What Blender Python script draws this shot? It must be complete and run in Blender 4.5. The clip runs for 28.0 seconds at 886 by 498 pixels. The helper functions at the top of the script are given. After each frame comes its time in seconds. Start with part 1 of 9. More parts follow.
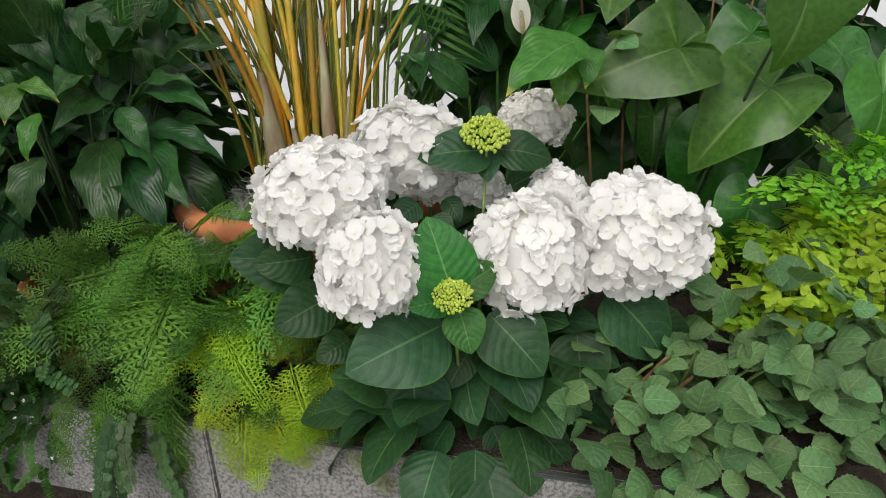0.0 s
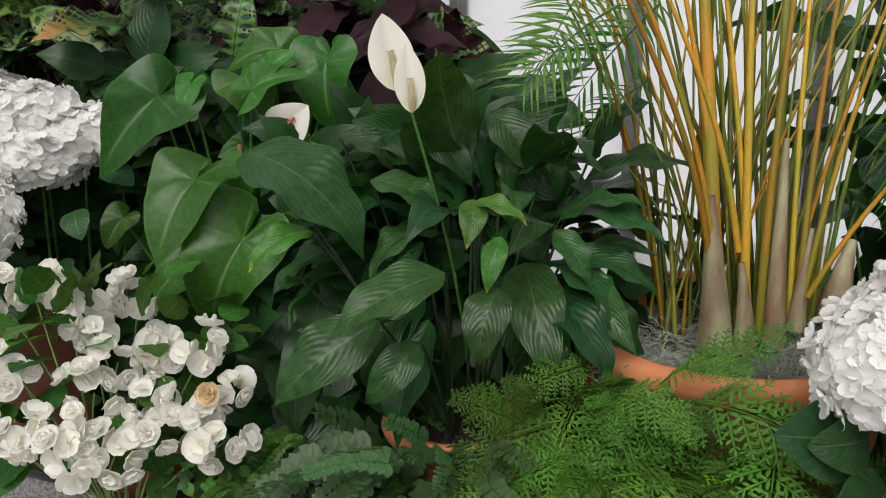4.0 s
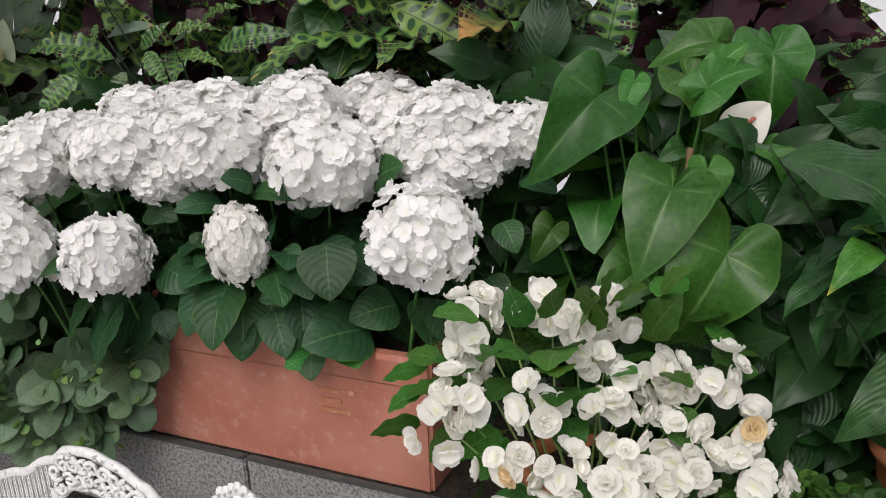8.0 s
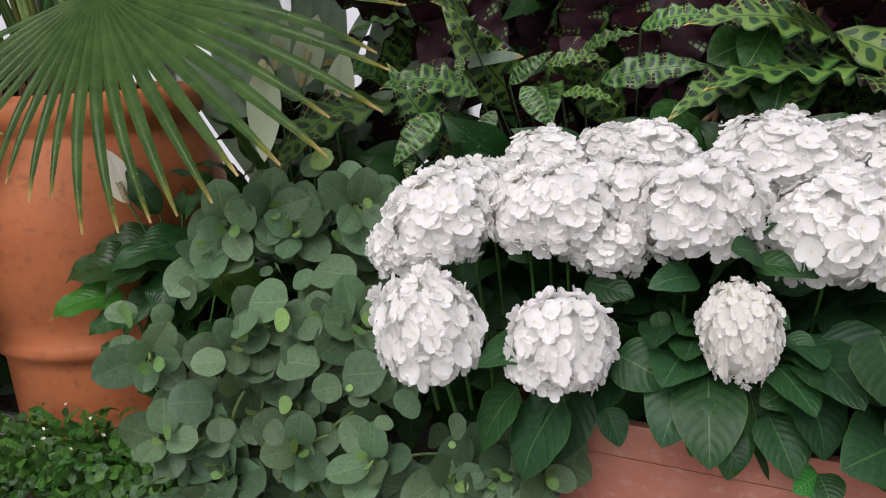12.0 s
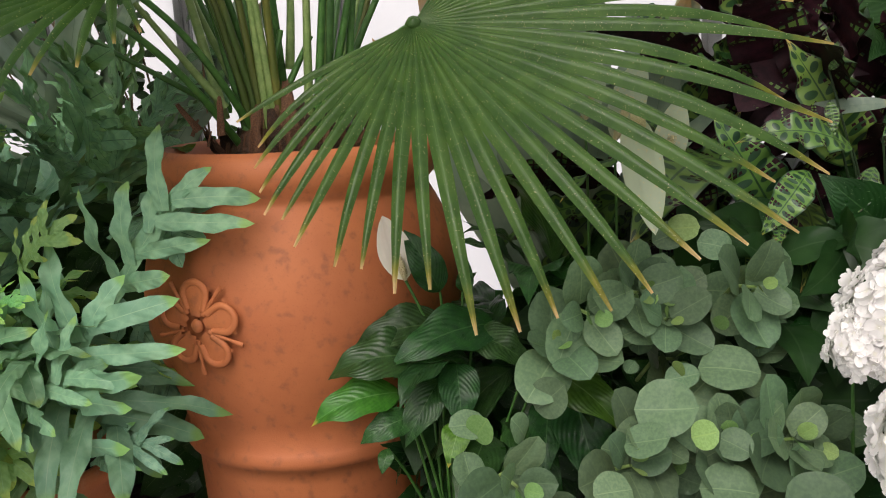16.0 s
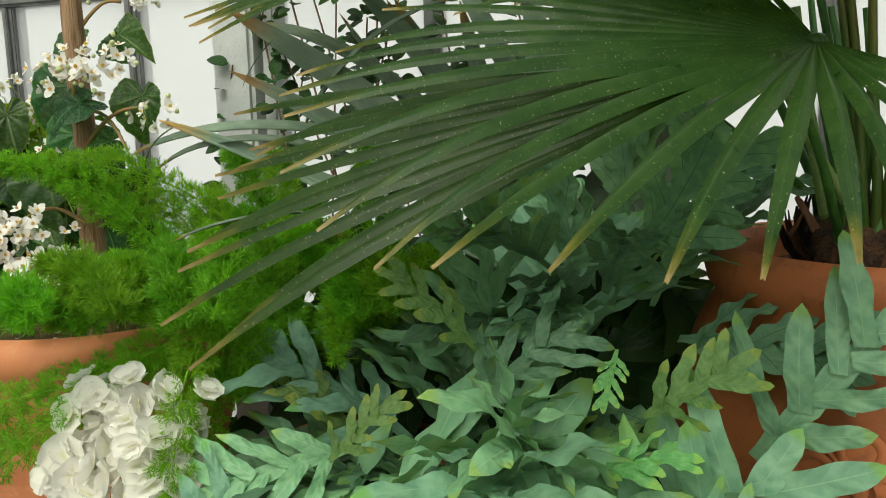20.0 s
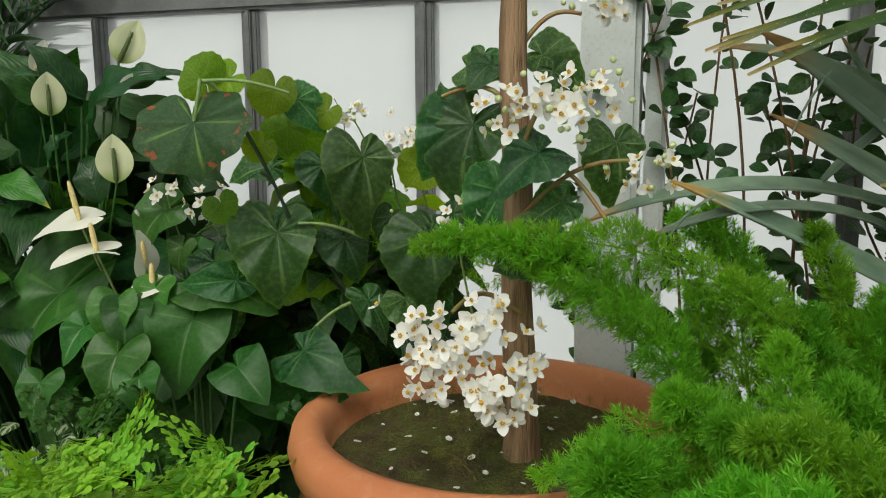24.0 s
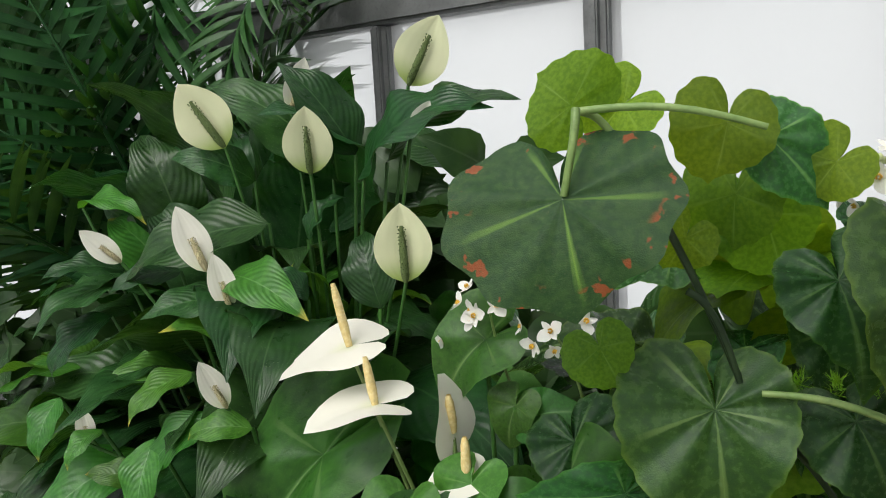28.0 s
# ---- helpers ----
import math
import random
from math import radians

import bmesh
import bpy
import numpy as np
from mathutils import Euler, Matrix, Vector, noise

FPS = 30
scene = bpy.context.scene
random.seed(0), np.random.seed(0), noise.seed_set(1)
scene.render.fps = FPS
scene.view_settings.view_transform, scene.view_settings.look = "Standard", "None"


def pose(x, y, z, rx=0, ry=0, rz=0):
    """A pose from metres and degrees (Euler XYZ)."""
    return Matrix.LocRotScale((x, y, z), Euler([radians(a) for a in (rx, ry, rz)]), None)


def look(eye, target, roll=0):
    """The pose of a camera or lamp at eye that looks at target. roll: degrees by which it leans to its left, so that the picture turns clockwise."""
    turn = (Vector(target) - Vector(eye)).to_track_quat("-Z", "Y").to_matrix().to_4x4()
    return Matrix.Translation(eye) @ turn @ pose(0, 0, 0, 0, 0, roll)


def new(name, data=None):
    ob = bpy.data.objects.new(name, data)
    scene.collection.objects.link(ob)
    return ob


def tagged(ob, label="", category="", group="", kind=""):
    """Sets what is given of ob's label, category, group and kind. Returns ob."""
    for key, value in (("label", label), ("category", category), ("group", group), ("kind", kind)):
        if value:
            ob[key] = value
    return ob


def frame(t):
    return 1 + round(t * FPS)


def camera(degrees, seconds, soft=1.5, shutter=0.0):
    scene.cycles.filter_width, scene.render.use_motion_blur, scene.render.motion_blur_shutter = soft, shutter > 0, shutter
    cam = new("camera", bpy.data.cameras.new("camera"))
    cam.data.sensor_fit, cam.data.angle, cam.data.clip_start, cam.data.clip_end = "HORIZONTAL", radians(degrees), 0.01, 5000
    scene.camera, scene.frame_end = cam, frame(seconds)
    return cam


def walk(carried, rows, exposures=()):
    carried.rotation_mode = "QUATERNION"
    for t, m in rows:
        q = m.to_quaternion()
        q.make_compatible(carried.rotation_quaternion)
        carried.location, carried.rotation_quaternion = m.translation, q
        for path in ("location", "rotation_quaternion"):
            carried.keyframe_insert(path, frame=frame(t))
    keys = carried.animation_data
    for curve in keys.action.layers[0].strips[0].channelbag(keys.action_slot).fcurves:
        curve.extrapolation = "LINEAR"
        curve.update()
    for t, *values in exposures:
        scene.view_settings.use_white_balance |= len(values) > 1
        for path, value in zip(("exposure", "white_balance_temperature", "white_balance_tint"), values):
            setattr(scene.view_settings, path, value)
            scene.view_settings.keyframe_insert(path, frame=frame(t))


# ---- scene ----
EXPOSURES = [(0, -0.02, 6600, 11), (2, 0.06, 6600, 11), (3.5, -0.06, 6600, 12), (5.5, -0.08, 6500, 16), (8, -0.06, 6500, 16), (9, 0.04, 6500, 18), (11, -0.14, 6400, 19), (12.5, 0.08, 6400, 19), (14.5, 0.24, 6600, 24), (16, 0.28, 6800, 18), (17, 0.90, 7000, 11), (18.5, 0.82, 7250, 0),
             (19.5, 0.42, 7100, 3), (20, 0.06, 7000, 0), (20.5, -0.10, 7000, 0), (22.5, -0.18, 6800, 0), (26, -0.26, 6700, 2), (27, -0.14, 6600, 5), (28, 0.10, 6500, 8)]
cam = camera(57.1, 28.0, 1.0)
PATH = [
    (0, (0.5335, -0.4391, 1.4003), (0.7884, 1.3825, 0.6150), -3.25),
    (0.5, (0.4808, -0.4508, 1.4016), (0.7385, 1.3811, 0.6414), -3.07),
    (1, (0.4003, -0.4436, 1.3917), (0.6587, 1.3832, 0.6195), -2.84),
    (1.5, (0.3266, -0.4206, 1.3900), (0.5553, 1.4123, 0.6231), -2.47),
    (2, (0.2568, -0.3430, 1.3926), (0.3996, 1.5188, 0.6760), -2.17),
    (2.5, (0.1852, -0.2198, 1.4096), (0.3083, 1.6633, 0.7471), -2.19),
    (3, (0.0631, -0.1031, 1.4021), (0.1490, 1.7932, 0.7722), -1.40),
    (3.5, (-0.0817, -0.0610, 1.4129), (0.0341, 1.8467, 0.8237), -1.26),
    (5.5, (-0.4419, 0.0643, 1.4353), (-0.3570, 1.9865, 0.8895), -2.82),
    (6, (-0.5242, 0.1511, 1.4419), (-0.5982, 2.0725, 0.8916), -3.49),
    (6.5, (-0.6326, 0.1751, 1.4486), (-0.7070, 2.0956, 0.8953), -2.89),
    (7, (-0.8008, 0.1466, 1.4599), (-0.8286, 2.0635, 0.8898), -2.72),
    (7.5, (-0.9608, 0.1389, 1.4670), (-0.9330, 2.0484, 0.8725), -2.64),
    (8, (-1.0615, 0.1555, 1.4571), (-1.0410, 2.0679, 0.8721), -2.77),
    (8.5, (-1.1528, 0.2410, 1.4554), (-1.2548, 2.1521, 0.8747), -3.97),
    (9, (-1.2552, 0.3786, 1.4681), (-1.3083, 2.2986, 0.9106), -3.69),
    (9.5, (-1.3526, 0.4464, 1.4612), (-1.4501, 2.3720, 0.9296), -2.82),
    (10, (-1.4966, 0.4711, 1.4756), (-1.5785, 2.3959, 0.9383), -2.32),
    (10.5, (-1.6245, 0.4850, 1.4871), (-1.6263, 2.4150, 0.9625), -1.94),
    (11, (-1.7491, 0.4649, 1.4798), (-1.6759, 2.4035, 0.9932), -1.72),
    (11.5, (-1.8284, 0.4653, 1.4772), (-1.8613, 2.4027, 0.9816), -2.38),
    (12, (-1.8963, 0.5309, 1.4756), (-1.9829, 2.4648, 0.9733), -2.68),
    (12.5, (-1.9758, 0.6349, 1.4999), (-2.0475, 2.5739, 1.0152), -2.81),
    (14.5, (-2.4047, 0.7207, 1.5253), (-2.3557, 2.6729, 1.0935), -2.98),
    (15, (-2.5118, 0.7168, 1.5322), (-2.4684, 2.6642, 1.0790), -3.23),
    (15.5, (-2.5810, 0.7557, 1.5226), (-2.4784, 2.7015, 1.0715), -2.70),
    (16, (-2.6877, 0.8561, 1.5207), (-2.6571, 2.8117, 1.1030), -2.75),
    (16.5, (-2.7698, 0.9202, 1.5166), (-2.7864, 2.8840, 1.1382), -2.09),
    (17, (-2.8712, 0.9338, 1.5238), (-2.9149, 2.8966, 1.1426), -1.72),
    (17.5, (-3.0098, 0.9163, 1.5396), (-3.0203, 2.8801, 1.1610), -1.72),
    (18, (-3.1449, 0.9052, 1.5361), (-3.1807, 2.8704, 1.1662), -2.01),
    (18.5, (-3.2996, 0.9097, 1.5677), (-3.3497, 2.8684, 1.1667), -2.22),
    (19, (-3.4449, 1.0345, 1.6070), (-3.5428, 2.9855, 1.1782), -2.20),
    (19.5, (-3.5523, 1.1759, 1.6267), (-3.7495, 3.1287, 1.2423), -2.22),
    (20, (-3.7293, 1.2408, 1.6367), (-3.8532, 3.2099, 1.3093), -1.25),
    (20.5, (-3.9410, 1.2626, 1.6735), (-4.1559, 3.2223, 1.3369), -1.75),
    (22.5, (-4.2873, 1.5934, 1.7381), (-4.4596, 3.5627, 1.4342), -0.53),
    (23, (-4.5019, 1.6352, 1.7614), (-4.6586, 3.6029, 1.4394), -0.48),
    (23.5, (-4.6739, 1.6542, 1.7497), (-4.7078, 3.6284, 1.4312), -0.30),
    (24, (-4.7426, 1.6999, 1.7394), (-4.8168, 3.6713, 1.4112), -0.31),
    (24.5, (-4.7530, 1.8122, 1.7602), (-4.9425, 3.7741, 1.4211), -0.44),
    (25, (-4.7629, 1.9015, 1.7520), (-5.1999, 3.8293, 1.4479), -1.10),
    (25.5, (-4.8216, 1.8997, 1.7742), (-5.2669, 3.8374, 1.5580), -1.57),
    (26, (-4.8706, 1.8915, 1.7686), (-5.2937, 3.8347, 1.5565), -1.24),
    (26.5, (-4.8904, 1.9516, 1.7737), (-5.3749, 3.8781, 1.5423), -1.31),
    (27, (-5.0376, 2.3672, 1.7845), (-5.4970, 4.2860, 1.4575), -1.60),
    (27.5, (-5.0730, 2.4465, 1.7826), (-5.6798, 4.3314, 1.5011), -2.68),
    (28, (-5.1012, 2.4931, 1.7899), (-5.8079, 4.3423, 1.5053), -3.19),
]
walk(cam, [(t, look(eye, target, roll)) for t, eye, target, roll in PATH], EXPOSURES)

# ---------------------------------------------------------------- daylight
SUN_UP, SUN_TURN = radians(51), radians(200)
world = bpy.data.worlds.new("overcast sky")
scene.world = world
world.use_nodes = True
wt = world.node_tree
sky = wt.nodes.new("ShaderNodeTexSky")
sky.sky_type, sky.sun_disc = "NISHITA", False
sky.sun_elevation, sky.sun_rotation = SUN_UP, SUN_TURN
sky.air_density, sky.dust_density, sky.ozone_density = 1.0, 4.0, 1.0
grey = wt.nodes.new("ShaderNodeHueSaturation")
grey.inputs["Saturation"].default_value = 0.25
wt.links.new(sky.outputs[0], grey.inputs["Color"])
wt.links.new(grey.outputs[0], wt.nodes["Background"].inputs["Color"])
wt.nodes["Background"].inputs["Strength"].default_value = 0.15
sun = new("sun", bpy.data.lights.new("sun", "SUN"))
sun.data.energy, sun.data.angle, sun.data.color = 1.4, radians(40), (1.0, 0.97, 0.92)
sun.matrix_world = look((0, 0, 10), (0 - math.sin(SUN_TURN) * math.cos(SUN_UP) * 5, 0 - math.cos(SUN_TURN) * math.cos(SUN_UP) * 5, 10 - 5 * math.sin(SUN_UP)))

# ---------------------------------------------------------------- materials
def nodes_of(name):
    mat = bpy.data.materials.new(name)
    mat.use_nodes = True
    nt = mat.node_tree
    nt.nodes.clear()
    return mat, nt


def math_node(nt, op, a, b=None, c=None, clamp=False):
    n = nt.nodes.new("ShaderNodeMath")
    n.operation, n.use_clamp = op, clamp
    for k, v in enumerate((a, b, c)):
        if v is None:
            continue
        if isinstance(v, (int, float)):
            n.inputs[k].default_value = v
        else:
            nt.links.new(v, n.inputs[k])
    return n.outputs[0]


def smooth(nt, x, lo, hi):
    n = nt.nodes.new("ShaderNodeMapRange")
    n.interpolation_type = "SMOOTHSTEP"
    nt.links.new(x, n.inputs[0])
    n.inputs[1].default_value, n.inputs[2].default_value = lo, hi
    return n.outputs[0]


def mix(nt, fac, a, b, blend="MIX"):
    n = nt.nodes.new("ShaderNodeMix")
    n.data_type, n.blend_type = "RGBA", blend
    for sock, v in ((n.inputs[0], fac), (n.inputs[6], a), (n.inputs[7], b)):
        if isinstance(v, (int, float)):
            sock.default_value = v
        elif isinstance(v, tuple):
            sock.default_value = (*v, 1) if len(v) == 3 else v
        else:
            nt.links.new(v, sock)
    return n.outputs[2]


def noise_tex(nt, scale, detail=3, vec=None, rough=0.55):
    n = nt.nodes.new("ShaderNodeTexNoise")
    n.inputs["Scale"].default_value, n.inputs["Detail"].default_value, n.inputs["Roughness"].default_value = scale, detail, rough
    if vec is not None:
        nt.links.new(vec, n.inputs["Vector"])
    return n.outputs["Fac"]


def bump(nt, height, strength, distance=0.002):
    n = nt.nodes.new("ShaderNodeBump")
    n.inputs["Strength"].default_value, n.inputs["Distance"].default_value = strength, distance
    nt.links.new(height, n.inputs["Height"])
    return n.outputs[0]


def finish(nt, color, rough=0.5, normal=None, translucent=0.0, tcolor=None, metallic=0.0, spec=0.5, coat=0.0):
    p = nt.nodes.new("ShaderNodeBsdfPrincipled")
    if isinstance(color, tuple):
        p.inputs["Base Color"].default_value = (*color, 1)
    else:
        nt.links.new(color, p.inputs["Base Color"])
    if isinstance(rough, (int, float)):
        p.inputs["Roughness"].default_value = rough
    else:
        nt.links.new(rough, p.inputs["Roughness"])
    p.inputs["Metallic"].default_value = metallic
    p.inputs["Specular IOR Level"].default_value = spec
    p.inputs["Coat Weight"].default_value = coat
    if normal is not None:
        nt.links.new(normal, p.inputs["Normal"])
    out = nt.nodes.new("ShaderNodeOutputMaterial")
    if translucent:
        t = nt.nodes.new("ShaderNodeBsdfTranslucent")
        if tcolor is None:
            if isinstance(color, tuple):
                t.inputs[0].default_value = (*color, 1)
            else:
                nt.links.new(color, t.inputs[0])
        else:
            nt.links.new(tcolor, t.inputs[0])
        m = nt.nodes.new("ShaderNodeMixShader")
        m.inputs[0].default_value = translucent
        nt.links.new(p.outputs[0], m.inputs[1])
        nt.links.new(t.outputs[0], m.inputs[2])
        nt.links.new(m.outputs[0], out.inputs[0])
    else:
        nt.links.new(p.outputs[0], out.inputs[0])


def varied(nt, color, amount=0.25, hue=0.02):
    """Shifts hue and value from piece to piece."""
    info = nt.nodes.new("ShaderNodeObjectInfo")
    h = nt.nodes.new("ShaderNodeHueSaturation")
    r = info.outputs["Random"]
    nt.links.new(math_node(nt, "ADD", math_node(nt, "MULTIPLY", r, 2 * hue), 0.5 - hue), h.inputs["Hue"])
    r2 = math_node(nt, "FRACT", math_node(nt, "MULTIPLY", r, 7.31))
    nt.links.new(math_node(nt, "ADD", math_node(nt, "MULTIPLY", r2, 2 * amount), 1 - amount), h.inputs["Value"])
    nt.links.new(color, h.inputs["Color"])
    return h.outputs[0]


def uv_xy(nt):
    u = nt.nodes.new("ShaderNodeUVMap")
    u.uv_map = "UVMap"
    s = nt.nodes.new("ShaderNodeSeparateXYZ")
    nt.links.new(u.outputs[0], s.inputs[0])
    return s.outputs[0], s.outputs[1], u.outputs[0]


def leaf_mat(name, base, light, vein, veins=9, slant=0.35, vein_w=0.10, strength=0.5, rough=0.38, palmate=False, edge=None, tip=None,
             spots=None, relief=0.5, trans=0.18, amount=0.3, hue=0.02, mid_w=0.035, pale=0.0, burn=None, spec=0.27, tip_at=0.93, fade=None, fade_at=0.8):
    """A leaf: blade colour with patches, midrib and side veins along the leaf's own coordinates, lighter rim or tip, specks."""
    mat, nt = nodes_of(name)
    x, y, uv = uv_xy(nt)
    side = math_node(nt, "ABSOLUTE", math_node(nt, "SUBTRACT", math_node(nt, "MULTIPLY", x, 2.0), 1.0))
    tex = nt.nodes.new("ShaderNodeTexCoord").outputs["Object"]
    n1, n2 = noise_tex(nt, 14, 3, tex), noise_tex(nt, 90, 3, tex)
    col = mix(nt, smooth(nt, n1, 0.35, 0.68), base, light)
    if palmate:
        w = math_node(nt, "COSINE", math_node(nt, "MULTIPLY", side, math.pi * veins))
        sidevein = math_node(nt, "MULTIPLY", smooth(nt, w, 1 - vein_w * 0.5, 1.0), smooth(nt, y, 0.95, 0.5))
        midrib = math_node(nt, "MULTIPLY", smooth(nt, side, mid_w, 0.0), smooth(nt, y, 1.0, 0.6))
        swell = math_node(nt, "MULTIPLY", w, smooth(nt, y, 0.02, 0.3))
    else:
        bent = math_node(nt, "SUBTRACT", y, math_node(nt, "MULTIPLY", math_node(nt, "POWER", side, 1.4), slant * 0.55))
        w = math_node(nt, "COSINE", math_node(nt, "MULTIPLY", bent, 2 * math.pi * veins))
        sidevein = smooth(nt, w, 1 - vein_w, 1.0)
        midrib = smooth(nt, side, mid_w * 2, mid_w * 0.4)
        swell = w
    allv = math_node(nt, "MAXIMUM", math_node(nt, "MULTIPLY", sidevein, strength), midrib)
    col = mix(nt, allv, col, vein)
    if edge:
        e = smooth(nt, y if palmate else side, 0.93, 1.0)
        col = mix(nt, math_node(nt, "MULTIPLY", e, math_node(nt, "ADD", 0.35, n1)), col, edge)
    if fade:
        e = smooth(nt, math_node(nt, "ADD", y, math_node(nt, "MULTIPLY", n1, 0.16)), fade_at, fade_at + 0.16)
        col = mix(nt, math_node(nt, "MULTIPLY", e, 0.8), col, fade)
    if tip:
        e = smooth(nt, math_node(nt, "ADD", y, math_node(nt, "MULTIPLY", n1, 0.12)), tip_at, tip_at + 0.10)
        col = mix(nt, e, col, tip)
    if pale:
        col = mix(nt, math_node(nt, "MULTIPLY", smooth(nt, n2, 0.58, 0.72), pale), col, vein)
    if burn:
        b = math_node(nt, "MULTIPLY", smooth(nt, noise_tex(nt, 5.5, 3, tex), 0.60, 0.63), smooth(nt, y, 0.76, 0.86))
        col = mix(nt, b, col, burn)
    if spots:
        s = smooth(nt, noise_tex(nt, 260, 1, tex), 0.70, 0.74)
        col = mix(nt, s, col, spots)
    col = varied(nt, col, amount, hue)
    hgt = math_node(nt, "ADD", math_node(nt, "MULTIPLY", swell, -0.5), math_node(nt, "MULTIPLY", n2, 0.35))
    ro = math_node(nt, "ADD", math_node(nt, "MULTIPLY", n1, 0.22), rough - 0.1)
    through_col = mix(nt, 1.0, col, (1.7, 1.45, 0.45), "MULTIPLY")
    finish(nt, col, ro, bump(nt, hgt, relief, 0.003), trans + 0.06, through_col, spec=spec)
    return mat


def plain_mat(name, a, b, rough=0.6, scale=20, bump_s=0.3, dist=0.003, fine=150, trans=0.0, metallic=0.0, amount=0.0, spec=0.5, lo=0.35, hi=0.68, stretch=1.0):
    mat, nt = nodes_of(name)
    tex = nt.nodes.new("ShaderNodeTexCoord").outputs["Object"]
    if stretch != 1.0:
        mp = nt.nodes.new("ShaderNodeMapping")
        mp.inputs["Scale"].default_value = (1, 1, stretch)
        nt.links.new(tex, mp.inputs[0])
        tex = mp.outputs[0]
    n1, n2 = noise_tex(nt, scale, 4, tex), noise_tex(nt, fine, 3, tex)
    col = mix(nt, smooth(nt, n1, lo, hi), a, b)
    col = mix(nt, math_node(nt, "MULTIPLY", smooth(nt, n2, 0.5, 0.75), 0.35), col, tuple(min(1, 0.5 * v) for v in a))
    if amount:
        col = varied(nt, col, amount, 0.012)
    h = math_node(nt, "ADD", math_node(nt, "MULTIPLY", n1, 0.6), n2)
    finish(nt, col, rough, bump(nt, h, bump_s, dist), trans, metallic=metallic, spec=spec)
    return mat


def petal_mat(name, white, heart, trans=0.25, fade=None):
    """Petals: creamy at the heart, fine radial relief."""
    mat, nt = nodes_of(name)
    x, y, uv = uv_xy(nt)
    tex = nt.nodes.new("ShaderNodeTexCoord").outputs["Object"]
    n1 = noise_tex(nt, 30, 2, tex)
    col = mix(nt, smooth(nt, y, 0.38, 0.0), white, heart)
    if fade:
        col = mix(nt, math_node(nt, "MULTIPLY", smooth(nt, n1, 0.56, 0.75), 0.7), col, fade)
    col = varied(nt, col, 0.04, 0.004)
    lines = math_node(nt, "SINE", math_node(nt, "MULTIPLY", x, 40.0))
    finish(nt, col, 0.6, bump(nt, lines, 0.12, 0.0006), trans, spec=0.25)
    return mat


def terracotta(name, a, b, bloom, amount=0.5):
    mat, nt = nodes_of(name)
    tex = nt.nodes.new("ShaderNodeTexCoord").outputs["Object"]
    n1, n2, n3 = noise_tex(nt, 5, 4, tex), noise_tex(nt, 38, 4, tex), noise_tex(nt, 320, 2, tex)
    col = mix(nt, smooth(nt, n1, 0.3, 0.7), a, b)
    col = mix(nt, math_node(nt, "MULTIPLY", smooth(nt, n2, 0.52, 0.72), amount), col, bloom)
    col = mix(nt, math_node(nt, "MULTIPLY", smooth(nt, n3, 0.62, 0.7), 0.4), col, tuple(0.6 * v for v in a))
    h = math_node(nt, "ADD", n2, math_node(nt, "MULTIPLY", n3, 0.5))
    finish(nt, col, 0.62, bump(nt, h, 0.25, 0.002), spec=0.35)
    return mat


HYD_LEAF = leaf_mat("hydrangea leaf", (0.019, 0.066, 0.024), (0.027, 0.086, 0.029), (0.08, 0.17, 0.065), 8, 0.55, 0.02, 0.45, 0.42, relief=0.22, edge=(0.05, 0.13, 0.02), mid_w=0.022)
HYD_YOUNG = leaf_mat("young hydrangea leaf", (0.03, 0.13, 0.022), (0.045, 0.18, 0.03), (0.12, 0.27, 0.07), 8, 0.55, 0.03, 0.4, 0.45, relief=0.3, mid_w=0.022)
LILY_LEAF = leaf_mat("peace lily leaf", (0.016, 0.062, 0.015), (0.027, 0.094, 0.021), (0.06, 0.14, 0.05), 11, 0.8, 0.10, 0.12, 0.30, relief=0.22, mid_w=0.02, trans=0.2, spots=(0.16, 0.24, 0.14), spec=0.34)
LILY_BRIGHT = leaf_mat("young peace lily leaf", (0.045, 0.155, 0.018), (0.07, 0.215, 0.026), (0.12, 0.27, 0.08), 11, 0.8, 0.10, 0.12, 0.34, relief=0.22, mid_w=0.02, trans=0.25, tip=(0.42, 0.38, 0.06), spec=0.42)
ANTH_LEAF = leaf_mat("anthurium leaf", (0.028, 0.105, 0.014), (0.045, 0.15, 0.02), (0.15, 0.27, 0.09), 4.5, 0, 0.10, 0.45, 0.30, palmate=True, relief=0.5, mid_w=0.012, trans=0.2, edge=(0.06, 0.17, 0.03), spots=(0.18, 0.26, 0.12), spec=0.42)
ANTH_BRIGHT = leaf_mat("bright anthurium leaf", (0.045, 0.155, 0.022), (0.065, 0.21, 0.032), (0.17, 0.34, 0.11), 4.5, 0, 0.10, 0.45, 0.36, palmate=True, relief=0.5, mid_w=0.012, trans=0.25, spec=0.42)
BEGO_LEAF = leaf_mat("begonia leaf", (0.026, 0.086, 0.024), (0.048, 0.135, 0.030), (0.15, 0.28, 0.09), 5, 0, 0.10, 0.8, 0.25, palmate=True, relief=0.7, mid_w=0.01, trans=0.28, edge=(0.08, 0.19, 0.03), pale=0.2, amount=0.4, hue=0.03, spec=0.42)
BEGO_OLD = leaf_mat("spotted old begonia leaf", (0.022, 0.066, 0.022), (0.04, 0.095, 0.028), (0.15, 0.29, 0.05), 4.5, 0, 0.10, 0.6, 0.34, palmate=True, relief=0.8, mid_w=0.012, trans=0.2, pale=0.3, burn=(0.28, 0.08, 0.03), spots=(0.35, 0.35, 0.2))
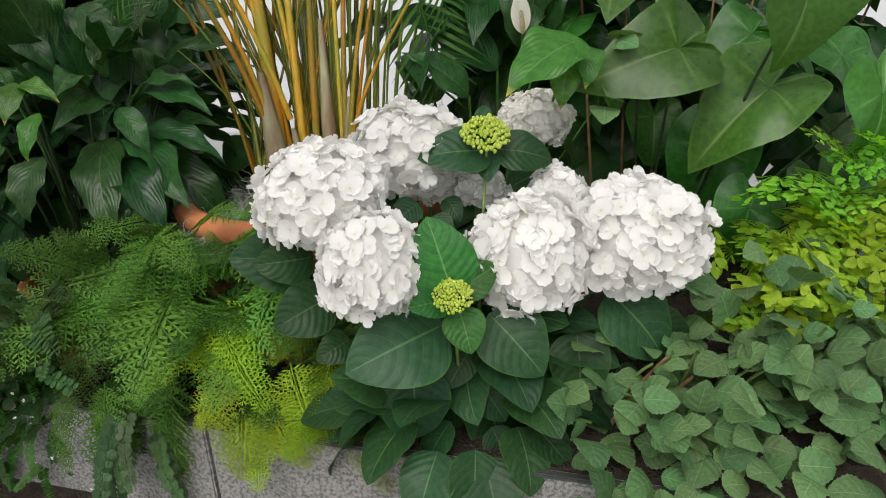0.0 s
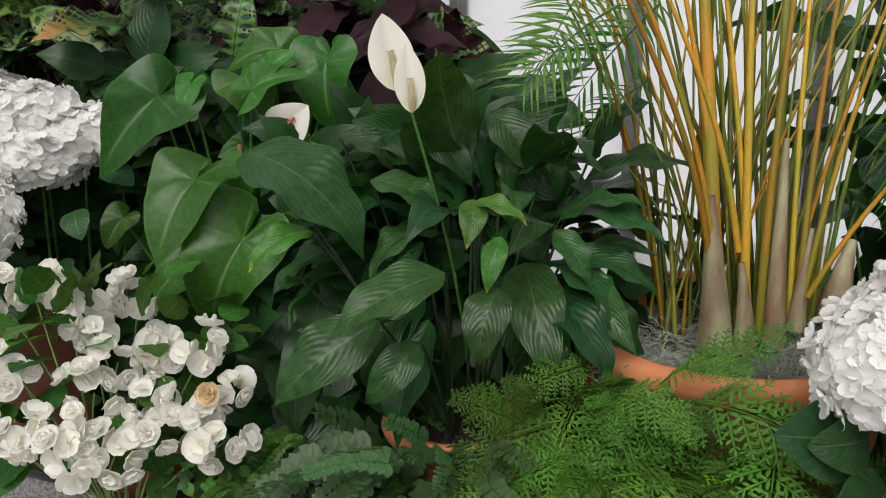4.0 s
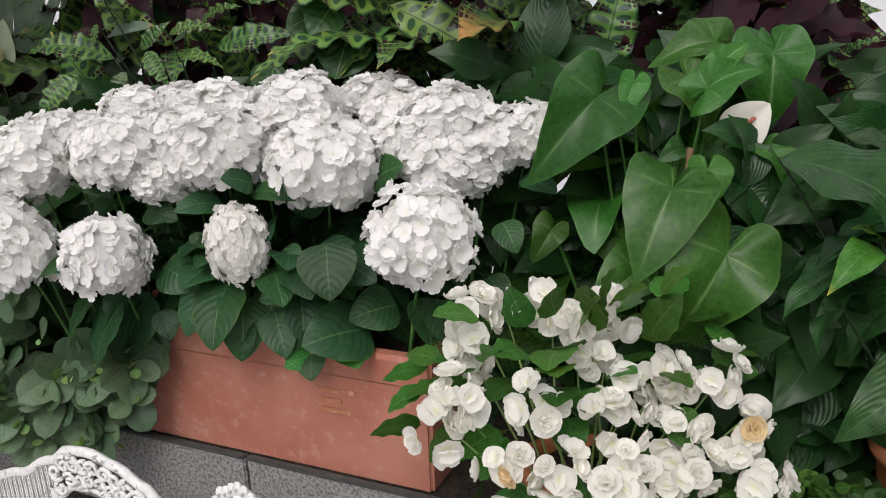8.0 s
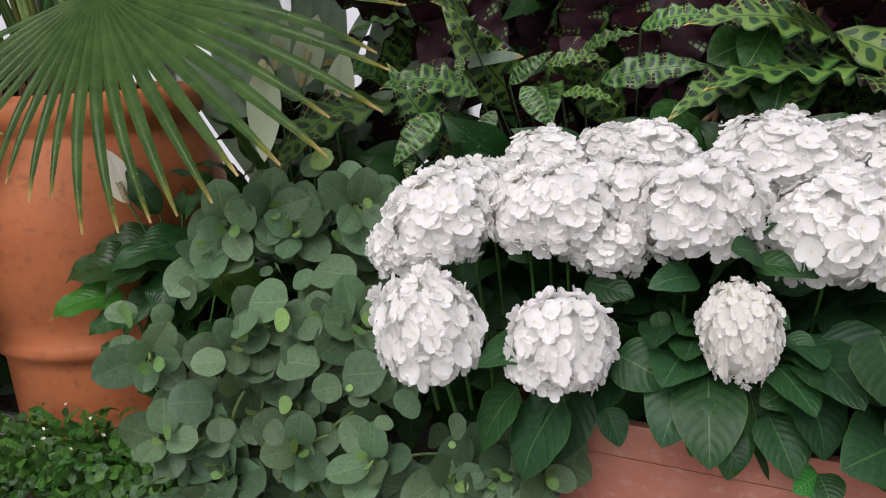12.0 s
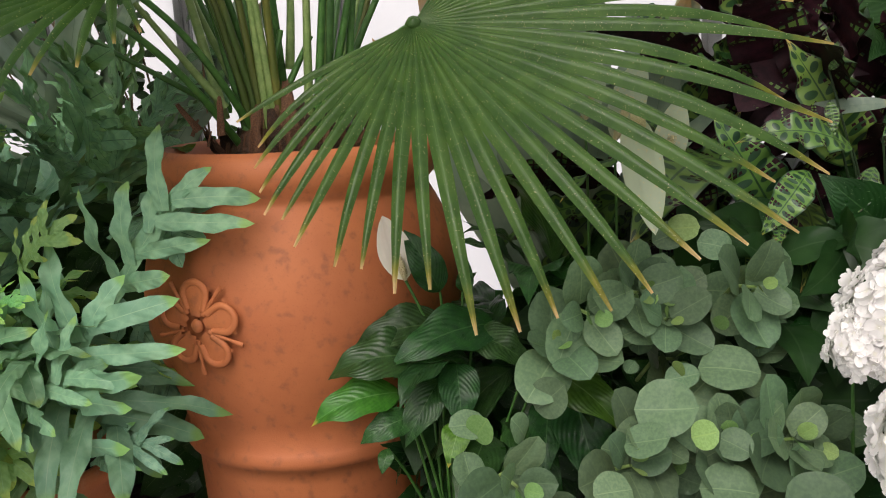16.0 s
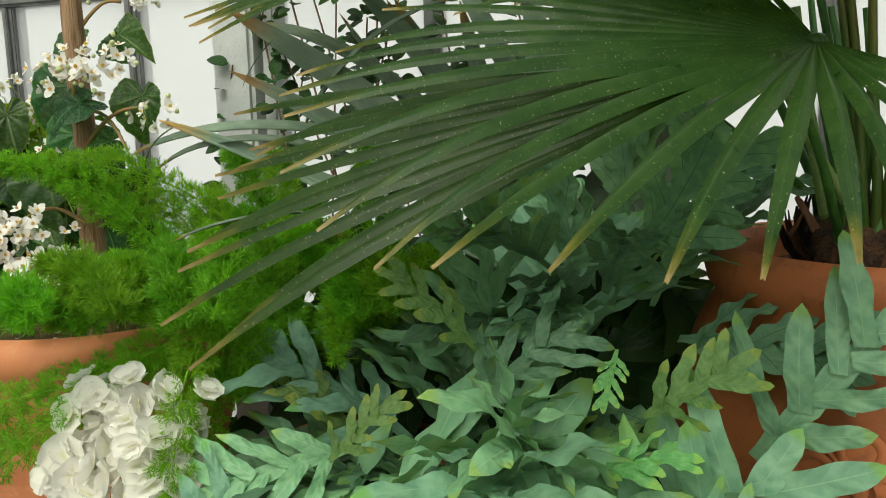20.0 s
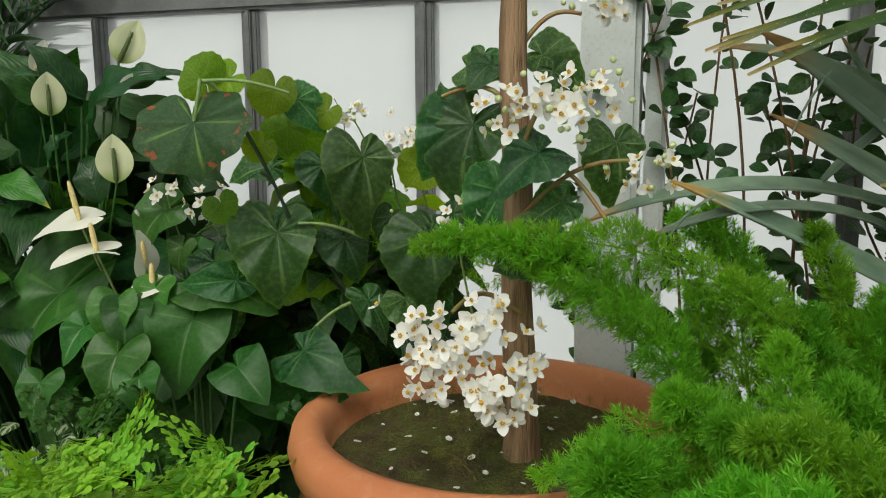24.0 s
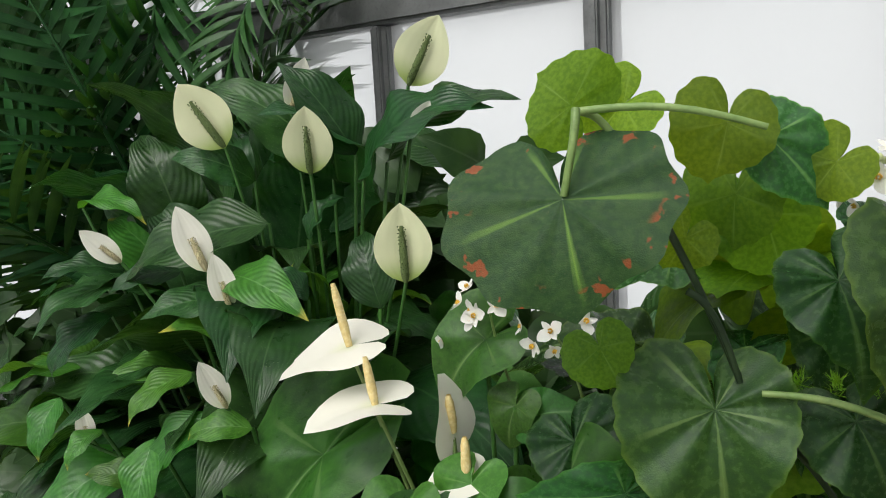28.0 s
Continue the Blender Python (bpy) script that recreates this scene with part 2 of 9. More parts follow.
# begonia leaf again, window light from behind put into a brighter yellow-green base colour
BEGO_BACKLIT = leaf_mat("begonia leaf with backlight in its colour", (0.13, 0.26, 0.02), (0.19, 0.34, 0.03), (0.24, 0.40, 0.08), 5, 0, 0.10, 0.5, 0.34, palmate=True, relief=0.6, mid_w=0.01, trans=0.5)
PEP_LEAF = leaf_mat("round grey-green leaf", (0.085, 0.152, 0.082), (0.115, 0.195, 0.102), (0.15, 0.24, 0.125), 2, 0.3, 0.05, 0.2, 0.48, relief=0.2, trans=0.12, amount=0.35, mid_w=0.02)
PEP_YOUNG = leaf_mat("young round leaf", (0.15, 0.27, 0.08), (0.19, 0.33, 0.11), (0.2, 0.33, 0.1), 2, 0.3, 0.05, 0.2, 0.48, relief=0.2, trans=0.15)
PLEC_LEAF = leaf_mat("felted scalloped leaf", (0.085, 0.178, 0.066), (0.122, 0.23, 0.088), (0.19, 0.30, 0.15), 5, 0.6, 0.05, 0.2, 0.62, relief=0.35, trans=0.15, edge=(0.18, 0.27, 0.15), mid_w=0.02)
FAN_LEAF = leaf_mat("fan palm leaf", (0.036, 0.094, 0.022), (0.058, 0.132, 0.030), (0.075, 0.155, 0.045), 1, 0.0, 0.02, 0.15, 0.30, relief=0.2, trans=0.38, tip_at=0.985, tip=(0.58, 0.42, 0.24), fade=(0.30, 0.26, 0.03), fade_at=0.93, spots=(0.42, 0.42, 0.26), mid_w=0.03, hue=0.012)
PHLEB_LEAF = leaf_mat("blue-green fern frond", (0.135, 0.290, 0.170), (0.195, 0.370, 0.215), (0.22, 0.38, 0.22), 6, 0.3, 0.05, 0.25, 0.46, relief=0.35, trans=0.12, mid_w=0.03, hue=0.035, amount=0.35, tip=(0.18, 0.34, 0.10), tip_at=0.88)
PHLEB_LIGHT = leaf_mat("pale green fern frond", (0.16, 0.35, 0.12), (0.22, 0.42, 0.15), (0.22, 0.42, 0.2), 6, 0.3, 0.05, 0.25, 0.46, relief=0.35, trans=0.3, mid_w=0.03, hue=0.03, tip=(0.30, 0.46, 0.12), tip_at=0.75)
PHLEB_DARK = leaf_mat("dark blue-green fern frond", (0.125, 0.27, 0.155), (0.175, 0.34, 0.19), (0.07, 0.15, 0.09), 6, 0.3, 0.05, 0.25, 0.46, relief=0.35, trans=0.15, mid_w=0.03)
STRAP_LEAF = leaf_mat("grey-green strap leaf", (0.14, 0.205, 0.145), (0.19, 0.26, 0.18), (0.09, 0.16, 0.09), 1, 0, 0.01, 0.05, 0.48, relief=0.2, trans=0.08, tip=(0.36, 0.22, 0.08), mid_w=0.01)
FERN_LEAF = leaf_mat("fern leaflet", (0.048, 0.13, 0.016), (0.078, 0.185, 0.024), (0.07, 0.2, 0.04), 3, 0.3, 0.05, 0.2, 0.5, relief=0.1, trans=0.25, hue=0.015)
FERN_LIGHT = leaf_mat("light fern leaflet", (0.095, 0.24, 0.032), (0.125, 0.29, 0.040), (0.12, 0.3, 0.05), 3, 0.3, 0.05, 0.2, 0.5, relief=0.1, trans=0.3, hue=0.015)
BUTTON_LEAF = leaf_mat("button fern leaflet", (0.044, 0.098, 0.034), (0.068, 0.134, 0.048), (0.06, 0.14, 0.06), 2, 0.3, 0.05, 0.2, 0.36, relief=0.2, trans=0.12, amount=0.4)
CREEPER_LEAF = leaf_mat("creeper leaf", (0.03, 0.10, 0.014), (0.05, 0.15, 0.022), (0.08, 0.18, 0.05), 2, 0.3, 0.05, 0.2, 0.42, relief=0.2, trans=0.18, amount=0.4)
MAIDEN_LEAF = leaf_mat("maidenhair leaflet", (0.26, 0.46, 0.03), (0.36, 0.56, 0.05), (0.30, 0.46, 0.06), 2, 0.3, 0.05, 0.2, 0.5, relief=0.1, trans=0.35)
MAIDEN_GREEN = leaf_mat("green maidenhair leaflet", (0.19, 0.43, 0.035), (0.27, 0.53, 0.06), (0.16, 0.40, 0.06), 2, 0.3, 0.05, 0.2, 0.5, relief=0.1, trans=0.35)
PLUME_YELLOW = leaf_mat("yellow-green feathery frond", (0.20, 0.33, 0.014), (0.29, 0.42, 0.024), (0.3, 0.42, 0.03), 2, 0.3, 0.05, 0.2, 0.55, relief=0.1, trans=0.3, amount=0.3)
PLUME_GREEN = leaf_mat("foxtail needle", (0.15, 0.38, 0.025), (0.22, 0.47, 0.04), (0.09, 0.3, 0.03), 2, 0.3, 0.05, 0.2, 0.5, relief=0.0, trans=0.4, amount=0.18, hue=0.012)
ARECA_LEAF = leaf_mat("areca leaflet", (0.04, 0.14, 0.02), (0.07, 0.20, 0.03), (0.12, 0.26, 0.05), 1, 0, 0.02, 0.1, 0.38, relief=0.15, trans=0.3)
DARK_PALM = leaf_mat("dark palm leaflet", (0.02, 0.075, 0.018), (0.034, 0.11, 0.025), (0.04, 0.1, 0.03), 1, 0, 0.02, 0.1, 0.38, relief=0.15, trans=0.15)
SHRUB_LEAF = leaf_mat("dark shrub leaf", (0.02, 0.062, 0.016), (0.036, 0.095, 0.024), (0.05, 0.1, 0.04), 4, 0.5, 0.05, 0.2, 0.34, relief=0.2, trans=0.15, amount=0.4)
VINE_LEAF = leaf_mat("glossy oval leaf", (0.018, 0.075, 0.014), (0.035, 0.115, 0.022), (0.13, 0.25, 0.09), 5, 0.5, 0.05, 0.3, 0.33, relief=0.3, trans=0.2, mid_w=0.02, spec=0.42)
VARIEG_LEAF = leaf_mat("variegated leaf", (0.03, 0.10, 0.03), (0.05, 0.15, 0.04), (0.55, 0.62, 0.42), 4, 0.6, 0.9, 0.75, 0.45, relief=0.3, trans=0.15, mid_w=0.16)
PURPLE_BACK = plain_mat("purple leaf underside", (0.020, 0.006, 0.010), (0.040, 0.010, 0.016), 0.55, 25, 0.2, trans=0.08, amount=0.3, spec=0.2)


def calathea_mat(name):
    """Pale green blade with dark ovals in two rows and a dark rim."""
    mat, nt = nodes_of(name)
    x, y, uv = uv_xy(nt)
    s = math_node(nt, "SUBTRACT", math_node(nt, "MULTIPLY", x, 2.0), 1.0)
    side = math_node(nt, "ABSOLUTE", s)
    flip = math_node(nt, "MULTIPLY", math_node(nt, "GREATER_THAN", s, 0.0), 0.5)
    big = math_node(nt, "FRACT", math_node(nt, "ADD", math_node(nt, "SUBTRACT", math_node(nt, "MULTIPLY", y, 12.0), math_node(nt, "MULTIPLY", side, 0.5)), flip))
    dy = math_node(nt, "MULTIPLY", math_node(nt, "SUBTRACT", big, 0.5), 2.6)
    dx = math_node(nt, "MULTIPLY", math_node(nt, "SUBTRACT", side, 0.42), 2.5)
    r = math_node(nt, "ADD", math_node(nt, "MULTIPLY", dx, dx), math_node(nt, "MULTIPLY", dy, dy))
    oval = smooth(nt, r, 0.75, 0.5)
    tex = nt.nodes.new("ShaderNodeTexCoord").outputs["Object"]
    n1 = noise_tex(nt, 12, 2, tex)
    ground = mix(nt, n1, (0.065, 0.16, 0.03), (0.14, 0.25, 0.045))
    ground = mix(nt, smooth(nt, y, 0.9, 1.0), ground, (0.55, 0.42, 0.10))
    col = mix(nt, oval, ground, (0.014, 0.055, 0.02))
    col = mix(nt, smooth(nt, side, 0.86, 0.95), col, (0.02, 0.07, 0.022))
    col = mix(nt, smooth(nt, side, 0.05, 0.02), col, (0.02, 0.07, 0.02))
    rr = nt.nodes.new("ShaderNodeObjectInfo").outputs["Random"]
    aged = math_node(nt, "MULTIPLY", smooth(nt, math_node(nt, "ADD", rr, math_node(nt, "MULTIPLY", n1, 0.25)), 1.04, 1.16), smooth(nt, y, 0.45, 0.9))
    col = mix(nt, aged, col, (0.50, 0.22, 0.08))
    col = varied(nt, col, 0.3, 0.02)
    finish(nt, col, 0.4, bump(nt, math_node(nt, "COSINE", math_node(nt, "MULTIPLY", y, 56.0)), 0.3, 0.003), 0.15)
    return mat


CALATHEA_LEAF = calathea_mat("rattlesnake patterned leaf")
HYD_PETAL = petal_mat("hydrangea petal", (0.91, 0.905, 0.885), (0.84, 0.84, 0.74), 0.42)
HYD_CREAM = petal_mat("creamy hydrangea petal", (0.91, 0.90, 0.86), (0.82, 0.83, 0.68), 0.42)
BEG_PETAL = petal_mat("begonia petal", (0.92, 0.91, 0.85), (0.84, 0.84, 0.62), 0.42)
BEG_BROWN = petal_mat("fading begonia petal", (0.78, 0.62, 0.36), (0.5, 0.3, 0.1), 0.22)
TREE_PETAL = petal_mat("white begonia petal", (0.91, 0.90, 0.86), (0.84, 0.82, 0.68), 0.3)
SPATHE = petal_mat("white spathe", (0.82, 0.80, 0.70), (0.74, 0.76, 0.55), 0.2)
SPATHE_GREEN = petal_mat("greenish cream spathe", (0.76, 0.78, 0.50), (0.36, 0.48, 0.12), 0.25)
SPATHE_OLD = petal_mat("greenish old spathe", (0.40, 0.47, 0.33), (0.44, 0.46, 0.32), 0.2, fade=(0.62, 0.50, 0.26))
YELLOW_HEART = plain_mat("yellow stamens", (0.75, 0.42, 0.03), (0.85, 0.55, 0.06), 0.6, 60)
BUD_GREEN = plain_mat("lime green buds", (0.42, 0.55, 0.06), (0.55, 0.66, 0.12), 0.5, 60, trans=0.15)
BUD_PALE = plain_mat("pale green buds", (0.60, 0.68, 0.30), (0.75, 0.80, 0.48), 0.5, 60, trans=0.15)
SPADIX = plain_mat("cream spadix", (0.55, 0.48, 0.26), (0.68, 0.60, 0.36), 0.6, 200, 0.8)
SPADIX_GREEN = plain_mat("green spadix", (0.10, 0.16, 0.04), (0.17, 0.23, 0.07), 0.6, 200, 0.8)
SPADIX_PINK = plain_mat("pink spadix", (0.50, 0.12, 0.08), (0.58, 0.18, 0.11), 0.5, 200, 0.6)
SPADIX_YELLOW = plain_mat("yellow spadix", (0.72, 0.55, 0.22), (0.82, 0.68, 0.34), 0.5, 200, 0.6)
STEM = plain_mat("green stem", (0.035, 0.12, 0.02), (0.06, 0.17, 0.03), 0.45, 40, 0.15)
STEM_LIGHT = plain_mat("light green stem", (0.16, 0.26, 0.07), (0.24, 0.34, 0.11), 0.5, 40, 0.15)
STEM_DARK = plain_mat("dark stem", (0.012, 0.03, 0.01), (0.03, 0.06, 0.02), 0.5, 40, 0.15)
STEM_BROWN = plain_mat("brown stem", (0.14, 0.075, 0.035), (0.22, 0.14, 0.07), 0.7, 40, 0.4)
STEM_RED = plain_mat("reddish stem", (0.30, 0.16, 0.06), (0.22, 0.22, 0.06), 0.5, 30, 0.2)
CANE = plain_mat("yellow palm cane", (0.46, 0.22, 0.018), (0.25, 0.23, 0.025), 0.42, 14, 0.25, amount=0.4, stretch=0.3)
CANE_GREEN = plain_mat("green palm cane", (0.17, 0.18, 0.028), (0.075, 0.14, 0.022), 0.42, 14, 0.25, amount=0.45, stretch=0.3)
CANE_GREY = plain_mat("grey palm sheath", (0.30, 0.28, 0.17), (0.16, 0.085, 0.05), 0.6, 16, 0.4, amount=0.3, stretch=0.25)
BARK = plain_mat("bark", (0.36, 0.225, 0.125), (0.19, 0.11, 0.055), 0.8, 60, 1.0, 0.010, 190, stretch=0.10)
FIBRE = plain_mat("palm fibre", (0.10, 0.045, 0.02), (0.035, 0.018, 0.01), 0.85, 40, 0.9, 0.01)
HUSK = plain_mat("cut palm husk", (0.20, 0.09, 0.04), (0.07, 0.032, 0.015), 0.75, 50, 0.6, 0.006)
POT_RIM = terracotta("orange terracotta", (0.48, 0.165, 0.068), (0.56, 0.215, 0.09), (0.60, 0.33, 0.20), 0.3)
POT_URN = terracotta("brown terracotta", (0.37, 0.112, 0.040), (0.44, 0.142, 0.050), (0.24, 0.085, 0.038), 0.7)
POT_BOX = terracotta("weathered pink terracotta", (0.38, 0.135, 0.09), (0.46, 0.20, 0.14), (0.50, 0.31, 0.25), 0.5)
POT_OLD = terracotta("limescaled terracotta", (0.38, 0.15, 0.08), (0.46, 0.20, 0.11), (0.58, 0.42, 0.32), 0.8)
CONCRETE = plain_mat("grey concrete", (0.16, 0.16, 0.155), (0.36, 0.355, 0.345), 0.9, 120, 1.0, 0.005, 320, lo=0.36, hi=0.60)
TRIM_DARK = plain_mat("dark edge trim", (0.045, 0.05, 0.05), (0.07, 0.075, 0.07), 0.5, 40, 0.2)
TRIM_GREEN = plain_mat("dark green trim", (0.012, 0.04, 0.033), (0.02, 0.055, 0.045), 0.5, 20, 0.2)
SOIL = plain_mat("dark soil", (0.03, 0.021, 0.014), (0.055, 0.038, 0.024), 0.95, 30, 1.0, 0.02, 120)
MOSS_GREEN = plain_mat("bright moss", (0.16, 0.19, 0.02), (0.22, 0.20, 0.035), 0.95, 40, 0.4, amount=0.4)
MOSS = plain_mat("moss", (0.10, 0.11, 0.016), (0.09, 0.055, 0.02), 0.95, 16, 1.0, 0.02, 160)
GREY_MOSS = plain_mat("grey hanging moss", (0.25, 0.28, 0.23), (0.36, 0.38, 0.32), 0.9, 60, 0.6, amount=0.3)
IRON_WHITE = plain_mat("chipped white iron paint", (0.70, 0.70, 0.68), (0.30, 0.30, 0.28), 0.55, 55, 0.7, 0.004, 150, lo=0.58, hi=0.66)
IRON_DARK = plain_mat("dark grey iron behind the scrolls", (0.10, 0.10, 0.095), (0.22, 0.22, 0.21), 0.7, 60, 0.6, 0.004, 150)
FRAME_GREY = plain_mat("grey window frame", (0.12, 0.125, 0.125), (0.17, 0.175, 0.175), 0.5, 15, 0.25)
PILLAR_WHITE = plain_mat("pale grey painted pillar", (0.50, 0.53, 0.52), (0.58, 0.60, 0.59), 0.5, 8, 0.15)
FLOOR_MAT = plain_mat("paving slab", (0.26, 0.25, 0.235), (0.34, 0.33, 0.31), 0.8, 12, 0.5, 0.004)
WALL_WHITE = plain_mat("white wall paint", (0.74, 0.72, 0.70), (0.80, 0.78, 0.76), 0.7, 6, 0.15)


def pane_mat():
    """Frosted glazing: lets the sky's light through, scattered."""
    mat, nt = nodes_of("frosted glazing")
    tex = nt.nodes.new("ShaderNodeTexCoord").outputs["Object"]
    n1 = noise_tex(nt, 3, 4, tex)
    col = mix(nt, n1, (0.90, 0.91, 0.92), (0.97, 0.97, 0.97))
    t = nt.nodes.new("ShaderNodeBsdfTranslucent")
    nt.links.new(col, t.inputs[0])
    d = nt.nodes.new("ShaderNodeBsdfDiffuse")
    d.inputs[0].default_value = (0.8, 0.8, 0.8, 1)
    m = nt.nodes.new("ShaderNodeMixShader")
    m.inputs[0].default_value = 0.15
    nt.links.new(t.outputs[0], m.inputs[1])
    nt.links.new(d.outputs[0], m.inputs[2])
    c = nt.nodes.new("ShaderNodeBsdfTransparent")
    m2 = nt.nodes.new("ShaderNodeMixShader")
    m2.inputs[0].default_value = 0.6
    nt.links.new(m.outputs[0], m2.inputs[1])
    nt.links.new(c.outputs[0], m2.inputs[2])
    m = m2
    out = nt.nodes.new("ShaderNodeOutputMaterial")
    nt.links.new(m.outputs[0], out.inputs[0])
    return mat


def clear_mat():
    mat, nt = nodes_of("clear roof glass")
    a = nt.nodes.new("ShaderNodeBsdfTransparent")
    a.inputs[0].default_value = (0.93, 0.95, 0.95, 1)
    g = nt.nodes.new("ShaderNodeBsdfGlossy")
    g.inputs["Roughness"].default_value = 0.05
    m = nt.nodes.new("ShaderNodeMixShader")
    m.inputs[0].default_value = 0.06
    nt.links.new(a.outputs[0], m.inputs[1])
    nt.links.new(g.outputs[0], m.inputs[2])
    out = nt.nodes.new("ShaderNodeOutputMaterial")
    nt.links.new(m.outputs[0], out.inputs[0])
    return mat


PANE, ROOF_GLASS = pane_mat(), clear_mat()

# ---------------------------------------------------------------- building helpers
RND = random.Random(7)


def rnd(a, b):
    return RND.uniform(a, b)


def mesh_from(name, verts, faces, uvs=None, mats=(), face_mats=None, smooth_shade=True):
    me = bpy.data.meshes.new(name)
    me.from_pydata(verts, [], faces)
    for m in mats:
        me.materials.append(m)
    if face_mats:
        me.polygons.foreach_set("material_index", face_mats)
    if uvs:
        layer = me.uv_layers.new(name="UVMap")
        flat = [c for f in faces for i in f for c in uvs[i]]
        layer.data.foreach_set("uv", flat)
    if smooth_shade:
        me.polygons.foreach_set("use_smooth", [True] * len(faces))
    me.update()
    return me


def part(name, data, material, parent, label="", m=None):
    """One mesh object, of a bmesh or a mesh, under a thing or a part."""
    if isinstance(data, bmesh.types.BMesh):
        me = bpy.data.meshes.new(name)
        data.to_mesh(me)
        data.free()
        data = me
    if material is not None and not data.materials:
        data.materials.append(material)
    ob = new(name, data)
    if parent is not None:
        ob.parent = parent
    if m is not None:
        ob.matrix_basis = m
    if label:
        ob["label"] = label
    return ob


def thing(name, label, category, at=(0, 0, 0), group="", kind=""):
    ob = new(name)
    ob.empty_display_size = 0.05
    ob.location = at
    ob.matrix_basis = Matrix.Translation(at)
    return tagged(ob, label, category, group, kind)


class Geo:
    """Collects vertices, faces and leaf coordinates of one mesh."""

    def __init__(self):
        self.v, self.f, self.uv, self.fm = [], [], [], []

    def grid(self, rows, uvrows, mat=0, closed=False):
        base, n = len(self.v), len(rows[0])
        for r, ur in zip(rows, uvrows):
            self.v.extend(tuple(p) for p in r)
            self.uv.extend(ur)
        for j in range(len(rows) - 1):
            for i in range(n if closed else n - 1):
                k = (i + 1) % n
                self.f.append((base + j * n + i, base + j * n + k, base + (j + 1) * n + k, base + (j + 1) * n + i))
                self.fm.append(mat)
        return self

    def tube(self, pts, radii, sides=6, mat=0):
        pts = [Vector(p) for p in pts]
        rows, uvr = [], []
        last = None
        for j, p in enumerate(pts):
            d = (pts[min(j + 1, len(pts) - 1)] - pts[max(j - 1, 0)]).normalized()
            side = d.cross(Vector((0, 0, 1)) if abs(d.z) < 0.9 else Vector((0, 1, 0))).normalized() if last is None else (last - d * last.dot(d)).normalized()
            last = side
            up = side.cross(d)
            r = radii if isinstance(radii, (int, float)) else radii[j]
            rows.append([p + (side * math.cos(a) + up * math.sin(a)) * r for a in (2 * math.pi * k / sides for k in range(sides))])
            uvr.append([(k / sides, j / max(1, len(pts) - 1)) for k in range(sides)])
        return self.grid(rows, uvr, mat, True)

    def put(self, other, m, mat=None):
        """Adds another Geo, moved by m."""
        base = len(self.v)
        a = np.array(m)
        pts = np.array(other.v) @ a[:3, :3].T + a[:3, 3]
        self.v.extend(map(tuple, pts.tolist()))
        self.uv.extend(other.uv)
        self.f.extend(tuple(i + base for i in f) for f in other.f)
        self.fm.extend(other.fm if mat is None else [mat] * len(other.f))
        return self

    def mesh(self, name, *mats, smooth_shade=True):
        return mesh_from(name, self.v, self.f, self.uv, mats, self.fm if len(mats) > 1 else None, smooth_shade)


def curve_pts(a, b, sag=0.0, lift=0.0, n=8, side=0.0):
    """Points from a to b, bowed up by lift (at the middle) and sideways."""
    a, b = Vector(a), Vector(b)
    d = b - a
    s = d.cross(Vector((0, 0, 1)))
    s = s.normalized() if s.length > 1e-6 else Vector((1, 0, 0))
    return [a.lerp(b, k / n) + Vector((0, 0, 1)) * (lift * math.sin(math.pi * k / n)) + s * (side * math.sin(math.pi * k / n)) for k in range(n + 1)]


def lathe(profile, sides=48, wobble=0.0, mat=0):
    g = Geo()
    rows, uvr = [], []
    for j, (r, z) in enumerate(profile):
        rows.append([(r * math.cos(a), r * math.sin(a), z) for a in (2 * math.pi * k / sides for k in range(sides))])
        uvr.append([(k / sides, j / len(profile)) for k in range(sides)])
    return g.grid(rows, uvr, mat, True)


def box_bm(sx, sy, sz, bevel=0.004, center=True):
    bm = bmesh.new()
    bmesh.ops.create_cube(bm, size=1)
    bmesh.ops.scale(bm, vec=(sx, sy, sz), verts=bm.verts)
    if bevel:
        bmesh.ops.bevel(bm, geom=bm.edges[:], offset=bevel, segments=2, affect="EDGES")
    if not center:
        bmesh.ops.translate(bm, vec=(0, 0, sz / 2), verts=bm.verts)
    return bm


# ---- leaf outlines: half width along the leaf, 0 at the stalk, 1 at the tip
def oval(v):
    return math.sin(math.pi * min(1, v ** 0.85)) ** 0.75


def lance(v):
    return math.sin(math.pi * v ** 0.72) ** 1.1 * (1 - 0.12 * v)


def egg(v):
    return math.sin(math.pi * v ** 0.68) ** 0.72


def roundish(v):
    return math.sqrt(max(0, 1 - (2 * v - 1) ** 2)) if 0 < v < 1 else 0.0


def strap(v):
    return min(1, v * 6 + 0.55) * (1 - v ** 5) ** 0.8


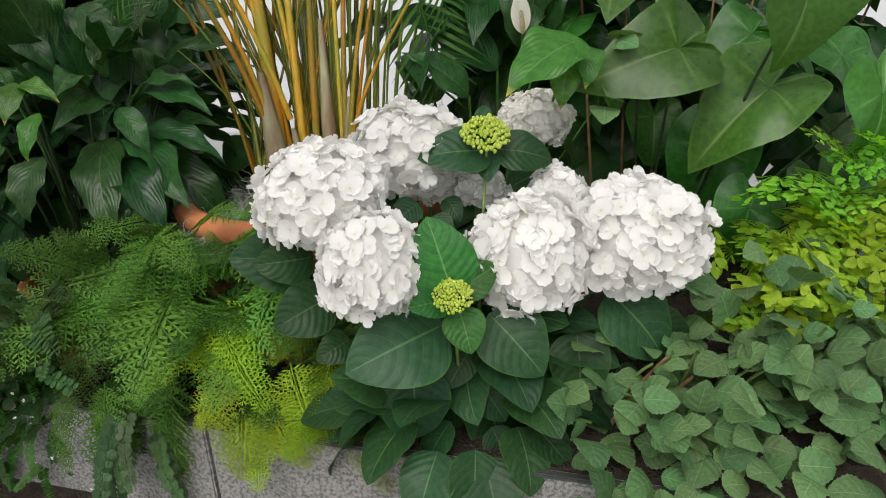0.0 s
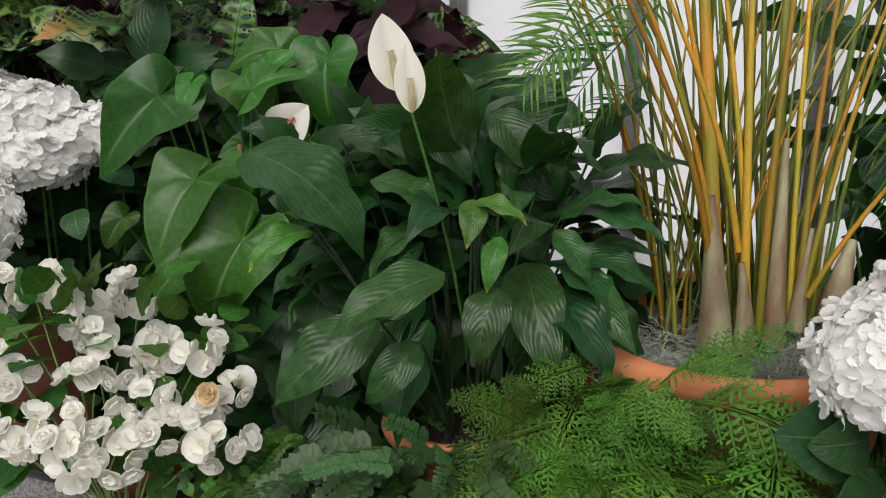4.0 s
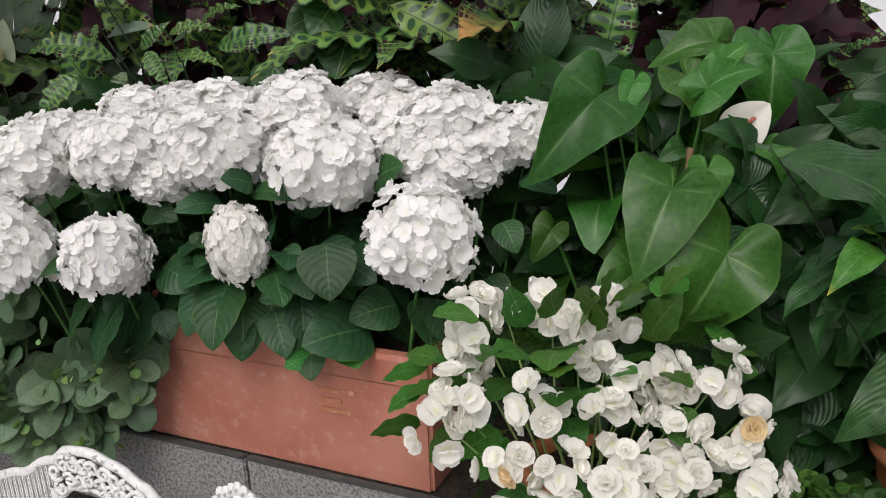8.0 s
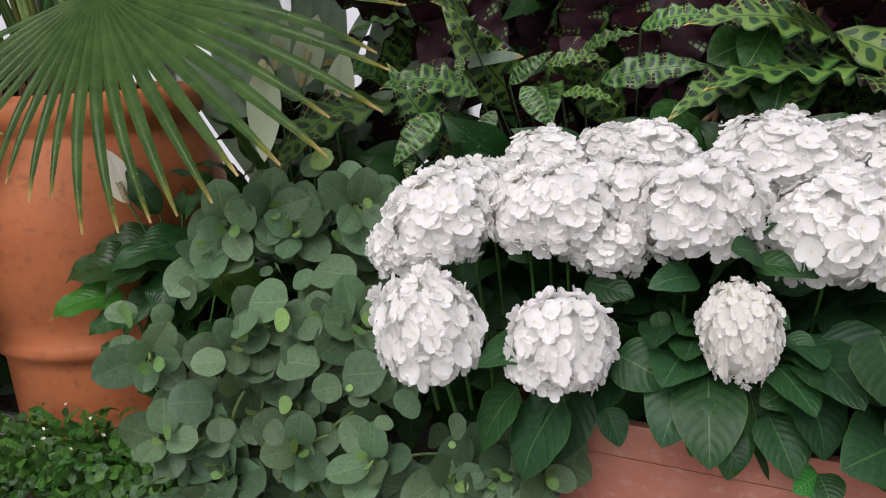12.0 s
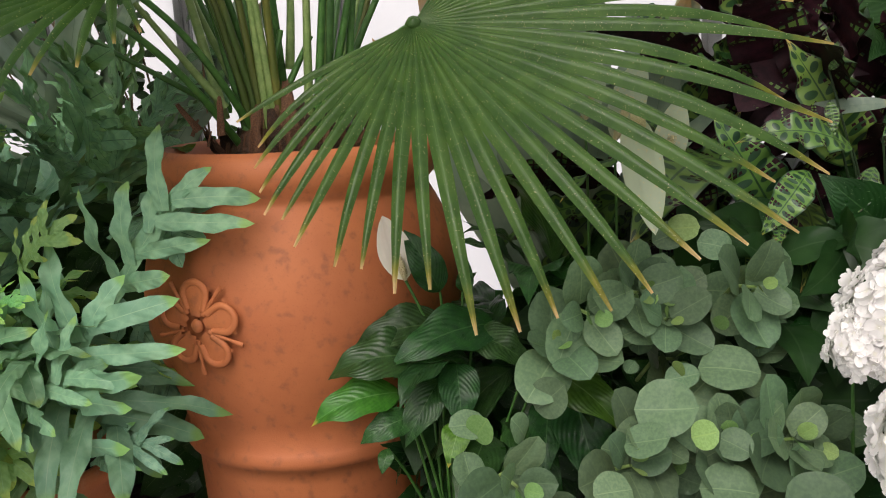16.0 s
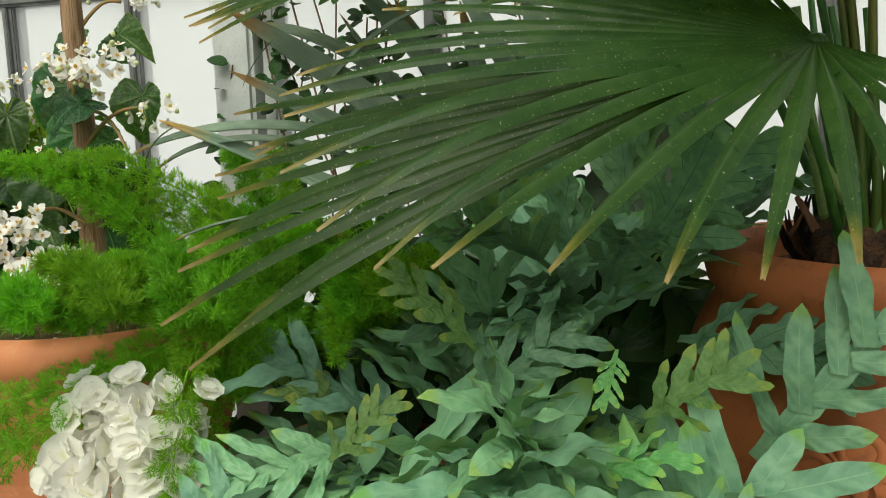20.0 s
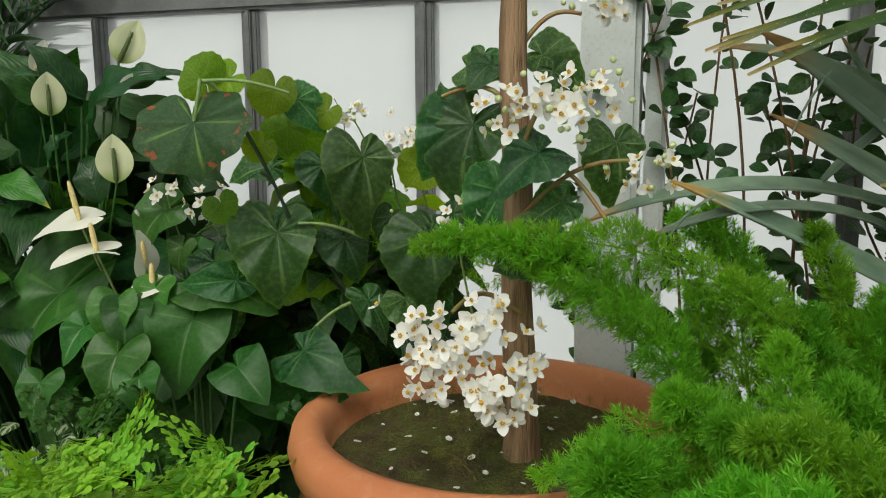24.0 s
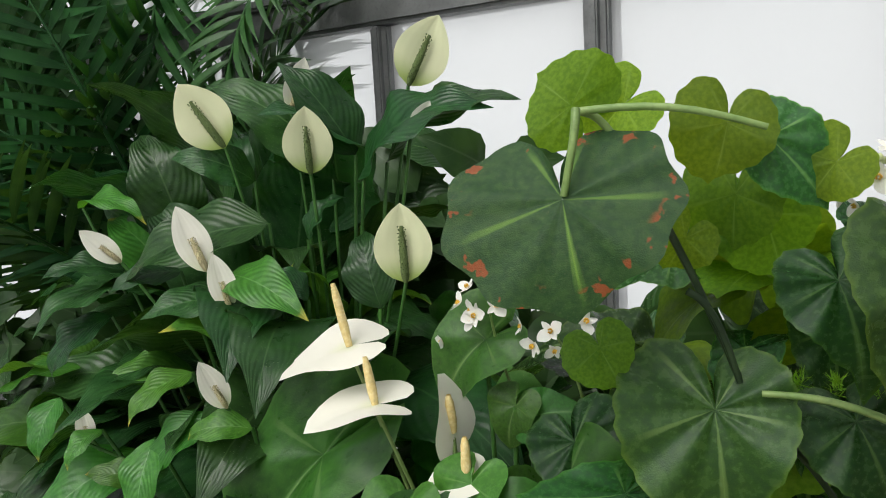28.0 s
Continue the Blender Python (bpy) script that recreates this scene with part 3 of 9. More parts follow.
def blade(outline=oval, width=0.3, nv=10, nu=6, bend=0.6, fold=0.2, wave=0.02, ripples=3, seed=0, twist=0.0, stalk=0.0, teeth=0, tooth=0.0, pleat=0.0, npleat=9):
    """A leaf of length 1 along +Y, its upper face towards +Z, drooping by bend radians to the tip."""
    r = random.Random(seed)
    ph, ph2 = r.uniform(0, 6), r.uniform(0, 6)
    g = Geo()
    rows, uvr = [], []
    y = z = 0.0
    for j in range(nv + 1):
        v = j / nv
        th = bend * (v ** 1.4) - 0.25 * bend
        if j:
            y += math.cos(th) / nv
            z -= math.sin(th) / nv
        w = width * max(0.004, outline(v))
        if teeth:
            w *= 1 + tooth * (abs((v * teeth) % 1 - 0.5) * 2 - 0.5)
        tw = twist * v
        row, ur = [], []
        for i in range(nu + 1):
            u = 2 * i / nu - 1
            x = u * w
            h = fold * abs(x) + wave * math.sin(ripples * 6.28 * v + (ph if u > 0 else ph2)) * u * u * math.sin(math.pi * v) + pleat * math.cos(6.28 * npleat * (v - 0.35 * abs(u))) * math.sin(math.pi * v) * (1 - abs(u))
            h -= 0.5 * fold * w * u * u
            row.append((x * math.cos(tw) - h * math.sin(tw), y + h * math.sin(th), z + h * math.cos(th) * math.cos(tw) + x * math.sin(tw)))
            ur.append((i / nu, v))
        rows.append(row)
        uvr.append(ur)
    g.grid(rows, uvr)
    return g


HEART = ((0, 1.0), (12, 0.86), (28, 0.70), (50, 0.60), (75, 0.56), (100, 0.55), (125, 0.56), (145, 0.55), (160, 0.48), (171, 0.33), (179, 0.10))
OVATE = ((0, 1.0), (10, 0.88), (24, 0.74), (45, 0.63), (70, 0.56), (100, 0.50), (125, 0.48), (145, 0.45), (160, 0.38), (171, 0.26), (179, 0.09))
KIDNEY = ((0, 0.88), (12, 0.82), (28, 0.80), (50, 0.80), (75, 0.80), (100, 0.78), (125, 0.76), (145, 0.70), (160, 0.58), (171, 0.38), (179, 0.12))


def heart(shape=HEART, rings=6, spokes=28, bend=0.5, cup=0.15, wave=0.03, lobes=5, seed=0, scallop=0.0, nscallop=9, lop=0.0, ridge=0.0):
    """A heart-shaped leaf with its stalk at the origin and its tip at +Y, about 1 long from stalk to tip."""
    r = random.Random(seed)
    ph = r.uniform(0, 6)
    g = Geo()
    angs, rad = [a for a, _ in shape], [b for _, b in shape]
    rows, uvr = [], []
    for j in range(rings + 1):
        q = max(0.004, j / rings)
        row, ur = [], []
        for i in range(spokes + 1):
            a = -179 + 358 * i / spokes
            R = float(np.interp(abs(a), angs, rad)) * (1 + (lop if a > 0 else -lop))
            if scallop:
                R *= 1 + scallop * math.cos(nscallop * math.radians(a) * 2)
            rr = R * q
            x, y = rr * math.sin(math.radians(a)), rr * math.cos(math.radians(a))
            z = cup * abs(x) - 0.55 * cup * rr * rr + wave * math.sin(lobes * math.radians(a) + ph) * q * q
            z += ridge * math.cos(lobes * 2 * math.radians(a)) * q * (1 - 0.5 * q)
            t = bend * max(0, y) ** 1.2
            z -= math.sin(t) * max(0, y) * 0.55
            y = y * (1 - 0.12 * t)
            if y < 0:
                z -= 0.25 * y * y + 0.1 * abs(y) * bend
            row.append((x, y, z))
            ur.append((0.5 + a / 360, q))
        rows.append(row)
        uvr.append(ur)
    g.grid(rows, uvr)
    return g


def thick(g, t=0.0015, under=1):
    """Adds a lower face of its own to a leaf."""
    n = len(g.v)
    me = mesh_from("scratch", g.v, g.f)
    normals = [tuple(v.normal) for v in me.vertices]
    bpy.data.meshes.remove(me)
    out = Geo()
    out.v = list(g.v) + [tuple(p[k] - t * q[k] for k in range(3)) for p, q in zip(g.v, normals)]
    out.uv = list(g.uv) * 2
    out.f = list(g.f) + [tuple(i + n for i in reversed(f)) for f in g.f]
    out.fm = [0] * len(g.f) + [under] * len(g.f)
    return out


def aim(pos, tip, normal=(0, -0.55, 0.83), spin=0.0, width=1.0):
    """The pose of a leaf that runs from pos to tip, its face towards normal; spin in degrees about its length."""
    pos, tip = Vector(pos), Vector(tip)
    y = tip - pos
    L = y.length
    y = y / L
    n = Vector(normal)
    z = n - y * n.dot(y)
    if z.length < 1e-3:
        z = Vector((0, 0, 1)) - y * y.z
    z.normalize()
    x = y.cross(z)
    m = Matrix((x * L * width, y * L, z * L)).transposed().to_4x4()
    m.translation = pos
    return m @ Matrix.Rotation(radians(spin), 4, "Y")


def local(parent, m):
    """A world pose as seen from a thing that is only shifted."""
    return Matrix.Translation(-parent.matrix_basis.translation) @ m


def leaves(parent, name, meshes, rows, normal=(0, -0.6, 0.8), jitter=0.25, width=1.0, label=""):
    """Leaves from rows of stalk end and tip (x, y, z, x, y, z), one object each."""
    out = []
    for k, row in enumerate(rows):
        n = Vector(normal) + Vector((rnd(-jitter, jitter), rnd(-jitter, jitter), rnd(-jitter, jitter)))
        me = meshes[(k * 7 + len(rows)) % len(meshes)]
        w = row[6] if len(row) > 6 else 1.0
        out.append(part(name, me, None, parent, label, local(parent, aim(row[:3], row[3:6], n, rnd(-8, 8), width * w))))
    return out


def stems(parent, name, rows, material, r=0.003, lift=0.0, side=0.0, taper=0.6, label="", n=8):
    """Stems from rows of two ends, each its own tube."""
    o = parent.matrix_basis.translation
    for row in rows:
        pts = curve_pts(Vector(row[:3]) - o, Vector(row[3:6]) - o, 0, lift, n, side * rnd(-1, 1))
        g = Geo().tube(pts, [r * (1 - (1 - taper) * k / n) for k in range(n + 1)], 6)
        part(name, g.mesh(name, material), None, parent, label)


def sphere_geo(r=1.0, rings=5, seg=8, sx=1, sy=1, sz=1):
    g = Geo()
    rows = []
    for j in range(rings + 1):
        a = math.pi * max(0.02, min(0.98, j / rings))
        rows.append([(r * sx * math.sin(a) * math.cos(b), r * sy * math.sin(a) * math.sin(b), r * sz * math.cos(a)) for b in (6.2832 * k / seg for k in range(seg))])
    g.grid(rows, [[(k / seg, j / rings) for k in range(seg)] for j in range(rings + 1)], 0, True)
    return g


def frame_of(d, roll=0.0):
    """A turn that brings +Z to d."""
    return Vector(d).normalized().to_track_quat("Z", "Y").to_matrix().to_4x4() @ Matrix.Rotation(roll, 4, "Z")

# ---------------------------------------------------------------- the glasshouse
ALONG, INWARD = Vector((-0.9, 0.436, 0)), Vector((0.436, 0.9, 0))
LEDGE0 = Vector((0.0, 1.155, 0.0))
LEDGE_TOP = 0.42
BENCH_TURN = math.degrees(math.atan2(-0.436, 0.9))


def bench(a, d, z=0.0):
    """A place by metres along the bench (to the west), behind its front edge, and up."""
    p = LEDGE0 + ALONG * a + INWARD * d
    return Vector((p.x, p.y, z))


def slab(name, a0, a1, d0, d1, z0, z1, material, label, category="", kind="structure", bevel=0.004):
    c = bench((a0 + a1) / 2, (d0 + d1) / 2, (z0 + z1) / 2)
    ob = part(name, box_bm(a1 - a0, d1 - d0, z1 - z0, bevel), material, None, "", pose(*c, 0, 0, BENCH_TURN))
    return tagged(ob, label, category or name, kind=kind)


def build_ground():
    bm = bmesh.new()
    bmesh.ops.create_grid(bm, x_segments=40, y_segments=40, size=60)
    ob = part("ground", bm, FLOOR_MAT, None)
    tagged(ob, "grey paved glasshouse floor and ground outside", "floor", kind="structure")


build_ground()


def build_bench():
    """The raised planting bed: soil behind a low wall of concrete blocks with a dark trim."""
    wall = thing("ledge_wall", "low grey concrete block wall with a dark trim round the bed", "wall", bench(0, 0, 0), kind="structure")
    o = wall.matrix_basis.translation
    a, k = -2.2, 0
    while a < 7.5:
        w = 0.98
        bm = box_bm(w - 0.008, 0.085, 0.24, 0.004)
        part("block", bm, CONCRETE, wall, "", Matrix.Translation(-o) @ pose(*bench(a + w / 2, 0.045, LEDGE_TOP - 0.125), 0, 0, BENCH_TURN))
        bm = box_bm(w - 0.006, 0.018, 0.010, 0.003)
        part("edge_trim", bm, TRIM_DARK, wall, "dark top trim", Matrix.Translation(-o) @ pose(*bench(a + w / 2, 0.008, LEDGE_TOP - 0.003), 0, 0, BENCH_TURN))
        a += w
    part("plinth", box_bm(9.8, 0.06, 0.13, 0.004), TRIM_GREEN, wall, "dark green plinth", Matrix.Translation(-o) @ pose(*bench(2.7, 0.055, 0.067), 0, 0, BENCH_TURN))


build_bench()

WALL_A, WALL_B = Vector((3.4, 1.48, 0)), Vector((-9.4, 5.192, 0))
WALL_DIR = (WALL_B - WALL_A).normalized()
WALL_TURN = math.degrees(math.atan2(-WALL_DIR.y, -WALL_DIR.x))
WALL_N = Vector((WALL_DIR.y, -WALL_DIR.x, 0))
TRANSOM = 2.0


def wall_at(s, z, d=0.0):
    p = WALL_A + WALL_DIR * s + WALL_N * d
    return pose(p.x, p.y, z, 0, 0, WALL_TURN)


def build_window_wall():
    length = (WALL_B - WALL_A).length
    wall = thing("window_wall", "tall frosted glazing in a dark grey metal frame", "window", wall_at(0, 0).translation, kind="structure")
    o = Matrix.Translation(-wall.matrix_basis.translation)
    step = 0.509
    n = int(length / step) - 1
    sill = part("sill", box_bm(length, 0.12, 0.42, 0.006), WALL_WHITE, wall, "white painted low wall", o @ wall_at(length / 2, 0.21))
    rail = part("transom", box_bm(length, 0.09, 0.075, 0.008), FRAME_GREY, wall, "dark grey transom", o @ wall_at(length / 2, TRANSOM + 0.06))
    part("transom_lip", box_bm(length, 0.12, 0.022, 0.006), FRAME_GREY, wall, "", o @ wall_at(length / 2, TRANSOM + 0.108))
    low, high = box_bm(0.05, 0.06, TRANSOM - 0.40, 0.004), box_bm(0.05, 0.06, 1.3, 0.004)
    me_low, me_high, me_pl, me_ph, me_g = (bpy.data.meshes.new(k) for k in ("mullion", "mullion_high", "pane", "pane_high", "mullion_groove"))
    low.to_mesh(me_low), high.to_mesh(me_high)
    b = box_bm(step - 0.052, 0.012, TRANSOM - 0.40, 0.0)
    b.to_mesh(me_pl)
    b = box_bm(step - 0.052, 0.012, 1.3, 0.0)
    b.to_mesh(me_ph)
    b = box_bm(0.018, 0.085, TRANSOM - 0.40, 0.003)
    b.to_mesh(me_g)
    for m in (me_low, me_high, me_g):
        m.materials.append(FRAME_GREY)
    for m in (me_pl, me_ph):
        m.materials.append(PANE)
    for k in range(n + 1):
        s = 0.459 + k * step
        part("mullion", me_low, None, wall, "", o @ wall_at(s, 0.42 + (TRANSOM - 0.40) / 2))
        part("mullion", me_high, None, wall, "", o @ wall_at(s + 0.0, TRANSOM + 0.12 + 0.65))
        part("mullion_groove", me_g, None, wall, "", o @ wall_at(s, 0.42 + (TRANSOM - 0.40) / 2))
        if k < n:
            part("pane", me_pl, None, wall, "", o @ wall_at(s + step / 2, 0.42 + (TRANSOM - 0.40) / 2, -0.01))
            part("pane", me_ph, None, wall, "", o @ wall_at(s + step / 2, TRANSOM + 0.12 + 0.65, -0.01))


build_window_wall()


def build_soil():
    """The soil of the bed, from the block wall back to the glazing."""
    bm = bmesh.new()
    front = [bench(-2.2, 0.024), bench(7.6, 0.024)]
    back = [WALL_A + WALL_DIR * s - WALL_N * 0.0 for s in (0.9, 12.0)]
    inward = Vector((-WALL_DIR.y, WALL_DIR.x, 0))
    if inward.y > 0:
        inward = -inward
    back = [p + inward * 0.068 for p in back]
    ring = [front[0], front[1], back[1], back[0]]
    low = [bm.verts.new((p.x, p.y, 0.002)) for p in ring]
    high = [bm.verts.new((p.x, p.y, 0.422)) for p in ring]
    bm.faces.new(high)
    bm.faces.new(list(reversed(low)))
    for k in range(4):
        bm.faces.new((low[k], low[(k + 1) % 4], high[(k + 1) % 4], high[k]))
    bmesh.ops.recalc_face_normals(bm, faces=bm.faces[:])
    tagged(part("soil_bed", bm, SOIL, None), "dark soil of the raised planting bed", "soil", kind="structure")


build_soil()


def build_shell():
    """The other walls and the glass roof of the house, behind and above the camera."""
    def box(name, sx, sy, sz, x, y, z, material, label, turn=0.0):
        return tagged(part(name, box_bm(sx, sy, sz, 0.01), material, None, "", pose(x, y, z, 0, 0, turn)), label, name, kind="structure")
    box("wall_south", 15, 0.2, 1.0, -4.2, -3.6, 0.5, WALL_WHITE, "white painted low wall of the glasshouse", WALL_TURN)
    box("wall_east", 0.2, 6.2, 1.0, 3.3, -1.2, 0.5, WALL_WHITE, "white painted low wall of the glasshouse", WALL_TURN)
    box("wall_west", 0.2, 6.2, 1.0, -9.9, 2.2, 0.5, WALL_WHITE, "white painted low wall of the glasshouse", WALL_TURN)
    for k in range(10):
        p = WALL_A.lerp(WALL_B, (k + 0.5) / 10) - WALL_N * 3.0
        box("ceiling", 0.06, 6.4, 0.12, p.x, p.y - 0.2, 3.75, FRAME_GREY, "grey metal rafter of the glass roof", WALL_TURN)


build_shell()


def build_backdrop():
    """The white sky outside, far beyond the glazing."""
    mat, nt = nodes_of("bright overcast sky")
    e = nt.nodes.new("ShaderNodeEmission")
    e.inputs[0].default_value, e.inputs[1].default_value = (0.975, 0.985, 1.0, 1), 0.93
    out = nt.nodes.new("ShaderNodeOutputMaterial")
    nt.links.new(e.outputs[0], out.inputs[0])
    ob = part("backdrop", box_bm(40, 0.1, 14, 0), mat, None, "", wall_at(6.5, 7.05, 2.5))
    tagged(ob, "plain white overcast sky beyond the glazing", "sky", kind="structure")


build_backdrop()


def build_pillar():
    """The pale square pillar in front of the glazing, with a moulded strip at its side."""
    ob = thing("pillar", "pale grey painted iron pillar before the glazing", "pillar", (-4.435, 3.56, 0.0), kind="structure")
    turn = pose(0, 0, 0, 0, 0, WALL_TURN)
    part("shaft", box_bm(0.13, 0.10, 3.4, 0.012, False), PILLAR_WHITE, ob, "", turn)
    part("side_strip", box_bm(0.045, 0.07, 3.4, 0.008, False), PILLAR_WHITE, ob, "", turn @ pose(0.098, 0.02, 0))
    part("base", box_bm(0.20, 0.14, 0.10, 0.01, False), PILLAR_WHITE, ob, "", turn @ pose(0.02, 0, 0))


build_pillar()

# ---------------------------------------------------------------- pots
def pot(name, label, profile, at, material, fill, fill_z, fill_r, wob=1.0, sides=64, fill_name="soil"):
    """A turned pot with its filling. at: the middle of its base."""
    ob = thing(name, label, "pot", at)
    part("body", lathe(profile, sides).mesh("pot_body", material), None, ob)
    g = Geo()
    rows = []
    rr = random.Random(3)
    for j in range(11):
        r = fill_r * j / 10 + 0.001
        rows.append([(r * math.cos(a), r * math.sin(a), fill_z + (rr.uniform(-0.008, 0.012) if j < 10 else 0) + 0.02 * (1 - j / 10)) for a in (6.2832 * k / 40 for k in range(40))])
    g.grid(rows, [[(k / 40, j / 10) for k in range(40)] for j in range(11)], 0, True)
    part(fill_name, g.mesh("filling", fill), None, ob)
    return ob


def rounded_rim(r, z, t=0.03, out=0.012):
    """Profile points of a rolled rim whose top lies at z, from outside below to inside below."""
    return [(r, z - 2 * t), (r + out, z - 1.7 * t), (r + out * 1.4, z - t), (r + out, z - 0.35 * t), (r - 0.2 * t, z), (r - 0.8 * t, z - 0.2 * t), (r - t, z - t)]


# the bowl of the areca palm
ARECA_AT = Vector((0.49, 1.50, 0.25))
pot("terracotta_bowl", "orange terracotta bowl holding an areca palm and grey moss",
                [(0.0, 0.0), (0.20, 0.0), (0.215, 0.02), (0.30, 0.34), (0.305, 0.40), (0.318, 0.42)] + rounded_rim(0.315, 0.545, 0.03, 0.014) + [(0.275, 0.40), (0.0, 0.40)], ARECA_AT, POT_RIM, GREY_MOSS, 0.47, 0.285, fill_name="moss")

# the urn with the fan palm
URN_AT = Vector((-2.99, 2.80, 0.285))
URN = [(0.0, 0.0), (0.262, 0.0), (0.268, 0.02), (0.280, 0.37), (0.286, 0.405), (0.304, 0.415), (0.310, 0.432), (0.304, 0.45), (0.294, 0.462), (0.308, 0.52), (0.332, 0.59), (0.356, 0.70), (0.358, 0.79),
       (0.340, 0.88), (0.306, 0.955), (0.290, 0.985), (0.285, 1.0), (0.302, 1.02), (0.309, 1.05), (0.303, 1.08), (0.288, 1.10), (0.272, 1.092), (0.262, 1.06), (0.255, 1.0), (0.0, 1.0)]
urn = pot("terracotta_urn", "big brown terracotta urn with a rosette, planted with a fan palm", [(1.06 * r, z) for r, z in URN], URN_AT, POT_URN, FIBRE, 1.03, 0.26, fill_name="palm_fibre")


def rosette():
    """The raised flower on the urn's belly."""
    g = Geo()
    R = 0.073

    def on(x, z):
        return (x, -math.sqrt(max(0.0, 0.3790 ** 2 - x * x)) + 0.010 * ((z / 0.06) ** 2 - 1) * 0.4 - 0.004, z)
    for k in range(5):
        a0 = math.pi / 2 + k * 2 * math.pi / 5
        pts = []
        for j in range(15):
            s = j / 14
            a = a0 + (s - 0.5) * 0.96
            r = R * (0.42 + 0.58 * math.sin(math.pi * s) ** 0.35)
            pts.append(on(r * math.cos(a), r * math.sin(a)))
        g.tube(pts, 0.0062, 8)
        rows = []
        for q in (0.25, 0.55, 0.8, 1.0):
            row = []
            for j in range(9):
                a = a0 + (j / 8 - 0.5) * 0.86
                x, y, z = on(q * R * 0.98 * math.cos(a), q * R * 0.98 * math.sin(a))
                row.append((x, y - 0.004 * math.sin(math.pi * j / 8) * (1.1 - q), z))
            rows.append(row)
        g.grid(rows, [[(j / 8, q) for j in range(9)] for q in range(4)])
        a = a0 + math.pi / 5
        g.tube([on(r * math.cos(a), r * math.sin(a)) for r in (0.024, 0.042, 0.063, 0.084)], [0.005, 0.004, 0.003, 0.0045], 8)
    part("rosette", g.mesh("rosette", POT_URN), None, urn, "raised flower rosette", pose(-0.005, 0.0, 0.76, 0, 0, -27) @ Matrix.Diagonal((1.35, 1, 1.25, 1)))
    c = sphere_geo(0.015, 6, 12, 1, 0.6, 1)
    part("rosette_heart", c.mesh("rosette_heart", POT_URN), None, urn, "", pose(-0.005, 0, 0.76, 0, 0, -27) @ pose(0, -0.384, 0))


rosette()

# the wide pot of the begonia tree
BEGO_AT = Vector((-4.70, 3.12, 0.30))
bego_pot = pot("terracotta_planter_pot", "wide terracotta pot with moss under a begonia trunk",
               [(0.0, 0.0), (0.24, 0.0), (0.25, 0.02), (0.275, 0.42), (0.285, 0.46), (0.305, 0.475), (0.300, 0.50), (0.285, 0.515), (0.31, 0.60), (0.345, 0.70), (0.352, 0.735), (0.362, 0.75)] + rounded_rim(0.352, 0.905, 0.045, 0.018) + [(0.30, 0.80), (0.0, 0.80)], BEGO_AT, POT_RIM, MOSS, 0.83, 0.31, fill_name="moss")


def box_planter():
    """The long terracotta trough with a stamped mark, on the ledge."""
    ob = thing("terracotta_trough", "long weathered pink terracotta trough full of white hydrangeas", "planter", bench(1.65, 0.005, LEDGE_TOP + 0.006))
    L, D, H = 0.88, 0.26, 0.328
    bm = bmesh.new()
    def ring(l, d, z):
        return [bm.verts.new((sx * l / 2, sy * d / 2 + D / 2, z)) for sx, sy in ((-1, -1), (1, -1), (1, 1), (-1, 1))]
    prof = [(L - 0.025, D - 0.03, 0.0), (L - 0.005, D - 0.005, H - 0.075), (L + 0.006, D + 0.006, H - 0.070), (L + 0.018, D + 0.018, H - 0.012), (L + 0.010, D + 0.010, H), (L - 0.035, D - 0.035, H), (L - 0.045, D - 0.045, H - 0.06)]
    rings = [ring(*p) for p in prof]
    for a, b in zip(rings, rings[1:]):
        for k in range(4):
            bm.faces.new((a[k], a[(k + 1) % 4], b[(k + 1) % 4], b[k]))
    bm.faces.new(list(reversed(rings[0])))
    bm.faces.new(rings[-1])
    bmesh.ops.bevel(bm, geom=[e for e in bm.edges if abs(e.verts[0].co.z - e.verts[1].co.z) > 0.02], offset=0.008, segments=3, affect="EDGES")
    turn = pose(0, 0, 0, 0, 0, BENCH_TURN)
    part("trough", bm, POT_BOX, ob, "", turn)
    for k, (x, z, w) in enumerate(((0.205, 0.215, 0.10), (0.19, 0.19, 0.055), (0.20, 0.165, 0.075))):
        part("stamp", box_bm(w, 0.003, 0.011, 0.0), POT_OLD, ob, "faint stamped mark", turn @ pose(x, 0.004, z))
    soil = slab("trough_soil", 0, 0.80, 0, 0.2, 0, 0.02, SOIL, "", "")
    soil.parent = ob
    soil.matrix_basis = turn @ pose(0, D / 2, H - 0.05)
    for key in ("label", "category", "kind"):
        if key in soil:
            del soil[key]
    return ob


box_planter()

# ---------------------------------------------------------------- plants: shared shapes
def variants(make, n, name, *mats):
    return [make(k).mesh(name, *mats) for k in range(n)]


HYD_M = variants(lambda k: blade(egg, 0.36, 16, 8, 0.55 + 0.2 * k, 0.22, 0.015, 3, k, teeth=16, tooth=0.08, pleat=0.003, npleat=8), 3, "hydrangea_leaf", HYD_LEAF)
HYD_Y = variants(lambda k: blade(egg, 0.36, 16, 8, 0.5, 0.22, 0.015, 3, k + 5, teeth=16, tooth=0.05, pleat=0.006, npleat=8), 2, "young_leaf", HYD_YOUNG)
LILY_M = variants(lambda k: blade(lance, 0.185, 18, 8, 0.95 + 0.3 * k, 0.4, 0.04, 2.2 + 0.4 * k, k, pleat=0.003, npleat=11, twist=0.15 * (k - 1)), 4, "lily_leaf", LILY_LEAF)
LILY_B = variants(lambda k: blade(lance, 0.19, 18, 8, 1.0 + 0.3 * k, 0.4, 0.045, 2.2, k + 9, pleat=0.003, npleat=11, twist=0.2 * (k - 1)), 3, "lily_leaf", LILY_BRIGHT)
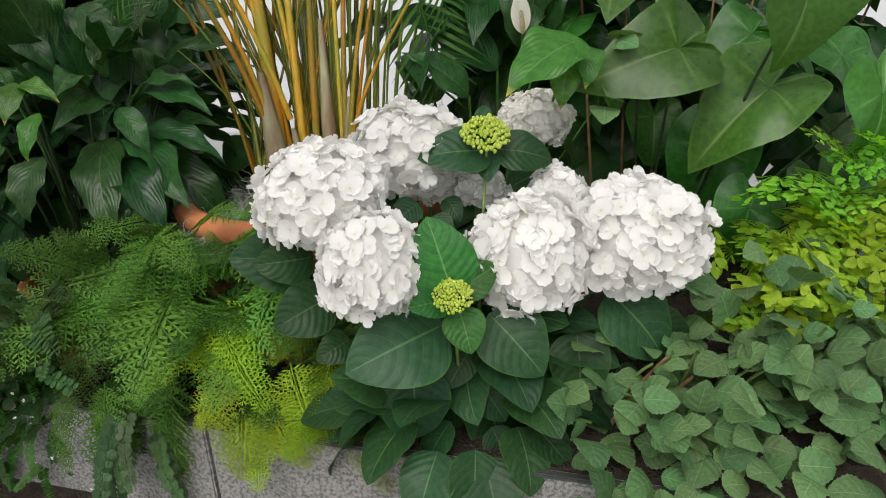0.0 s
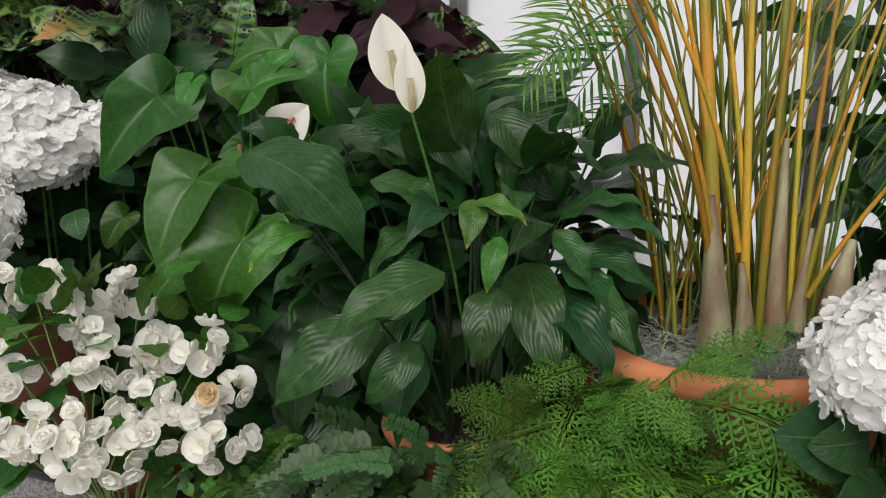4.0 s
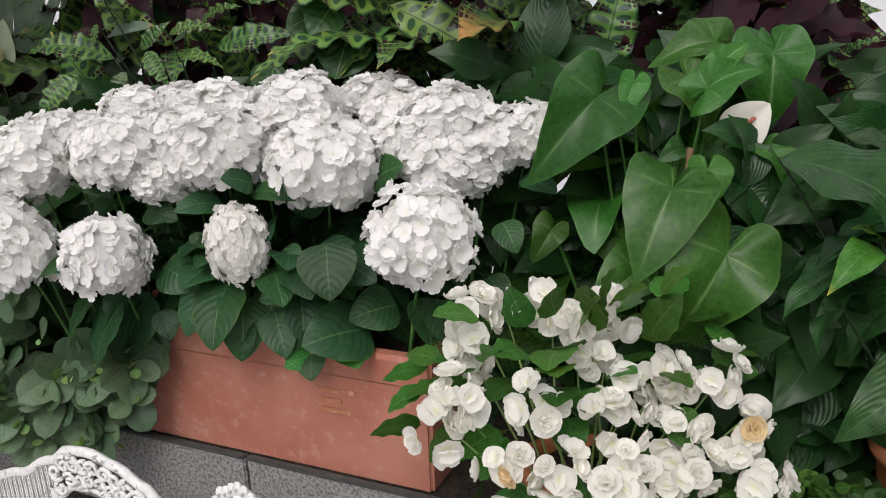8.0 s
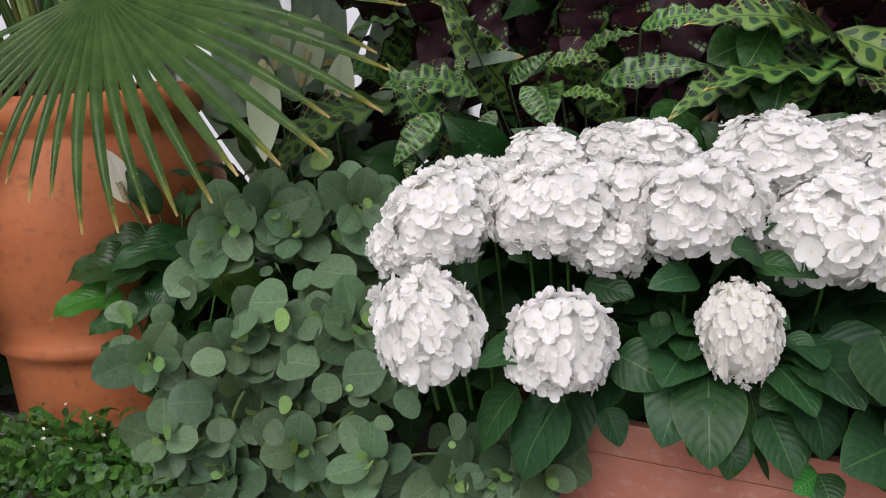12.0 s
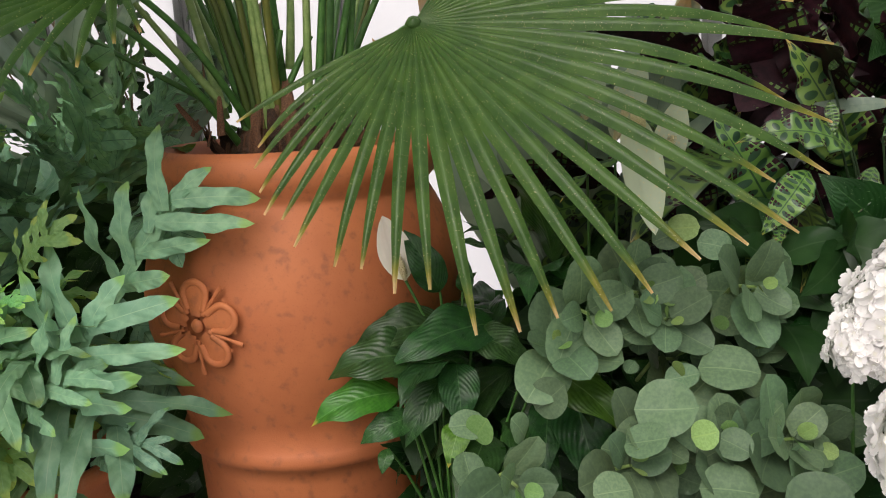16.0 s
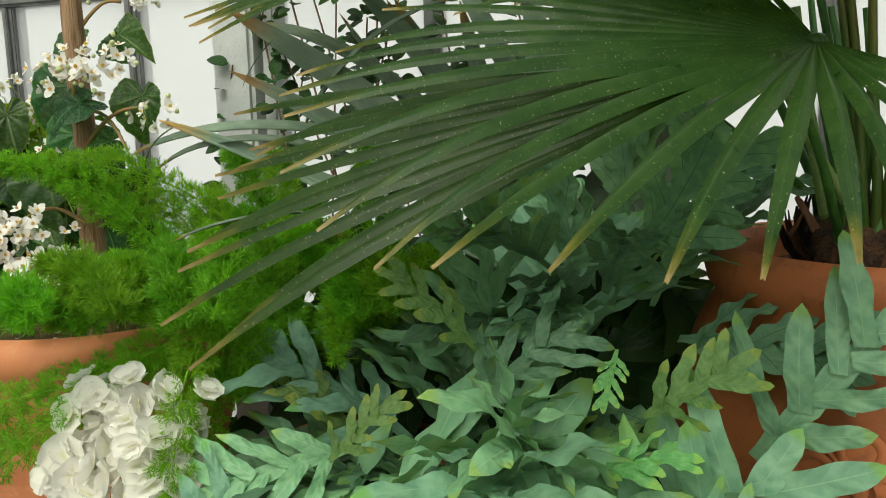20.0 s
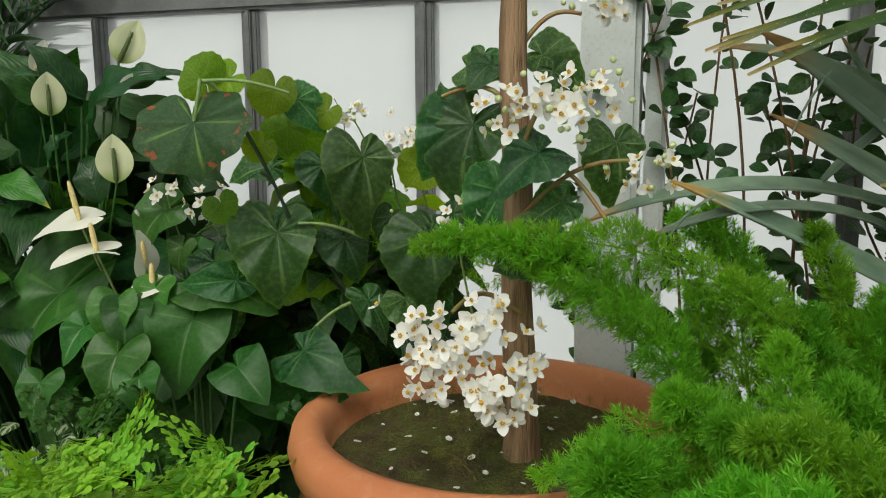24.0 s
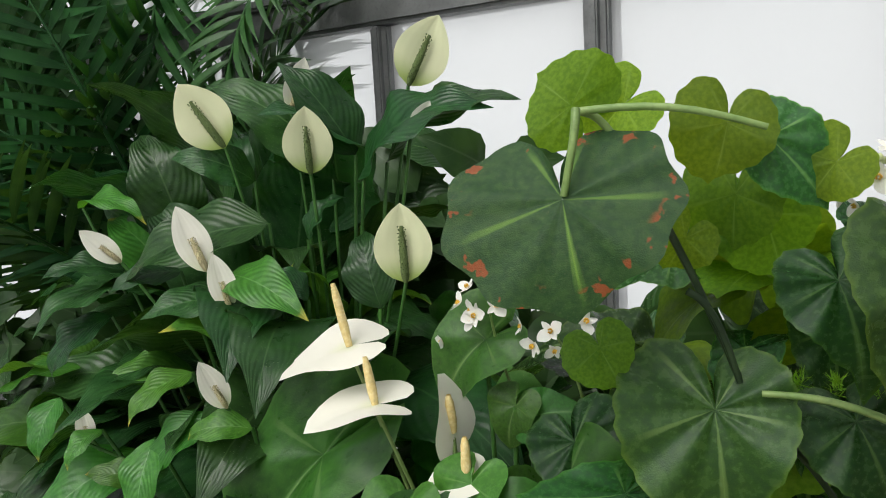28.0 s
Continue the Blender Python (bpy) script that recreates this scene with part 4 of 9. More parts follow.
ANTH_M = variants(lambda k: heart(HEART, 7, 36, 0.6 + 0.2 * k, 0.40, 0.085, 4, k, lop=0.06 * (k - 1), ridge=0.018), 3, "heart_leaf", ANTH_LEAF)
ANTH_B = variants(lambda k: heart(HEART, 7, 36, 0.6 + 0.15 * k, 0.40, 0.085, 4, k + 4, lop=0.05 * (k - 1), ridge=0.018), 3, "heart_leaf", ANTH_BRIGHT)
ANTH_H = variants(lambda k: heart(HEART, 7, 36, 0.5 + 0.15 * k, 0.36, 0.075, 4, k + 8, lop=0.05 * (k - 1), ridge=0.018), 3, "heart_leaf", ANTH_LEAF)
BEGO_M = variants(lambda k: heart(OVATE if k % 2 else HEART, 7, 64, 0.7, 0.30, 0.06, 5, k, scallop=0.022, nscallop=11, lop=0.12 * (k - 1), ridge=0.045), 4, "begonia_leaf", BEGO_LEAF)
BEGO_O = variants(lambda k: heart(KIDNEY, 8, 72, 0.75, -0.12, 0.035, 5, k, scallop=0.045, nscallop=4.5, lop=0.06, ridge=0.035), 1, "begonia_leaf", BEGO_OLD)
BEGO_LIT = variants(lambda k: heart(KIDNEY, 7, 84, 0.6, 0.20, 0.05, 5, k + 3, scallop=0.022, nscallop=8, lop=0.08, ridge=0.02), 2, "begonia_leaf", BEGO_BACKLIT)
PEP_M = variants(lambda k: blade(lambda v: roundish(v) * (1.0 - 0.12 * v), 0.45 - 0.02 * (k % 3), 12, 8, 0.45 - 0.3 * k, 0.26 + 0.05 * k, 0.02, 2, k), 4, "round_leaf", PEP_LEAF)
PEP_Y = variants(lambda k: blade(roundish, 0.44, 10, 6, 0.2, 0.25, 0.01, 2, k), 1, "round_leaf", PEP_YOUNG)
PLEC_M = variants(lambda k: blade(egg, 0.44, 18, 8, 0.4 + 0.2 * k, 0.12, 0.02, 3, k, teeth=9, tooth=0.10, pleat=0.007, npleat=5), 3, "felted_leaf", PLEC_LEAF)
VINE_M = variants(lambda k: blade(oval, 0.25, 12, 6, 0.5, 0.2, 0.02, 2, k), 2, "oval_leaf", VINE_LEAF)
SHRUB_M = variants(lambda k: blade(oval, 0.27, 6, 4, 0.5, 0.25, 0.02, 1, k), 2, "shrub_leaf", SHRUB_LEAF)
VARIEG_M = variants(lambda k: blade(oval, 0.26, 10, 6, 0.7, 0.25, 0.03, 2, k), 2, "variegated_leaf", VARIEG_LEAF)
CAL_M = variants(lambda k: thick(blade(lance, 0.15, 28, 8, 0.7 + 0.3 * k, 0.25, 0.036, 5.5, k + 2, twist=0.25 * (k - 1))), 3, "patterned_leaf", CALATHEA_LEAF, PURPLE_BACK)


def fill(parent, name, meshes, center, radii, n, size, up=0.35, droop=0.2, seed=1, inner=0.55, front=-2.0, spread=0.3, width=1.0):
    """Leaves all over a rounded mass, pointing outwards."""
    r = random.Random(seed)
    c = Vector(center)
    done = 0
    while done < n:
        d = Vector((r.gauss(0, 1), r.gauss(0, 1), r.gauss(0.15, 0.8))).normalized()
        if d.y > -front * 1.0 or d.z < -0.75:
            continue
        base = c + Vector((d.x * radii[0], d.y * radii[1], d.z * radii[2])) * r.uniform(inner, 0.95)
        out = (d + Vector((r.uniform(-spread, spread), r.uniform(-spread, spread), r.uniform(-spread, spread) - droop))).normalized()
        L = size * r.uniform(0.7, 1.2)
        nrm = Vector((0.3 * d.x, 0.5 * d.y, up + 0.4)) + Vector((r.uniform(-0.3, 0.3), r.uniform(-0.3, 0.3), 0))
        part(name, meshes[done % len(meshes)], None, parent, "", local(parent, aim(base, base + out * L, nrm, r.uniform(-15, 15), width)))
        done += 1


def stalks(parent, rows, base, material, r=0.0035, name="stalk", lift=0.05, spread=0.04):
    """A stalk from the plant's foot to the end of each leaf."""
    o = parent.matrix_basis.translation
    for row in rows:
        b = Vector(base) + Vector((rnd(-spread, spread), rnd(-spread, spread), 0))
        h = Vector(row[:3])
        pts = [b - o, b.lerp(h, 0.35) + Vector((0, 0, lift)) - o, b.lerp(h, 0.7) + Vector((0, 0, lift * 1.1)) - o, h - o]
        q = []
        for k in range(9):
            t = k / 8
            a = [p for p in pts]
            while len(a) > 1:
                a = [u.lerp(v, t) for u, v in zip(a, a[1:])]
            q.append(a[0])
        part(name, Geo().tube(q, [r * (1.2 - 0.4 * k / 8) for k in range(9)], 6).mesh(name, material), None, parent)


# ---- flower shapes
def petal(width=0.5, cup=0.3, nv=4, nu=4, tip=1.0, seed=0, notch=0.0):
    g = Geo()
    rows, uvr = [], []
    r = random.Random(seed)
    for j in range(nv + 1):
        v = j / nv
        w = width * (math.sin(math.pi * min(1, 0.12 + 0.80 * v)) ** 0.7 if v < 1 else 0.42)
        row, ur = [], []
        for i in range(nu + 1):
            u = 2 * i / nu - 1
            row.append((u * w, v * tip * (1 - 0.10 * u * u * v), cup * (v * v * 0.5 + 0.35 * u * u * v) + r.uniform(-0.02, 0.02)))
            ur.append((i / nu, v))
        rows.append(row)
        uvr.append(ur)
    g.grid(rows, uvr)
    return g


def round_petal(cup, seed):
    """A broad petal of length 1, nearly as wide as long, with a soft wavy edge and a blunt point."""
    r = random.Random(seed)
    ph = r.uniform(0, 6)
    rows, uvr = [], []
    for v, w in ((0.0, 0.07), (0.22, 0.30), (0.50, 0.50), (0.76, 0.52), (0.93, 0.34), (1.0, 0.12)):
        row = []
        for u in (-1, -0.5, 0, 0.5, 1):
            row.append((u * w, v - 0.04 * u * u * v, cup * v * v + 0.10 * u * u * v - 0.04 * (1 - abs(u)) * v + 0.05 * math.sin(5 * u + ph) * v * v))
        rows.append(row)
        uvr.append([(0.5 + 0.5 * u, v) for u in (-1, -0.5, 0, 0.5, 1)])
    return Geo().grid(rows, uvr)


def hydrangea_head(seed, n=250, rag=0.10, size=0.185, tall=0.85):
    """A mophead of radius 1: four-petalled florets close together all over a lumpy ball."""
    r = random.Random(seed)
    g = Geo()
    pets = [round_petal(c, k) for k, c in enumerate((-0.08, 0.04, 0.14, 0.24, 0.34))]
    lump = Vector((seed * 3.7, seed, 1))
    for k in range(n):
        z = 1 - 1.84 * (k + 0.5) / n
        a = k * 2.39996 + r.uniform(-0.25, 0.25)
        s = math.sqrt(max(0, 1 - z * z))
        d = Vector((s * math.cos(a), s * math.sin(a), z))
        rad = 0.93 + rag * noise.noise(d * 2.2 + lump) + r.uniform(-0.07, 0.035)
        p = Vector((d.x, d.y, d.z * tall)) * rad
        nrm = (d + Vector((r.uniform(-0.36, 0.36), r.uniform(-0.36, 0.36), r.uniform(-0.25, 0.42)))).normalized()
        f = Matrix.Translation(p) @ frame_of(nrm, r.uniform(0, 6.28))
        sc = size * r.uniform(0.84, 1.22)
        for q in range(4):
            g.put(r.choice(pets), f @ Matrix.Rotation(q * math.pi / 2 + r.uniform(-0.14, 0.14), 4, "Z") @ Matrix.Rotation(r.uniform(-0.04, 0.24), 4, "X") @ Matrix.Scale(sc * r.uniform(0.9, 1.08), 4))
        g.put(DOT, f @ Matrix.Translation((0, 0, 0.012)) @ Matrix.Scale(sc * 0.075, 4))
    g.put(sphere_geo(0.84, 10, 18, 1, 1, tall), Matrix.Identity(4))
    return g


DOT = sphere_geo(1.0, 2, 4)
HEADS = [hydrangea_head(k, (205, 220, 195, 210)[k], 0.18 + 0.04 * k, (0.200, 0.190, 0.208, 0.196)[k], (0.86, 0.8, 0.9, 0.95)[k]).mesh("flower_head", HYD_PETAL) for k in range(4)]
HEADS_CREAM = [hydrangea_head(9, 260, 0.16, 0.15, 0.86).mesh("flower_head", HYD_CREAM)]


def heads(parent, rows, meshes=HEADS, label=""):
    """Flower heads from rows of middle, radius across and height."""
    for k, (x, y, z, rx, rz) in enumerate(rows):
        m = Matrix.Translation((x, y, z)) @ Matrix.Rotation(rnd(-0.25, 0.05), 4, "X") @ Matrix.Rotation(rnd(-0.2, 0.2), 4, "Y") @ Matrix.Rotation(rnd(0, 6.28), 4, "Z") @ Matrix.Diagonal((rx * 0.98, rx * 0.98, rz * 1.08, 1))
        part("flower_head", meshes[k % len(meshes)], None, parent, label, local(parent, m))


def bud_cluster(parent, at, r, material, label):
    """A flat cluster of unopened buds."""
    g = Geo()
    ball = sphere_geo(1.0, 4, 6, 1, 1, 1.15)
    rr = random.Random(int(r * 1e5))
    for k in range(120):
        d = math.sqrt((k + 0.5) / 120)
        a = k * 2.39996
        g.put(ball, Matrix.Translation((r * d * math.cos(a), r * d * math.sin(a), r * 0.35 * (1 - d * d) + rr.uniform(-0.1, 0.1) * r)) @ Matrix.Scale(r * rr.uniform(0.07, 0.125), 4))
    part("bud_head", g.mesh("bud_head", material), None, parent, label, local(parent, Matrix.Translation(at) @ Matrix.Rotation(0.55, 4, "X")))


def rose_petal(seed, width=0.62, cup=0.35):
    """A rounded spoon of a petal, length 1."""
    r = random.Random(seed)
    ph = r.uniform(0, 6)
    rows, uvr = [], []
    for v, w in ((0.0, 0.22), (0.25, 0.66), (0.52, 0.96), (0.78, 0.92), (0.94, 0.60), (1.0, 0.28)):
        row = []
        for k in range(7):
            u = k / 3 - 1
            row.append((u * w * width, v * (1 - 0.06 * u * u), cup * (0.55 * v * v + 0.40 * u * u * v) + 0.035 * math.sin(6 * u + ph) * v))
        rows.append(row)
        uvr.append([(k / 6, v) for k in range(7)])
    return Geo().grid(rows, uvr)


def rose_flower(seed):
    """A double begonia flower of radius 1 facing +Z: broad outer petals round a tight rosette."""
    r = random.Random(seed)
    g = Geo()
    for ring, (n, tilt, sc, lift) in enumerate(((4, 0.06, 1.0, 0.0), (4, 0.42, 0.82, 0.05), (4, 0.78, 0.62, 0.08), (3, 1.08, 0.46, 0.10), (3, 1.30, 0.32, 0.12))):
        for k in range(n):
            pt = rose_petal(seed * 10 + 5 * ring + k, 0.70, 0.30 + 0.06 * ring)
            g.put(pt, Matrix.Translation((0, 0, lift)) @ Matrix.Rotation(6.2832 * k / n + ring * 0.8 + r.uniform(-0.2, 0.2), 4, "Z") @ Matrix.Rotation(tilt + r.uniform(-0.10, 0.14), 4, "X") @ Matrix.Scale(sc * r.uniform(0.9, 1.1), 4))
    return g


ROSES = [rose_flower(k).mesh("flower", BEG_PETAL) for k in range(4)]
def soft_flower(seed):
    """A half-open begonia flower of radius 1 facing +Z: wide soft petals, two of them folded over the middle."""
    r = random.Random(seed)
    g = Geo()
    for n, tilt, sc, lift in ((4, 0.10, 1.0, 0.0), (2, 0.75, 0.72, 0.06)):
        for k in range(n):
            g.put(rose_petal(seed * 7 + k + n, 0.80, 0.42), Matrix.Translation((0, 0, lift)) @ Matrix.Rotation(6.2832 * k / n + 0.7 * n + r.uniform(-0.3, 0.3), 4, "Z") @ Matrix.Rotation(tilt + r.uniform(-0.15, 0.25), 4, "X") @ Matrix.Scale(sc * r.uniform(0.85, 1.15), 4))
    return g


SOFT_ROSES = [soft_flower(20 + k).mesh("flower", BEG_PETAL) for k in range(4)]
ROSE_BROWN = rose_flower(8).mesh("flower", BEG_BROWN)


def star_flower(seed):
    """A four-petalled begonia flower with a yellow heart."""
    r = random.Random(seed)
    g = Geo()
    for k in range(4):
        big = k % 2 == 0
        g.put(petal(0.42 if big else 0.26, 0.2, 4, 4, 1.0, seed + k), Matrix.Rotation(k * math.pi / 2 + r.uniform(-0.2, 0.2), 4, "Z") @ Matrix.Rotation(0.2 + r.uniform(-0.15, 0.25), 4, "X") @ Matrix.Scale(1.0 if big else 0.8, 4), 0)
    for k in range(7):
        a = k * 2.4
        g.put(DOT, Matrix.Translation((0.12 * math.cos(a), 0.12 * math.sin(a), 0.22)) @ Matrix.Diagonal((0.08, 0.08, 0.16, 1)), 1)
    return g


STARS = [star_flower(k).mesh("flower", TREE_PETAL, YELLOW_HEART) for k in range(3)]


def flowers(parent, meshes, spots, size, spread, n, seed=1, name="flower", face=(0, -1, 0.35), squash=(1, 0.6, 0.8), apart=0.0):
    """n flowers round each spot, no nearer to one another than apart."""
    r = random.Random(seed)
    k = 0
    taken = []
    for sx, sy, sz in spots:
        for i in range(n):
            for trial in range(12):
                d = Vector((r.gauss(0, 0.55) * squash[0], r.gauss(0, 0.5) * squash[1], r.gauss(0, 0.55) * squash[2]))
                p = Vector((sx, sy, sz)) + d * spread
                if not apart or all((p - q).length > apart for q in taken):
                    break
            else:
                continue
            taken.append(p)
            nrm = Vector(face) + d * 1.3 + Vector((r.uniform(-0.4, 0.4), r.uniform(-0.4, 0.4), r.uniform(-0.4, 0.4)))
            part(name, meshes[k % len(meshes)], None, parent, "", local(parent, Matrix.Translation(p) @ frame_of(nrm, r.uniform(0, 6.28)) @ Matrix.Scale(size * r.uniform(0.8, 1.15), 4)))
            k += 1


def spathe_flower(parent, at, tip, width, petal_material, spadix_material, normal, foot=None, spadix=0.45, stalk_r=0.003, cup=0.45, flat=False, lean=0.0):
    """A lily flower: a spoon-shaped white leaf, its spadix and its stalk."""
    g = blade(egg if flat else oval, width, 14, 8, -0.25 if not flat else 0.3, cup, 0.01, 2, int(abs(at[0]) * 100) % 50)
    m = local(parent, aim(at, tip, normal))
    fl = part("spathe", g.mesh("spathe", petal_material), None, parent, "", m)
    s = Geo().tube([(0, 0.02 + lean * 0, 0.02), (0, 0.1, 0.06), (0, 0.1 + spadix * 0.5, 0.09), (0, 0.1 + spadix, 0.10)], [0.03, 0.05, 0.048, 0.02], 10)
    rr = random.Random(3)
    for k in range(60):
        a, v = k * 2.4, 0.12 + spadix * k / 62
        s.put(DOT, Matrix.Translation((0.047 * math.cos(a), v, 0.085 + 0.047 * math.sin(a))) @ Matrix.Scale(0.013, 4))
    part("spadix", s.mesh("spadix", spadix_material), None, fl)
    if foot is not None:
        o = parent.matrix_basis.translation
        a, b = Vector(foot) - o, Vector(at) - o
        part("flower_stalk", Geo().tube([a.lerp(b, k / 8) + Vector((0, 0, 0)) + Vector((0.02 * math.sin(3.14 * k / 8), 0, 0)) for k in range(9)], stalk_r, 6).mesh("flower_stalk", STEM), None, parent)
    return fl


# ---- fern fronds and plumes
def fern_frond(seed, pinnae=15, width=0.30, lobes=6, bend=0.7, lobe_w=0.17, lobe_l=1.0, tip=0.15):
    """A twice-cut frond of length 1 along +Y: side leaflets with a thin rib, each cut into separate pointed lobes."""
    r = random.Random(seed)
    g = Geo()
    leaf = Geo().grid([[(-0.03, 0, 0), (0, 0, 0), (0.03, 0, 0)], [(-lobe_w, 0.45, 0.04), (0, 0.5, -0.03), (lobe_w, 0.45, 0.04)], [(-lobe_w * 0.75, 0.8, 0.02), (0, 0.85, -0.04), (lobe_w * 0.75, 0.8, 0.02)], [(-0.02, 1, -0.04), (0, 1.03, -0.06), (0.02, 1, -0.04)]],
                      [[(0, v), (0.5, v), (1, v)] for v in (0, 0.45, 0.8, 1)])
    pts = []
    y = z = 0.0
    for k in range(21):
        t = k / 20
        pts.append(Vector((0.04 * math.sin(2.2 * t + seed), y, z)))
        th = bend * t ** 1.3 - 0.2 * bend
        y += math.cos(th) / 20
        z -= math.sin(th) / 20
    g.tube(pts, [0.007 * (1.1 - t / 20) for t in range(21)], 4)
    for k in range(pinnae):
        t = 0.08 + 0.9 * k / pinnae
        p = pts[min(20, int(t * 20))].lerp(pts[min(20, int(t * 20) + 1)], (t * 20) % 1)
        L = width * (math.sin(math.pi * min(1, 0.25 + 0.72 * t)) ** 0.8) * (1 - 0.30 * t) * r.uniform(0.9, 1.1) + 0.015
        th = bend * t ** 1.3 - 0.2 * bend
        for sgn in (-1, 1):
            base = Matrix.Translation(p) @ Matrix.Rotation(-th, 4, "X") @ Matrix.Rotation(-sgn * (1.12 - 0.40 * t + r.uniform(-0.08, 0.08)), 4, "Z") @ Matrix.Rotation(r.uniform(-0.28, 0.06), 4, "X") @ Matrix.Rotation(r.uniform(-0.25, 0.25), 4, "Y")
            g.put(leaf, base @ Matrix.Diagonal((L * 0.20, L, L, 1)))
            m = max(2, int(lobes * (1 - 0.40 * t)))
            for q in range(m):
                s = (q + 0.45) / m
                ll = L / m * 1.75 * (1 - 0.55 * s) * lobe_l
                for s2 in (-1, 1):
                    g.put(leaf, base @ Matrix.Translation((0, L * (s + (0.12 / m if s2 > 0 else 0)), -0.02 * L * s)) @ Matrix.Rotation(-s2 * 0.85, 4, "Z") @ Matrix.Rotation(0.12, 4, "X") @ Matrix.Scale(ll, 4))
            g.put(leaf, base @ Matrix.Translation((0, L * 0.94, -0.02 * L)) @ Matrix.Scale(L * tip, 4))
    return g


FERN_M = [fern_frond(k, 12, 0.27, 7, 0.5 + 0.3 * k, 0.17, 0.92, 0.18).mesh("frond", FERN_LEAF if k < 3 else FERN_LIGHT) for k in range(5)]
YELLOW_M = [fern_frond(20 + k, 14, 0.26, 6, 0.9 + 0.2 * k, 0.13, 1.0, 0.18).mesh("frond", PLUME_YELLOW) for k in range(3)]
YELLOW_G = [fern_frond(30 + k, 20, 0.28, 9, 0.9 + 0.2 * k, 0.035, 1.3, 0.2).mesh("frond", PLUME_YELLOW) for k in range(2)]


def button_frond(seed, n=17, leaf=0.075, bend=0.8, shape=roundish):
    """A strand with two rows of small round leaflets."""
    r = random.Random(seed)
    g = Geo()
    lf = blade(shape, 0.40, 4, 4, 0.2, 0.1, 0, 1, seed)
    pts = []
    y = z = 0.0
    for k in range(13):
        t = k / 12
        pts.append(Vector((0.06 * math.sin(3 * t + seed), y, z)))
        th = bend * t - 0.3 * bend
        y += math.cos(th) / 12
        z -= math.sin(th) / 12
    g.tube(pts, 0.006, 4)
    for k in range(n):
        t = 0.08 + 0.9 * k / n
        p = pts[min(12, int(t * 12))].lerp(pts[min(12, int(t * 12) + 1)], (t * 12) % 1)
        for sgn in (-1, 1):
            s = leaf * r.uniform(0.8, 1.15) * (1.1 - 0.45 * t)
            first = len(g.v)
            g.put(lf, Matrix.Translation(p) @ Matrix.Rotation(-sgn * r.uniform(0.9, 1.35), 4, "Z") @ Matrix.Rotation(r.uniform(-0.4, 0.3), 4, "X") @ Matrix.Scale(s * 1.5, 4))
            g.f.append((first, first + 1, 4 * min(12, int(t * 12))))
            g.fm.append(0)
    return g


BUTTON_M = [button_frond(k, 15, 0.085, 0.6 + 0.3 * k).mesh("frond", BUTTON_LEAF) for k in range(3)]
CREEP_M = [button_frond(10 + k, 12, 0.10, 1.0, oval).mesh("strand", CREEPER_LEAF) for k in range(3)]


def maiden_frond(seed, n=46, leaf=0.10):
    """A loose fan of small wedge leaflets on hair-thin stalks."""
    r = random.Random(seed)
    g = Geo()
    lf = blade(lambda v: 0.25 + 0.75 * math.sin(1.57 * v) if v < 0.999 else 0.75, 0.50, 3, 4, 0.3, 0.1, 0.02, 1, seed)
    for k in range(n):
        a, d = r.uniform(-0.9, 0.9), 0.2 + 0.8 * math.sqrt(r.random())
        p = Vector((0.62 * d * math.sin(a), d * math.cos(a * 0.8), 0.10 * math.sin(2 * d) - 0.30 * d * d + r.uniform(-0.04, 0.04)))
        if k % 3 == 0:
            g.tube([(0, 0, 0), p * 0.5 + Vector((0, 0, 0.04)), p], 0.004, 3)
        g.put(lf, Matrix.Translation(p) @ Matrix.Rotation(-a + r.uniform(-0.9, 0.9), 4, "Z") @ Matrix.Rotation(r.uniform(-0.6, 0.2), 4, "X") @ Matrix.Scale(leaf * r.uniform(0.75, 1.25), 4))
    return g


MAIDEN_Y = [maiden_frond(k, 60, 0.13).mesh("frond", MAIDEN_LEAF) for k in range(3)]
MAIDEN_G = [maiden_frond(5 + k, 60, 0.11).mesh("frond", MAIDEN_GREEN) for k in range(3)]
MAIDEN_D = [maiden_frond(9 + k, 60, 0.11).mesh("frond", CREEPER_LEAF) for k in range(2)]


def mass(parent, name, meshes, lo, hi, n, size, seed, out=(0, -1, 0.2), turn=0.9, tilt=0.5, nrm=(0, -0.5, 0.85)):
    """Fronds scattered through a box, pointing about one way."""
    r = random.Random(seed)
    for k in range(n):
        p = Vector(tuple(r.uniform(a, b) for a, b in zip(lo, hi)))
        d = Vector(out) + Vector((r.uniform(-turn, turn), r.uniform(-turn, turn) * 0.6, r.uniform(-tilt, tilt)))
        L = size * r.uniform(0.75, 1.2)
        part(name, meshes[k % len(meshes)], None, parent, "", local(parent, aim(p, p + d.normalized() * L, Vector(nrm) + Vector((r.uniform(-0.45, 0.45), r.uniform(-0.3, 0.3), r.uniform(-0.2, 0.3))))))


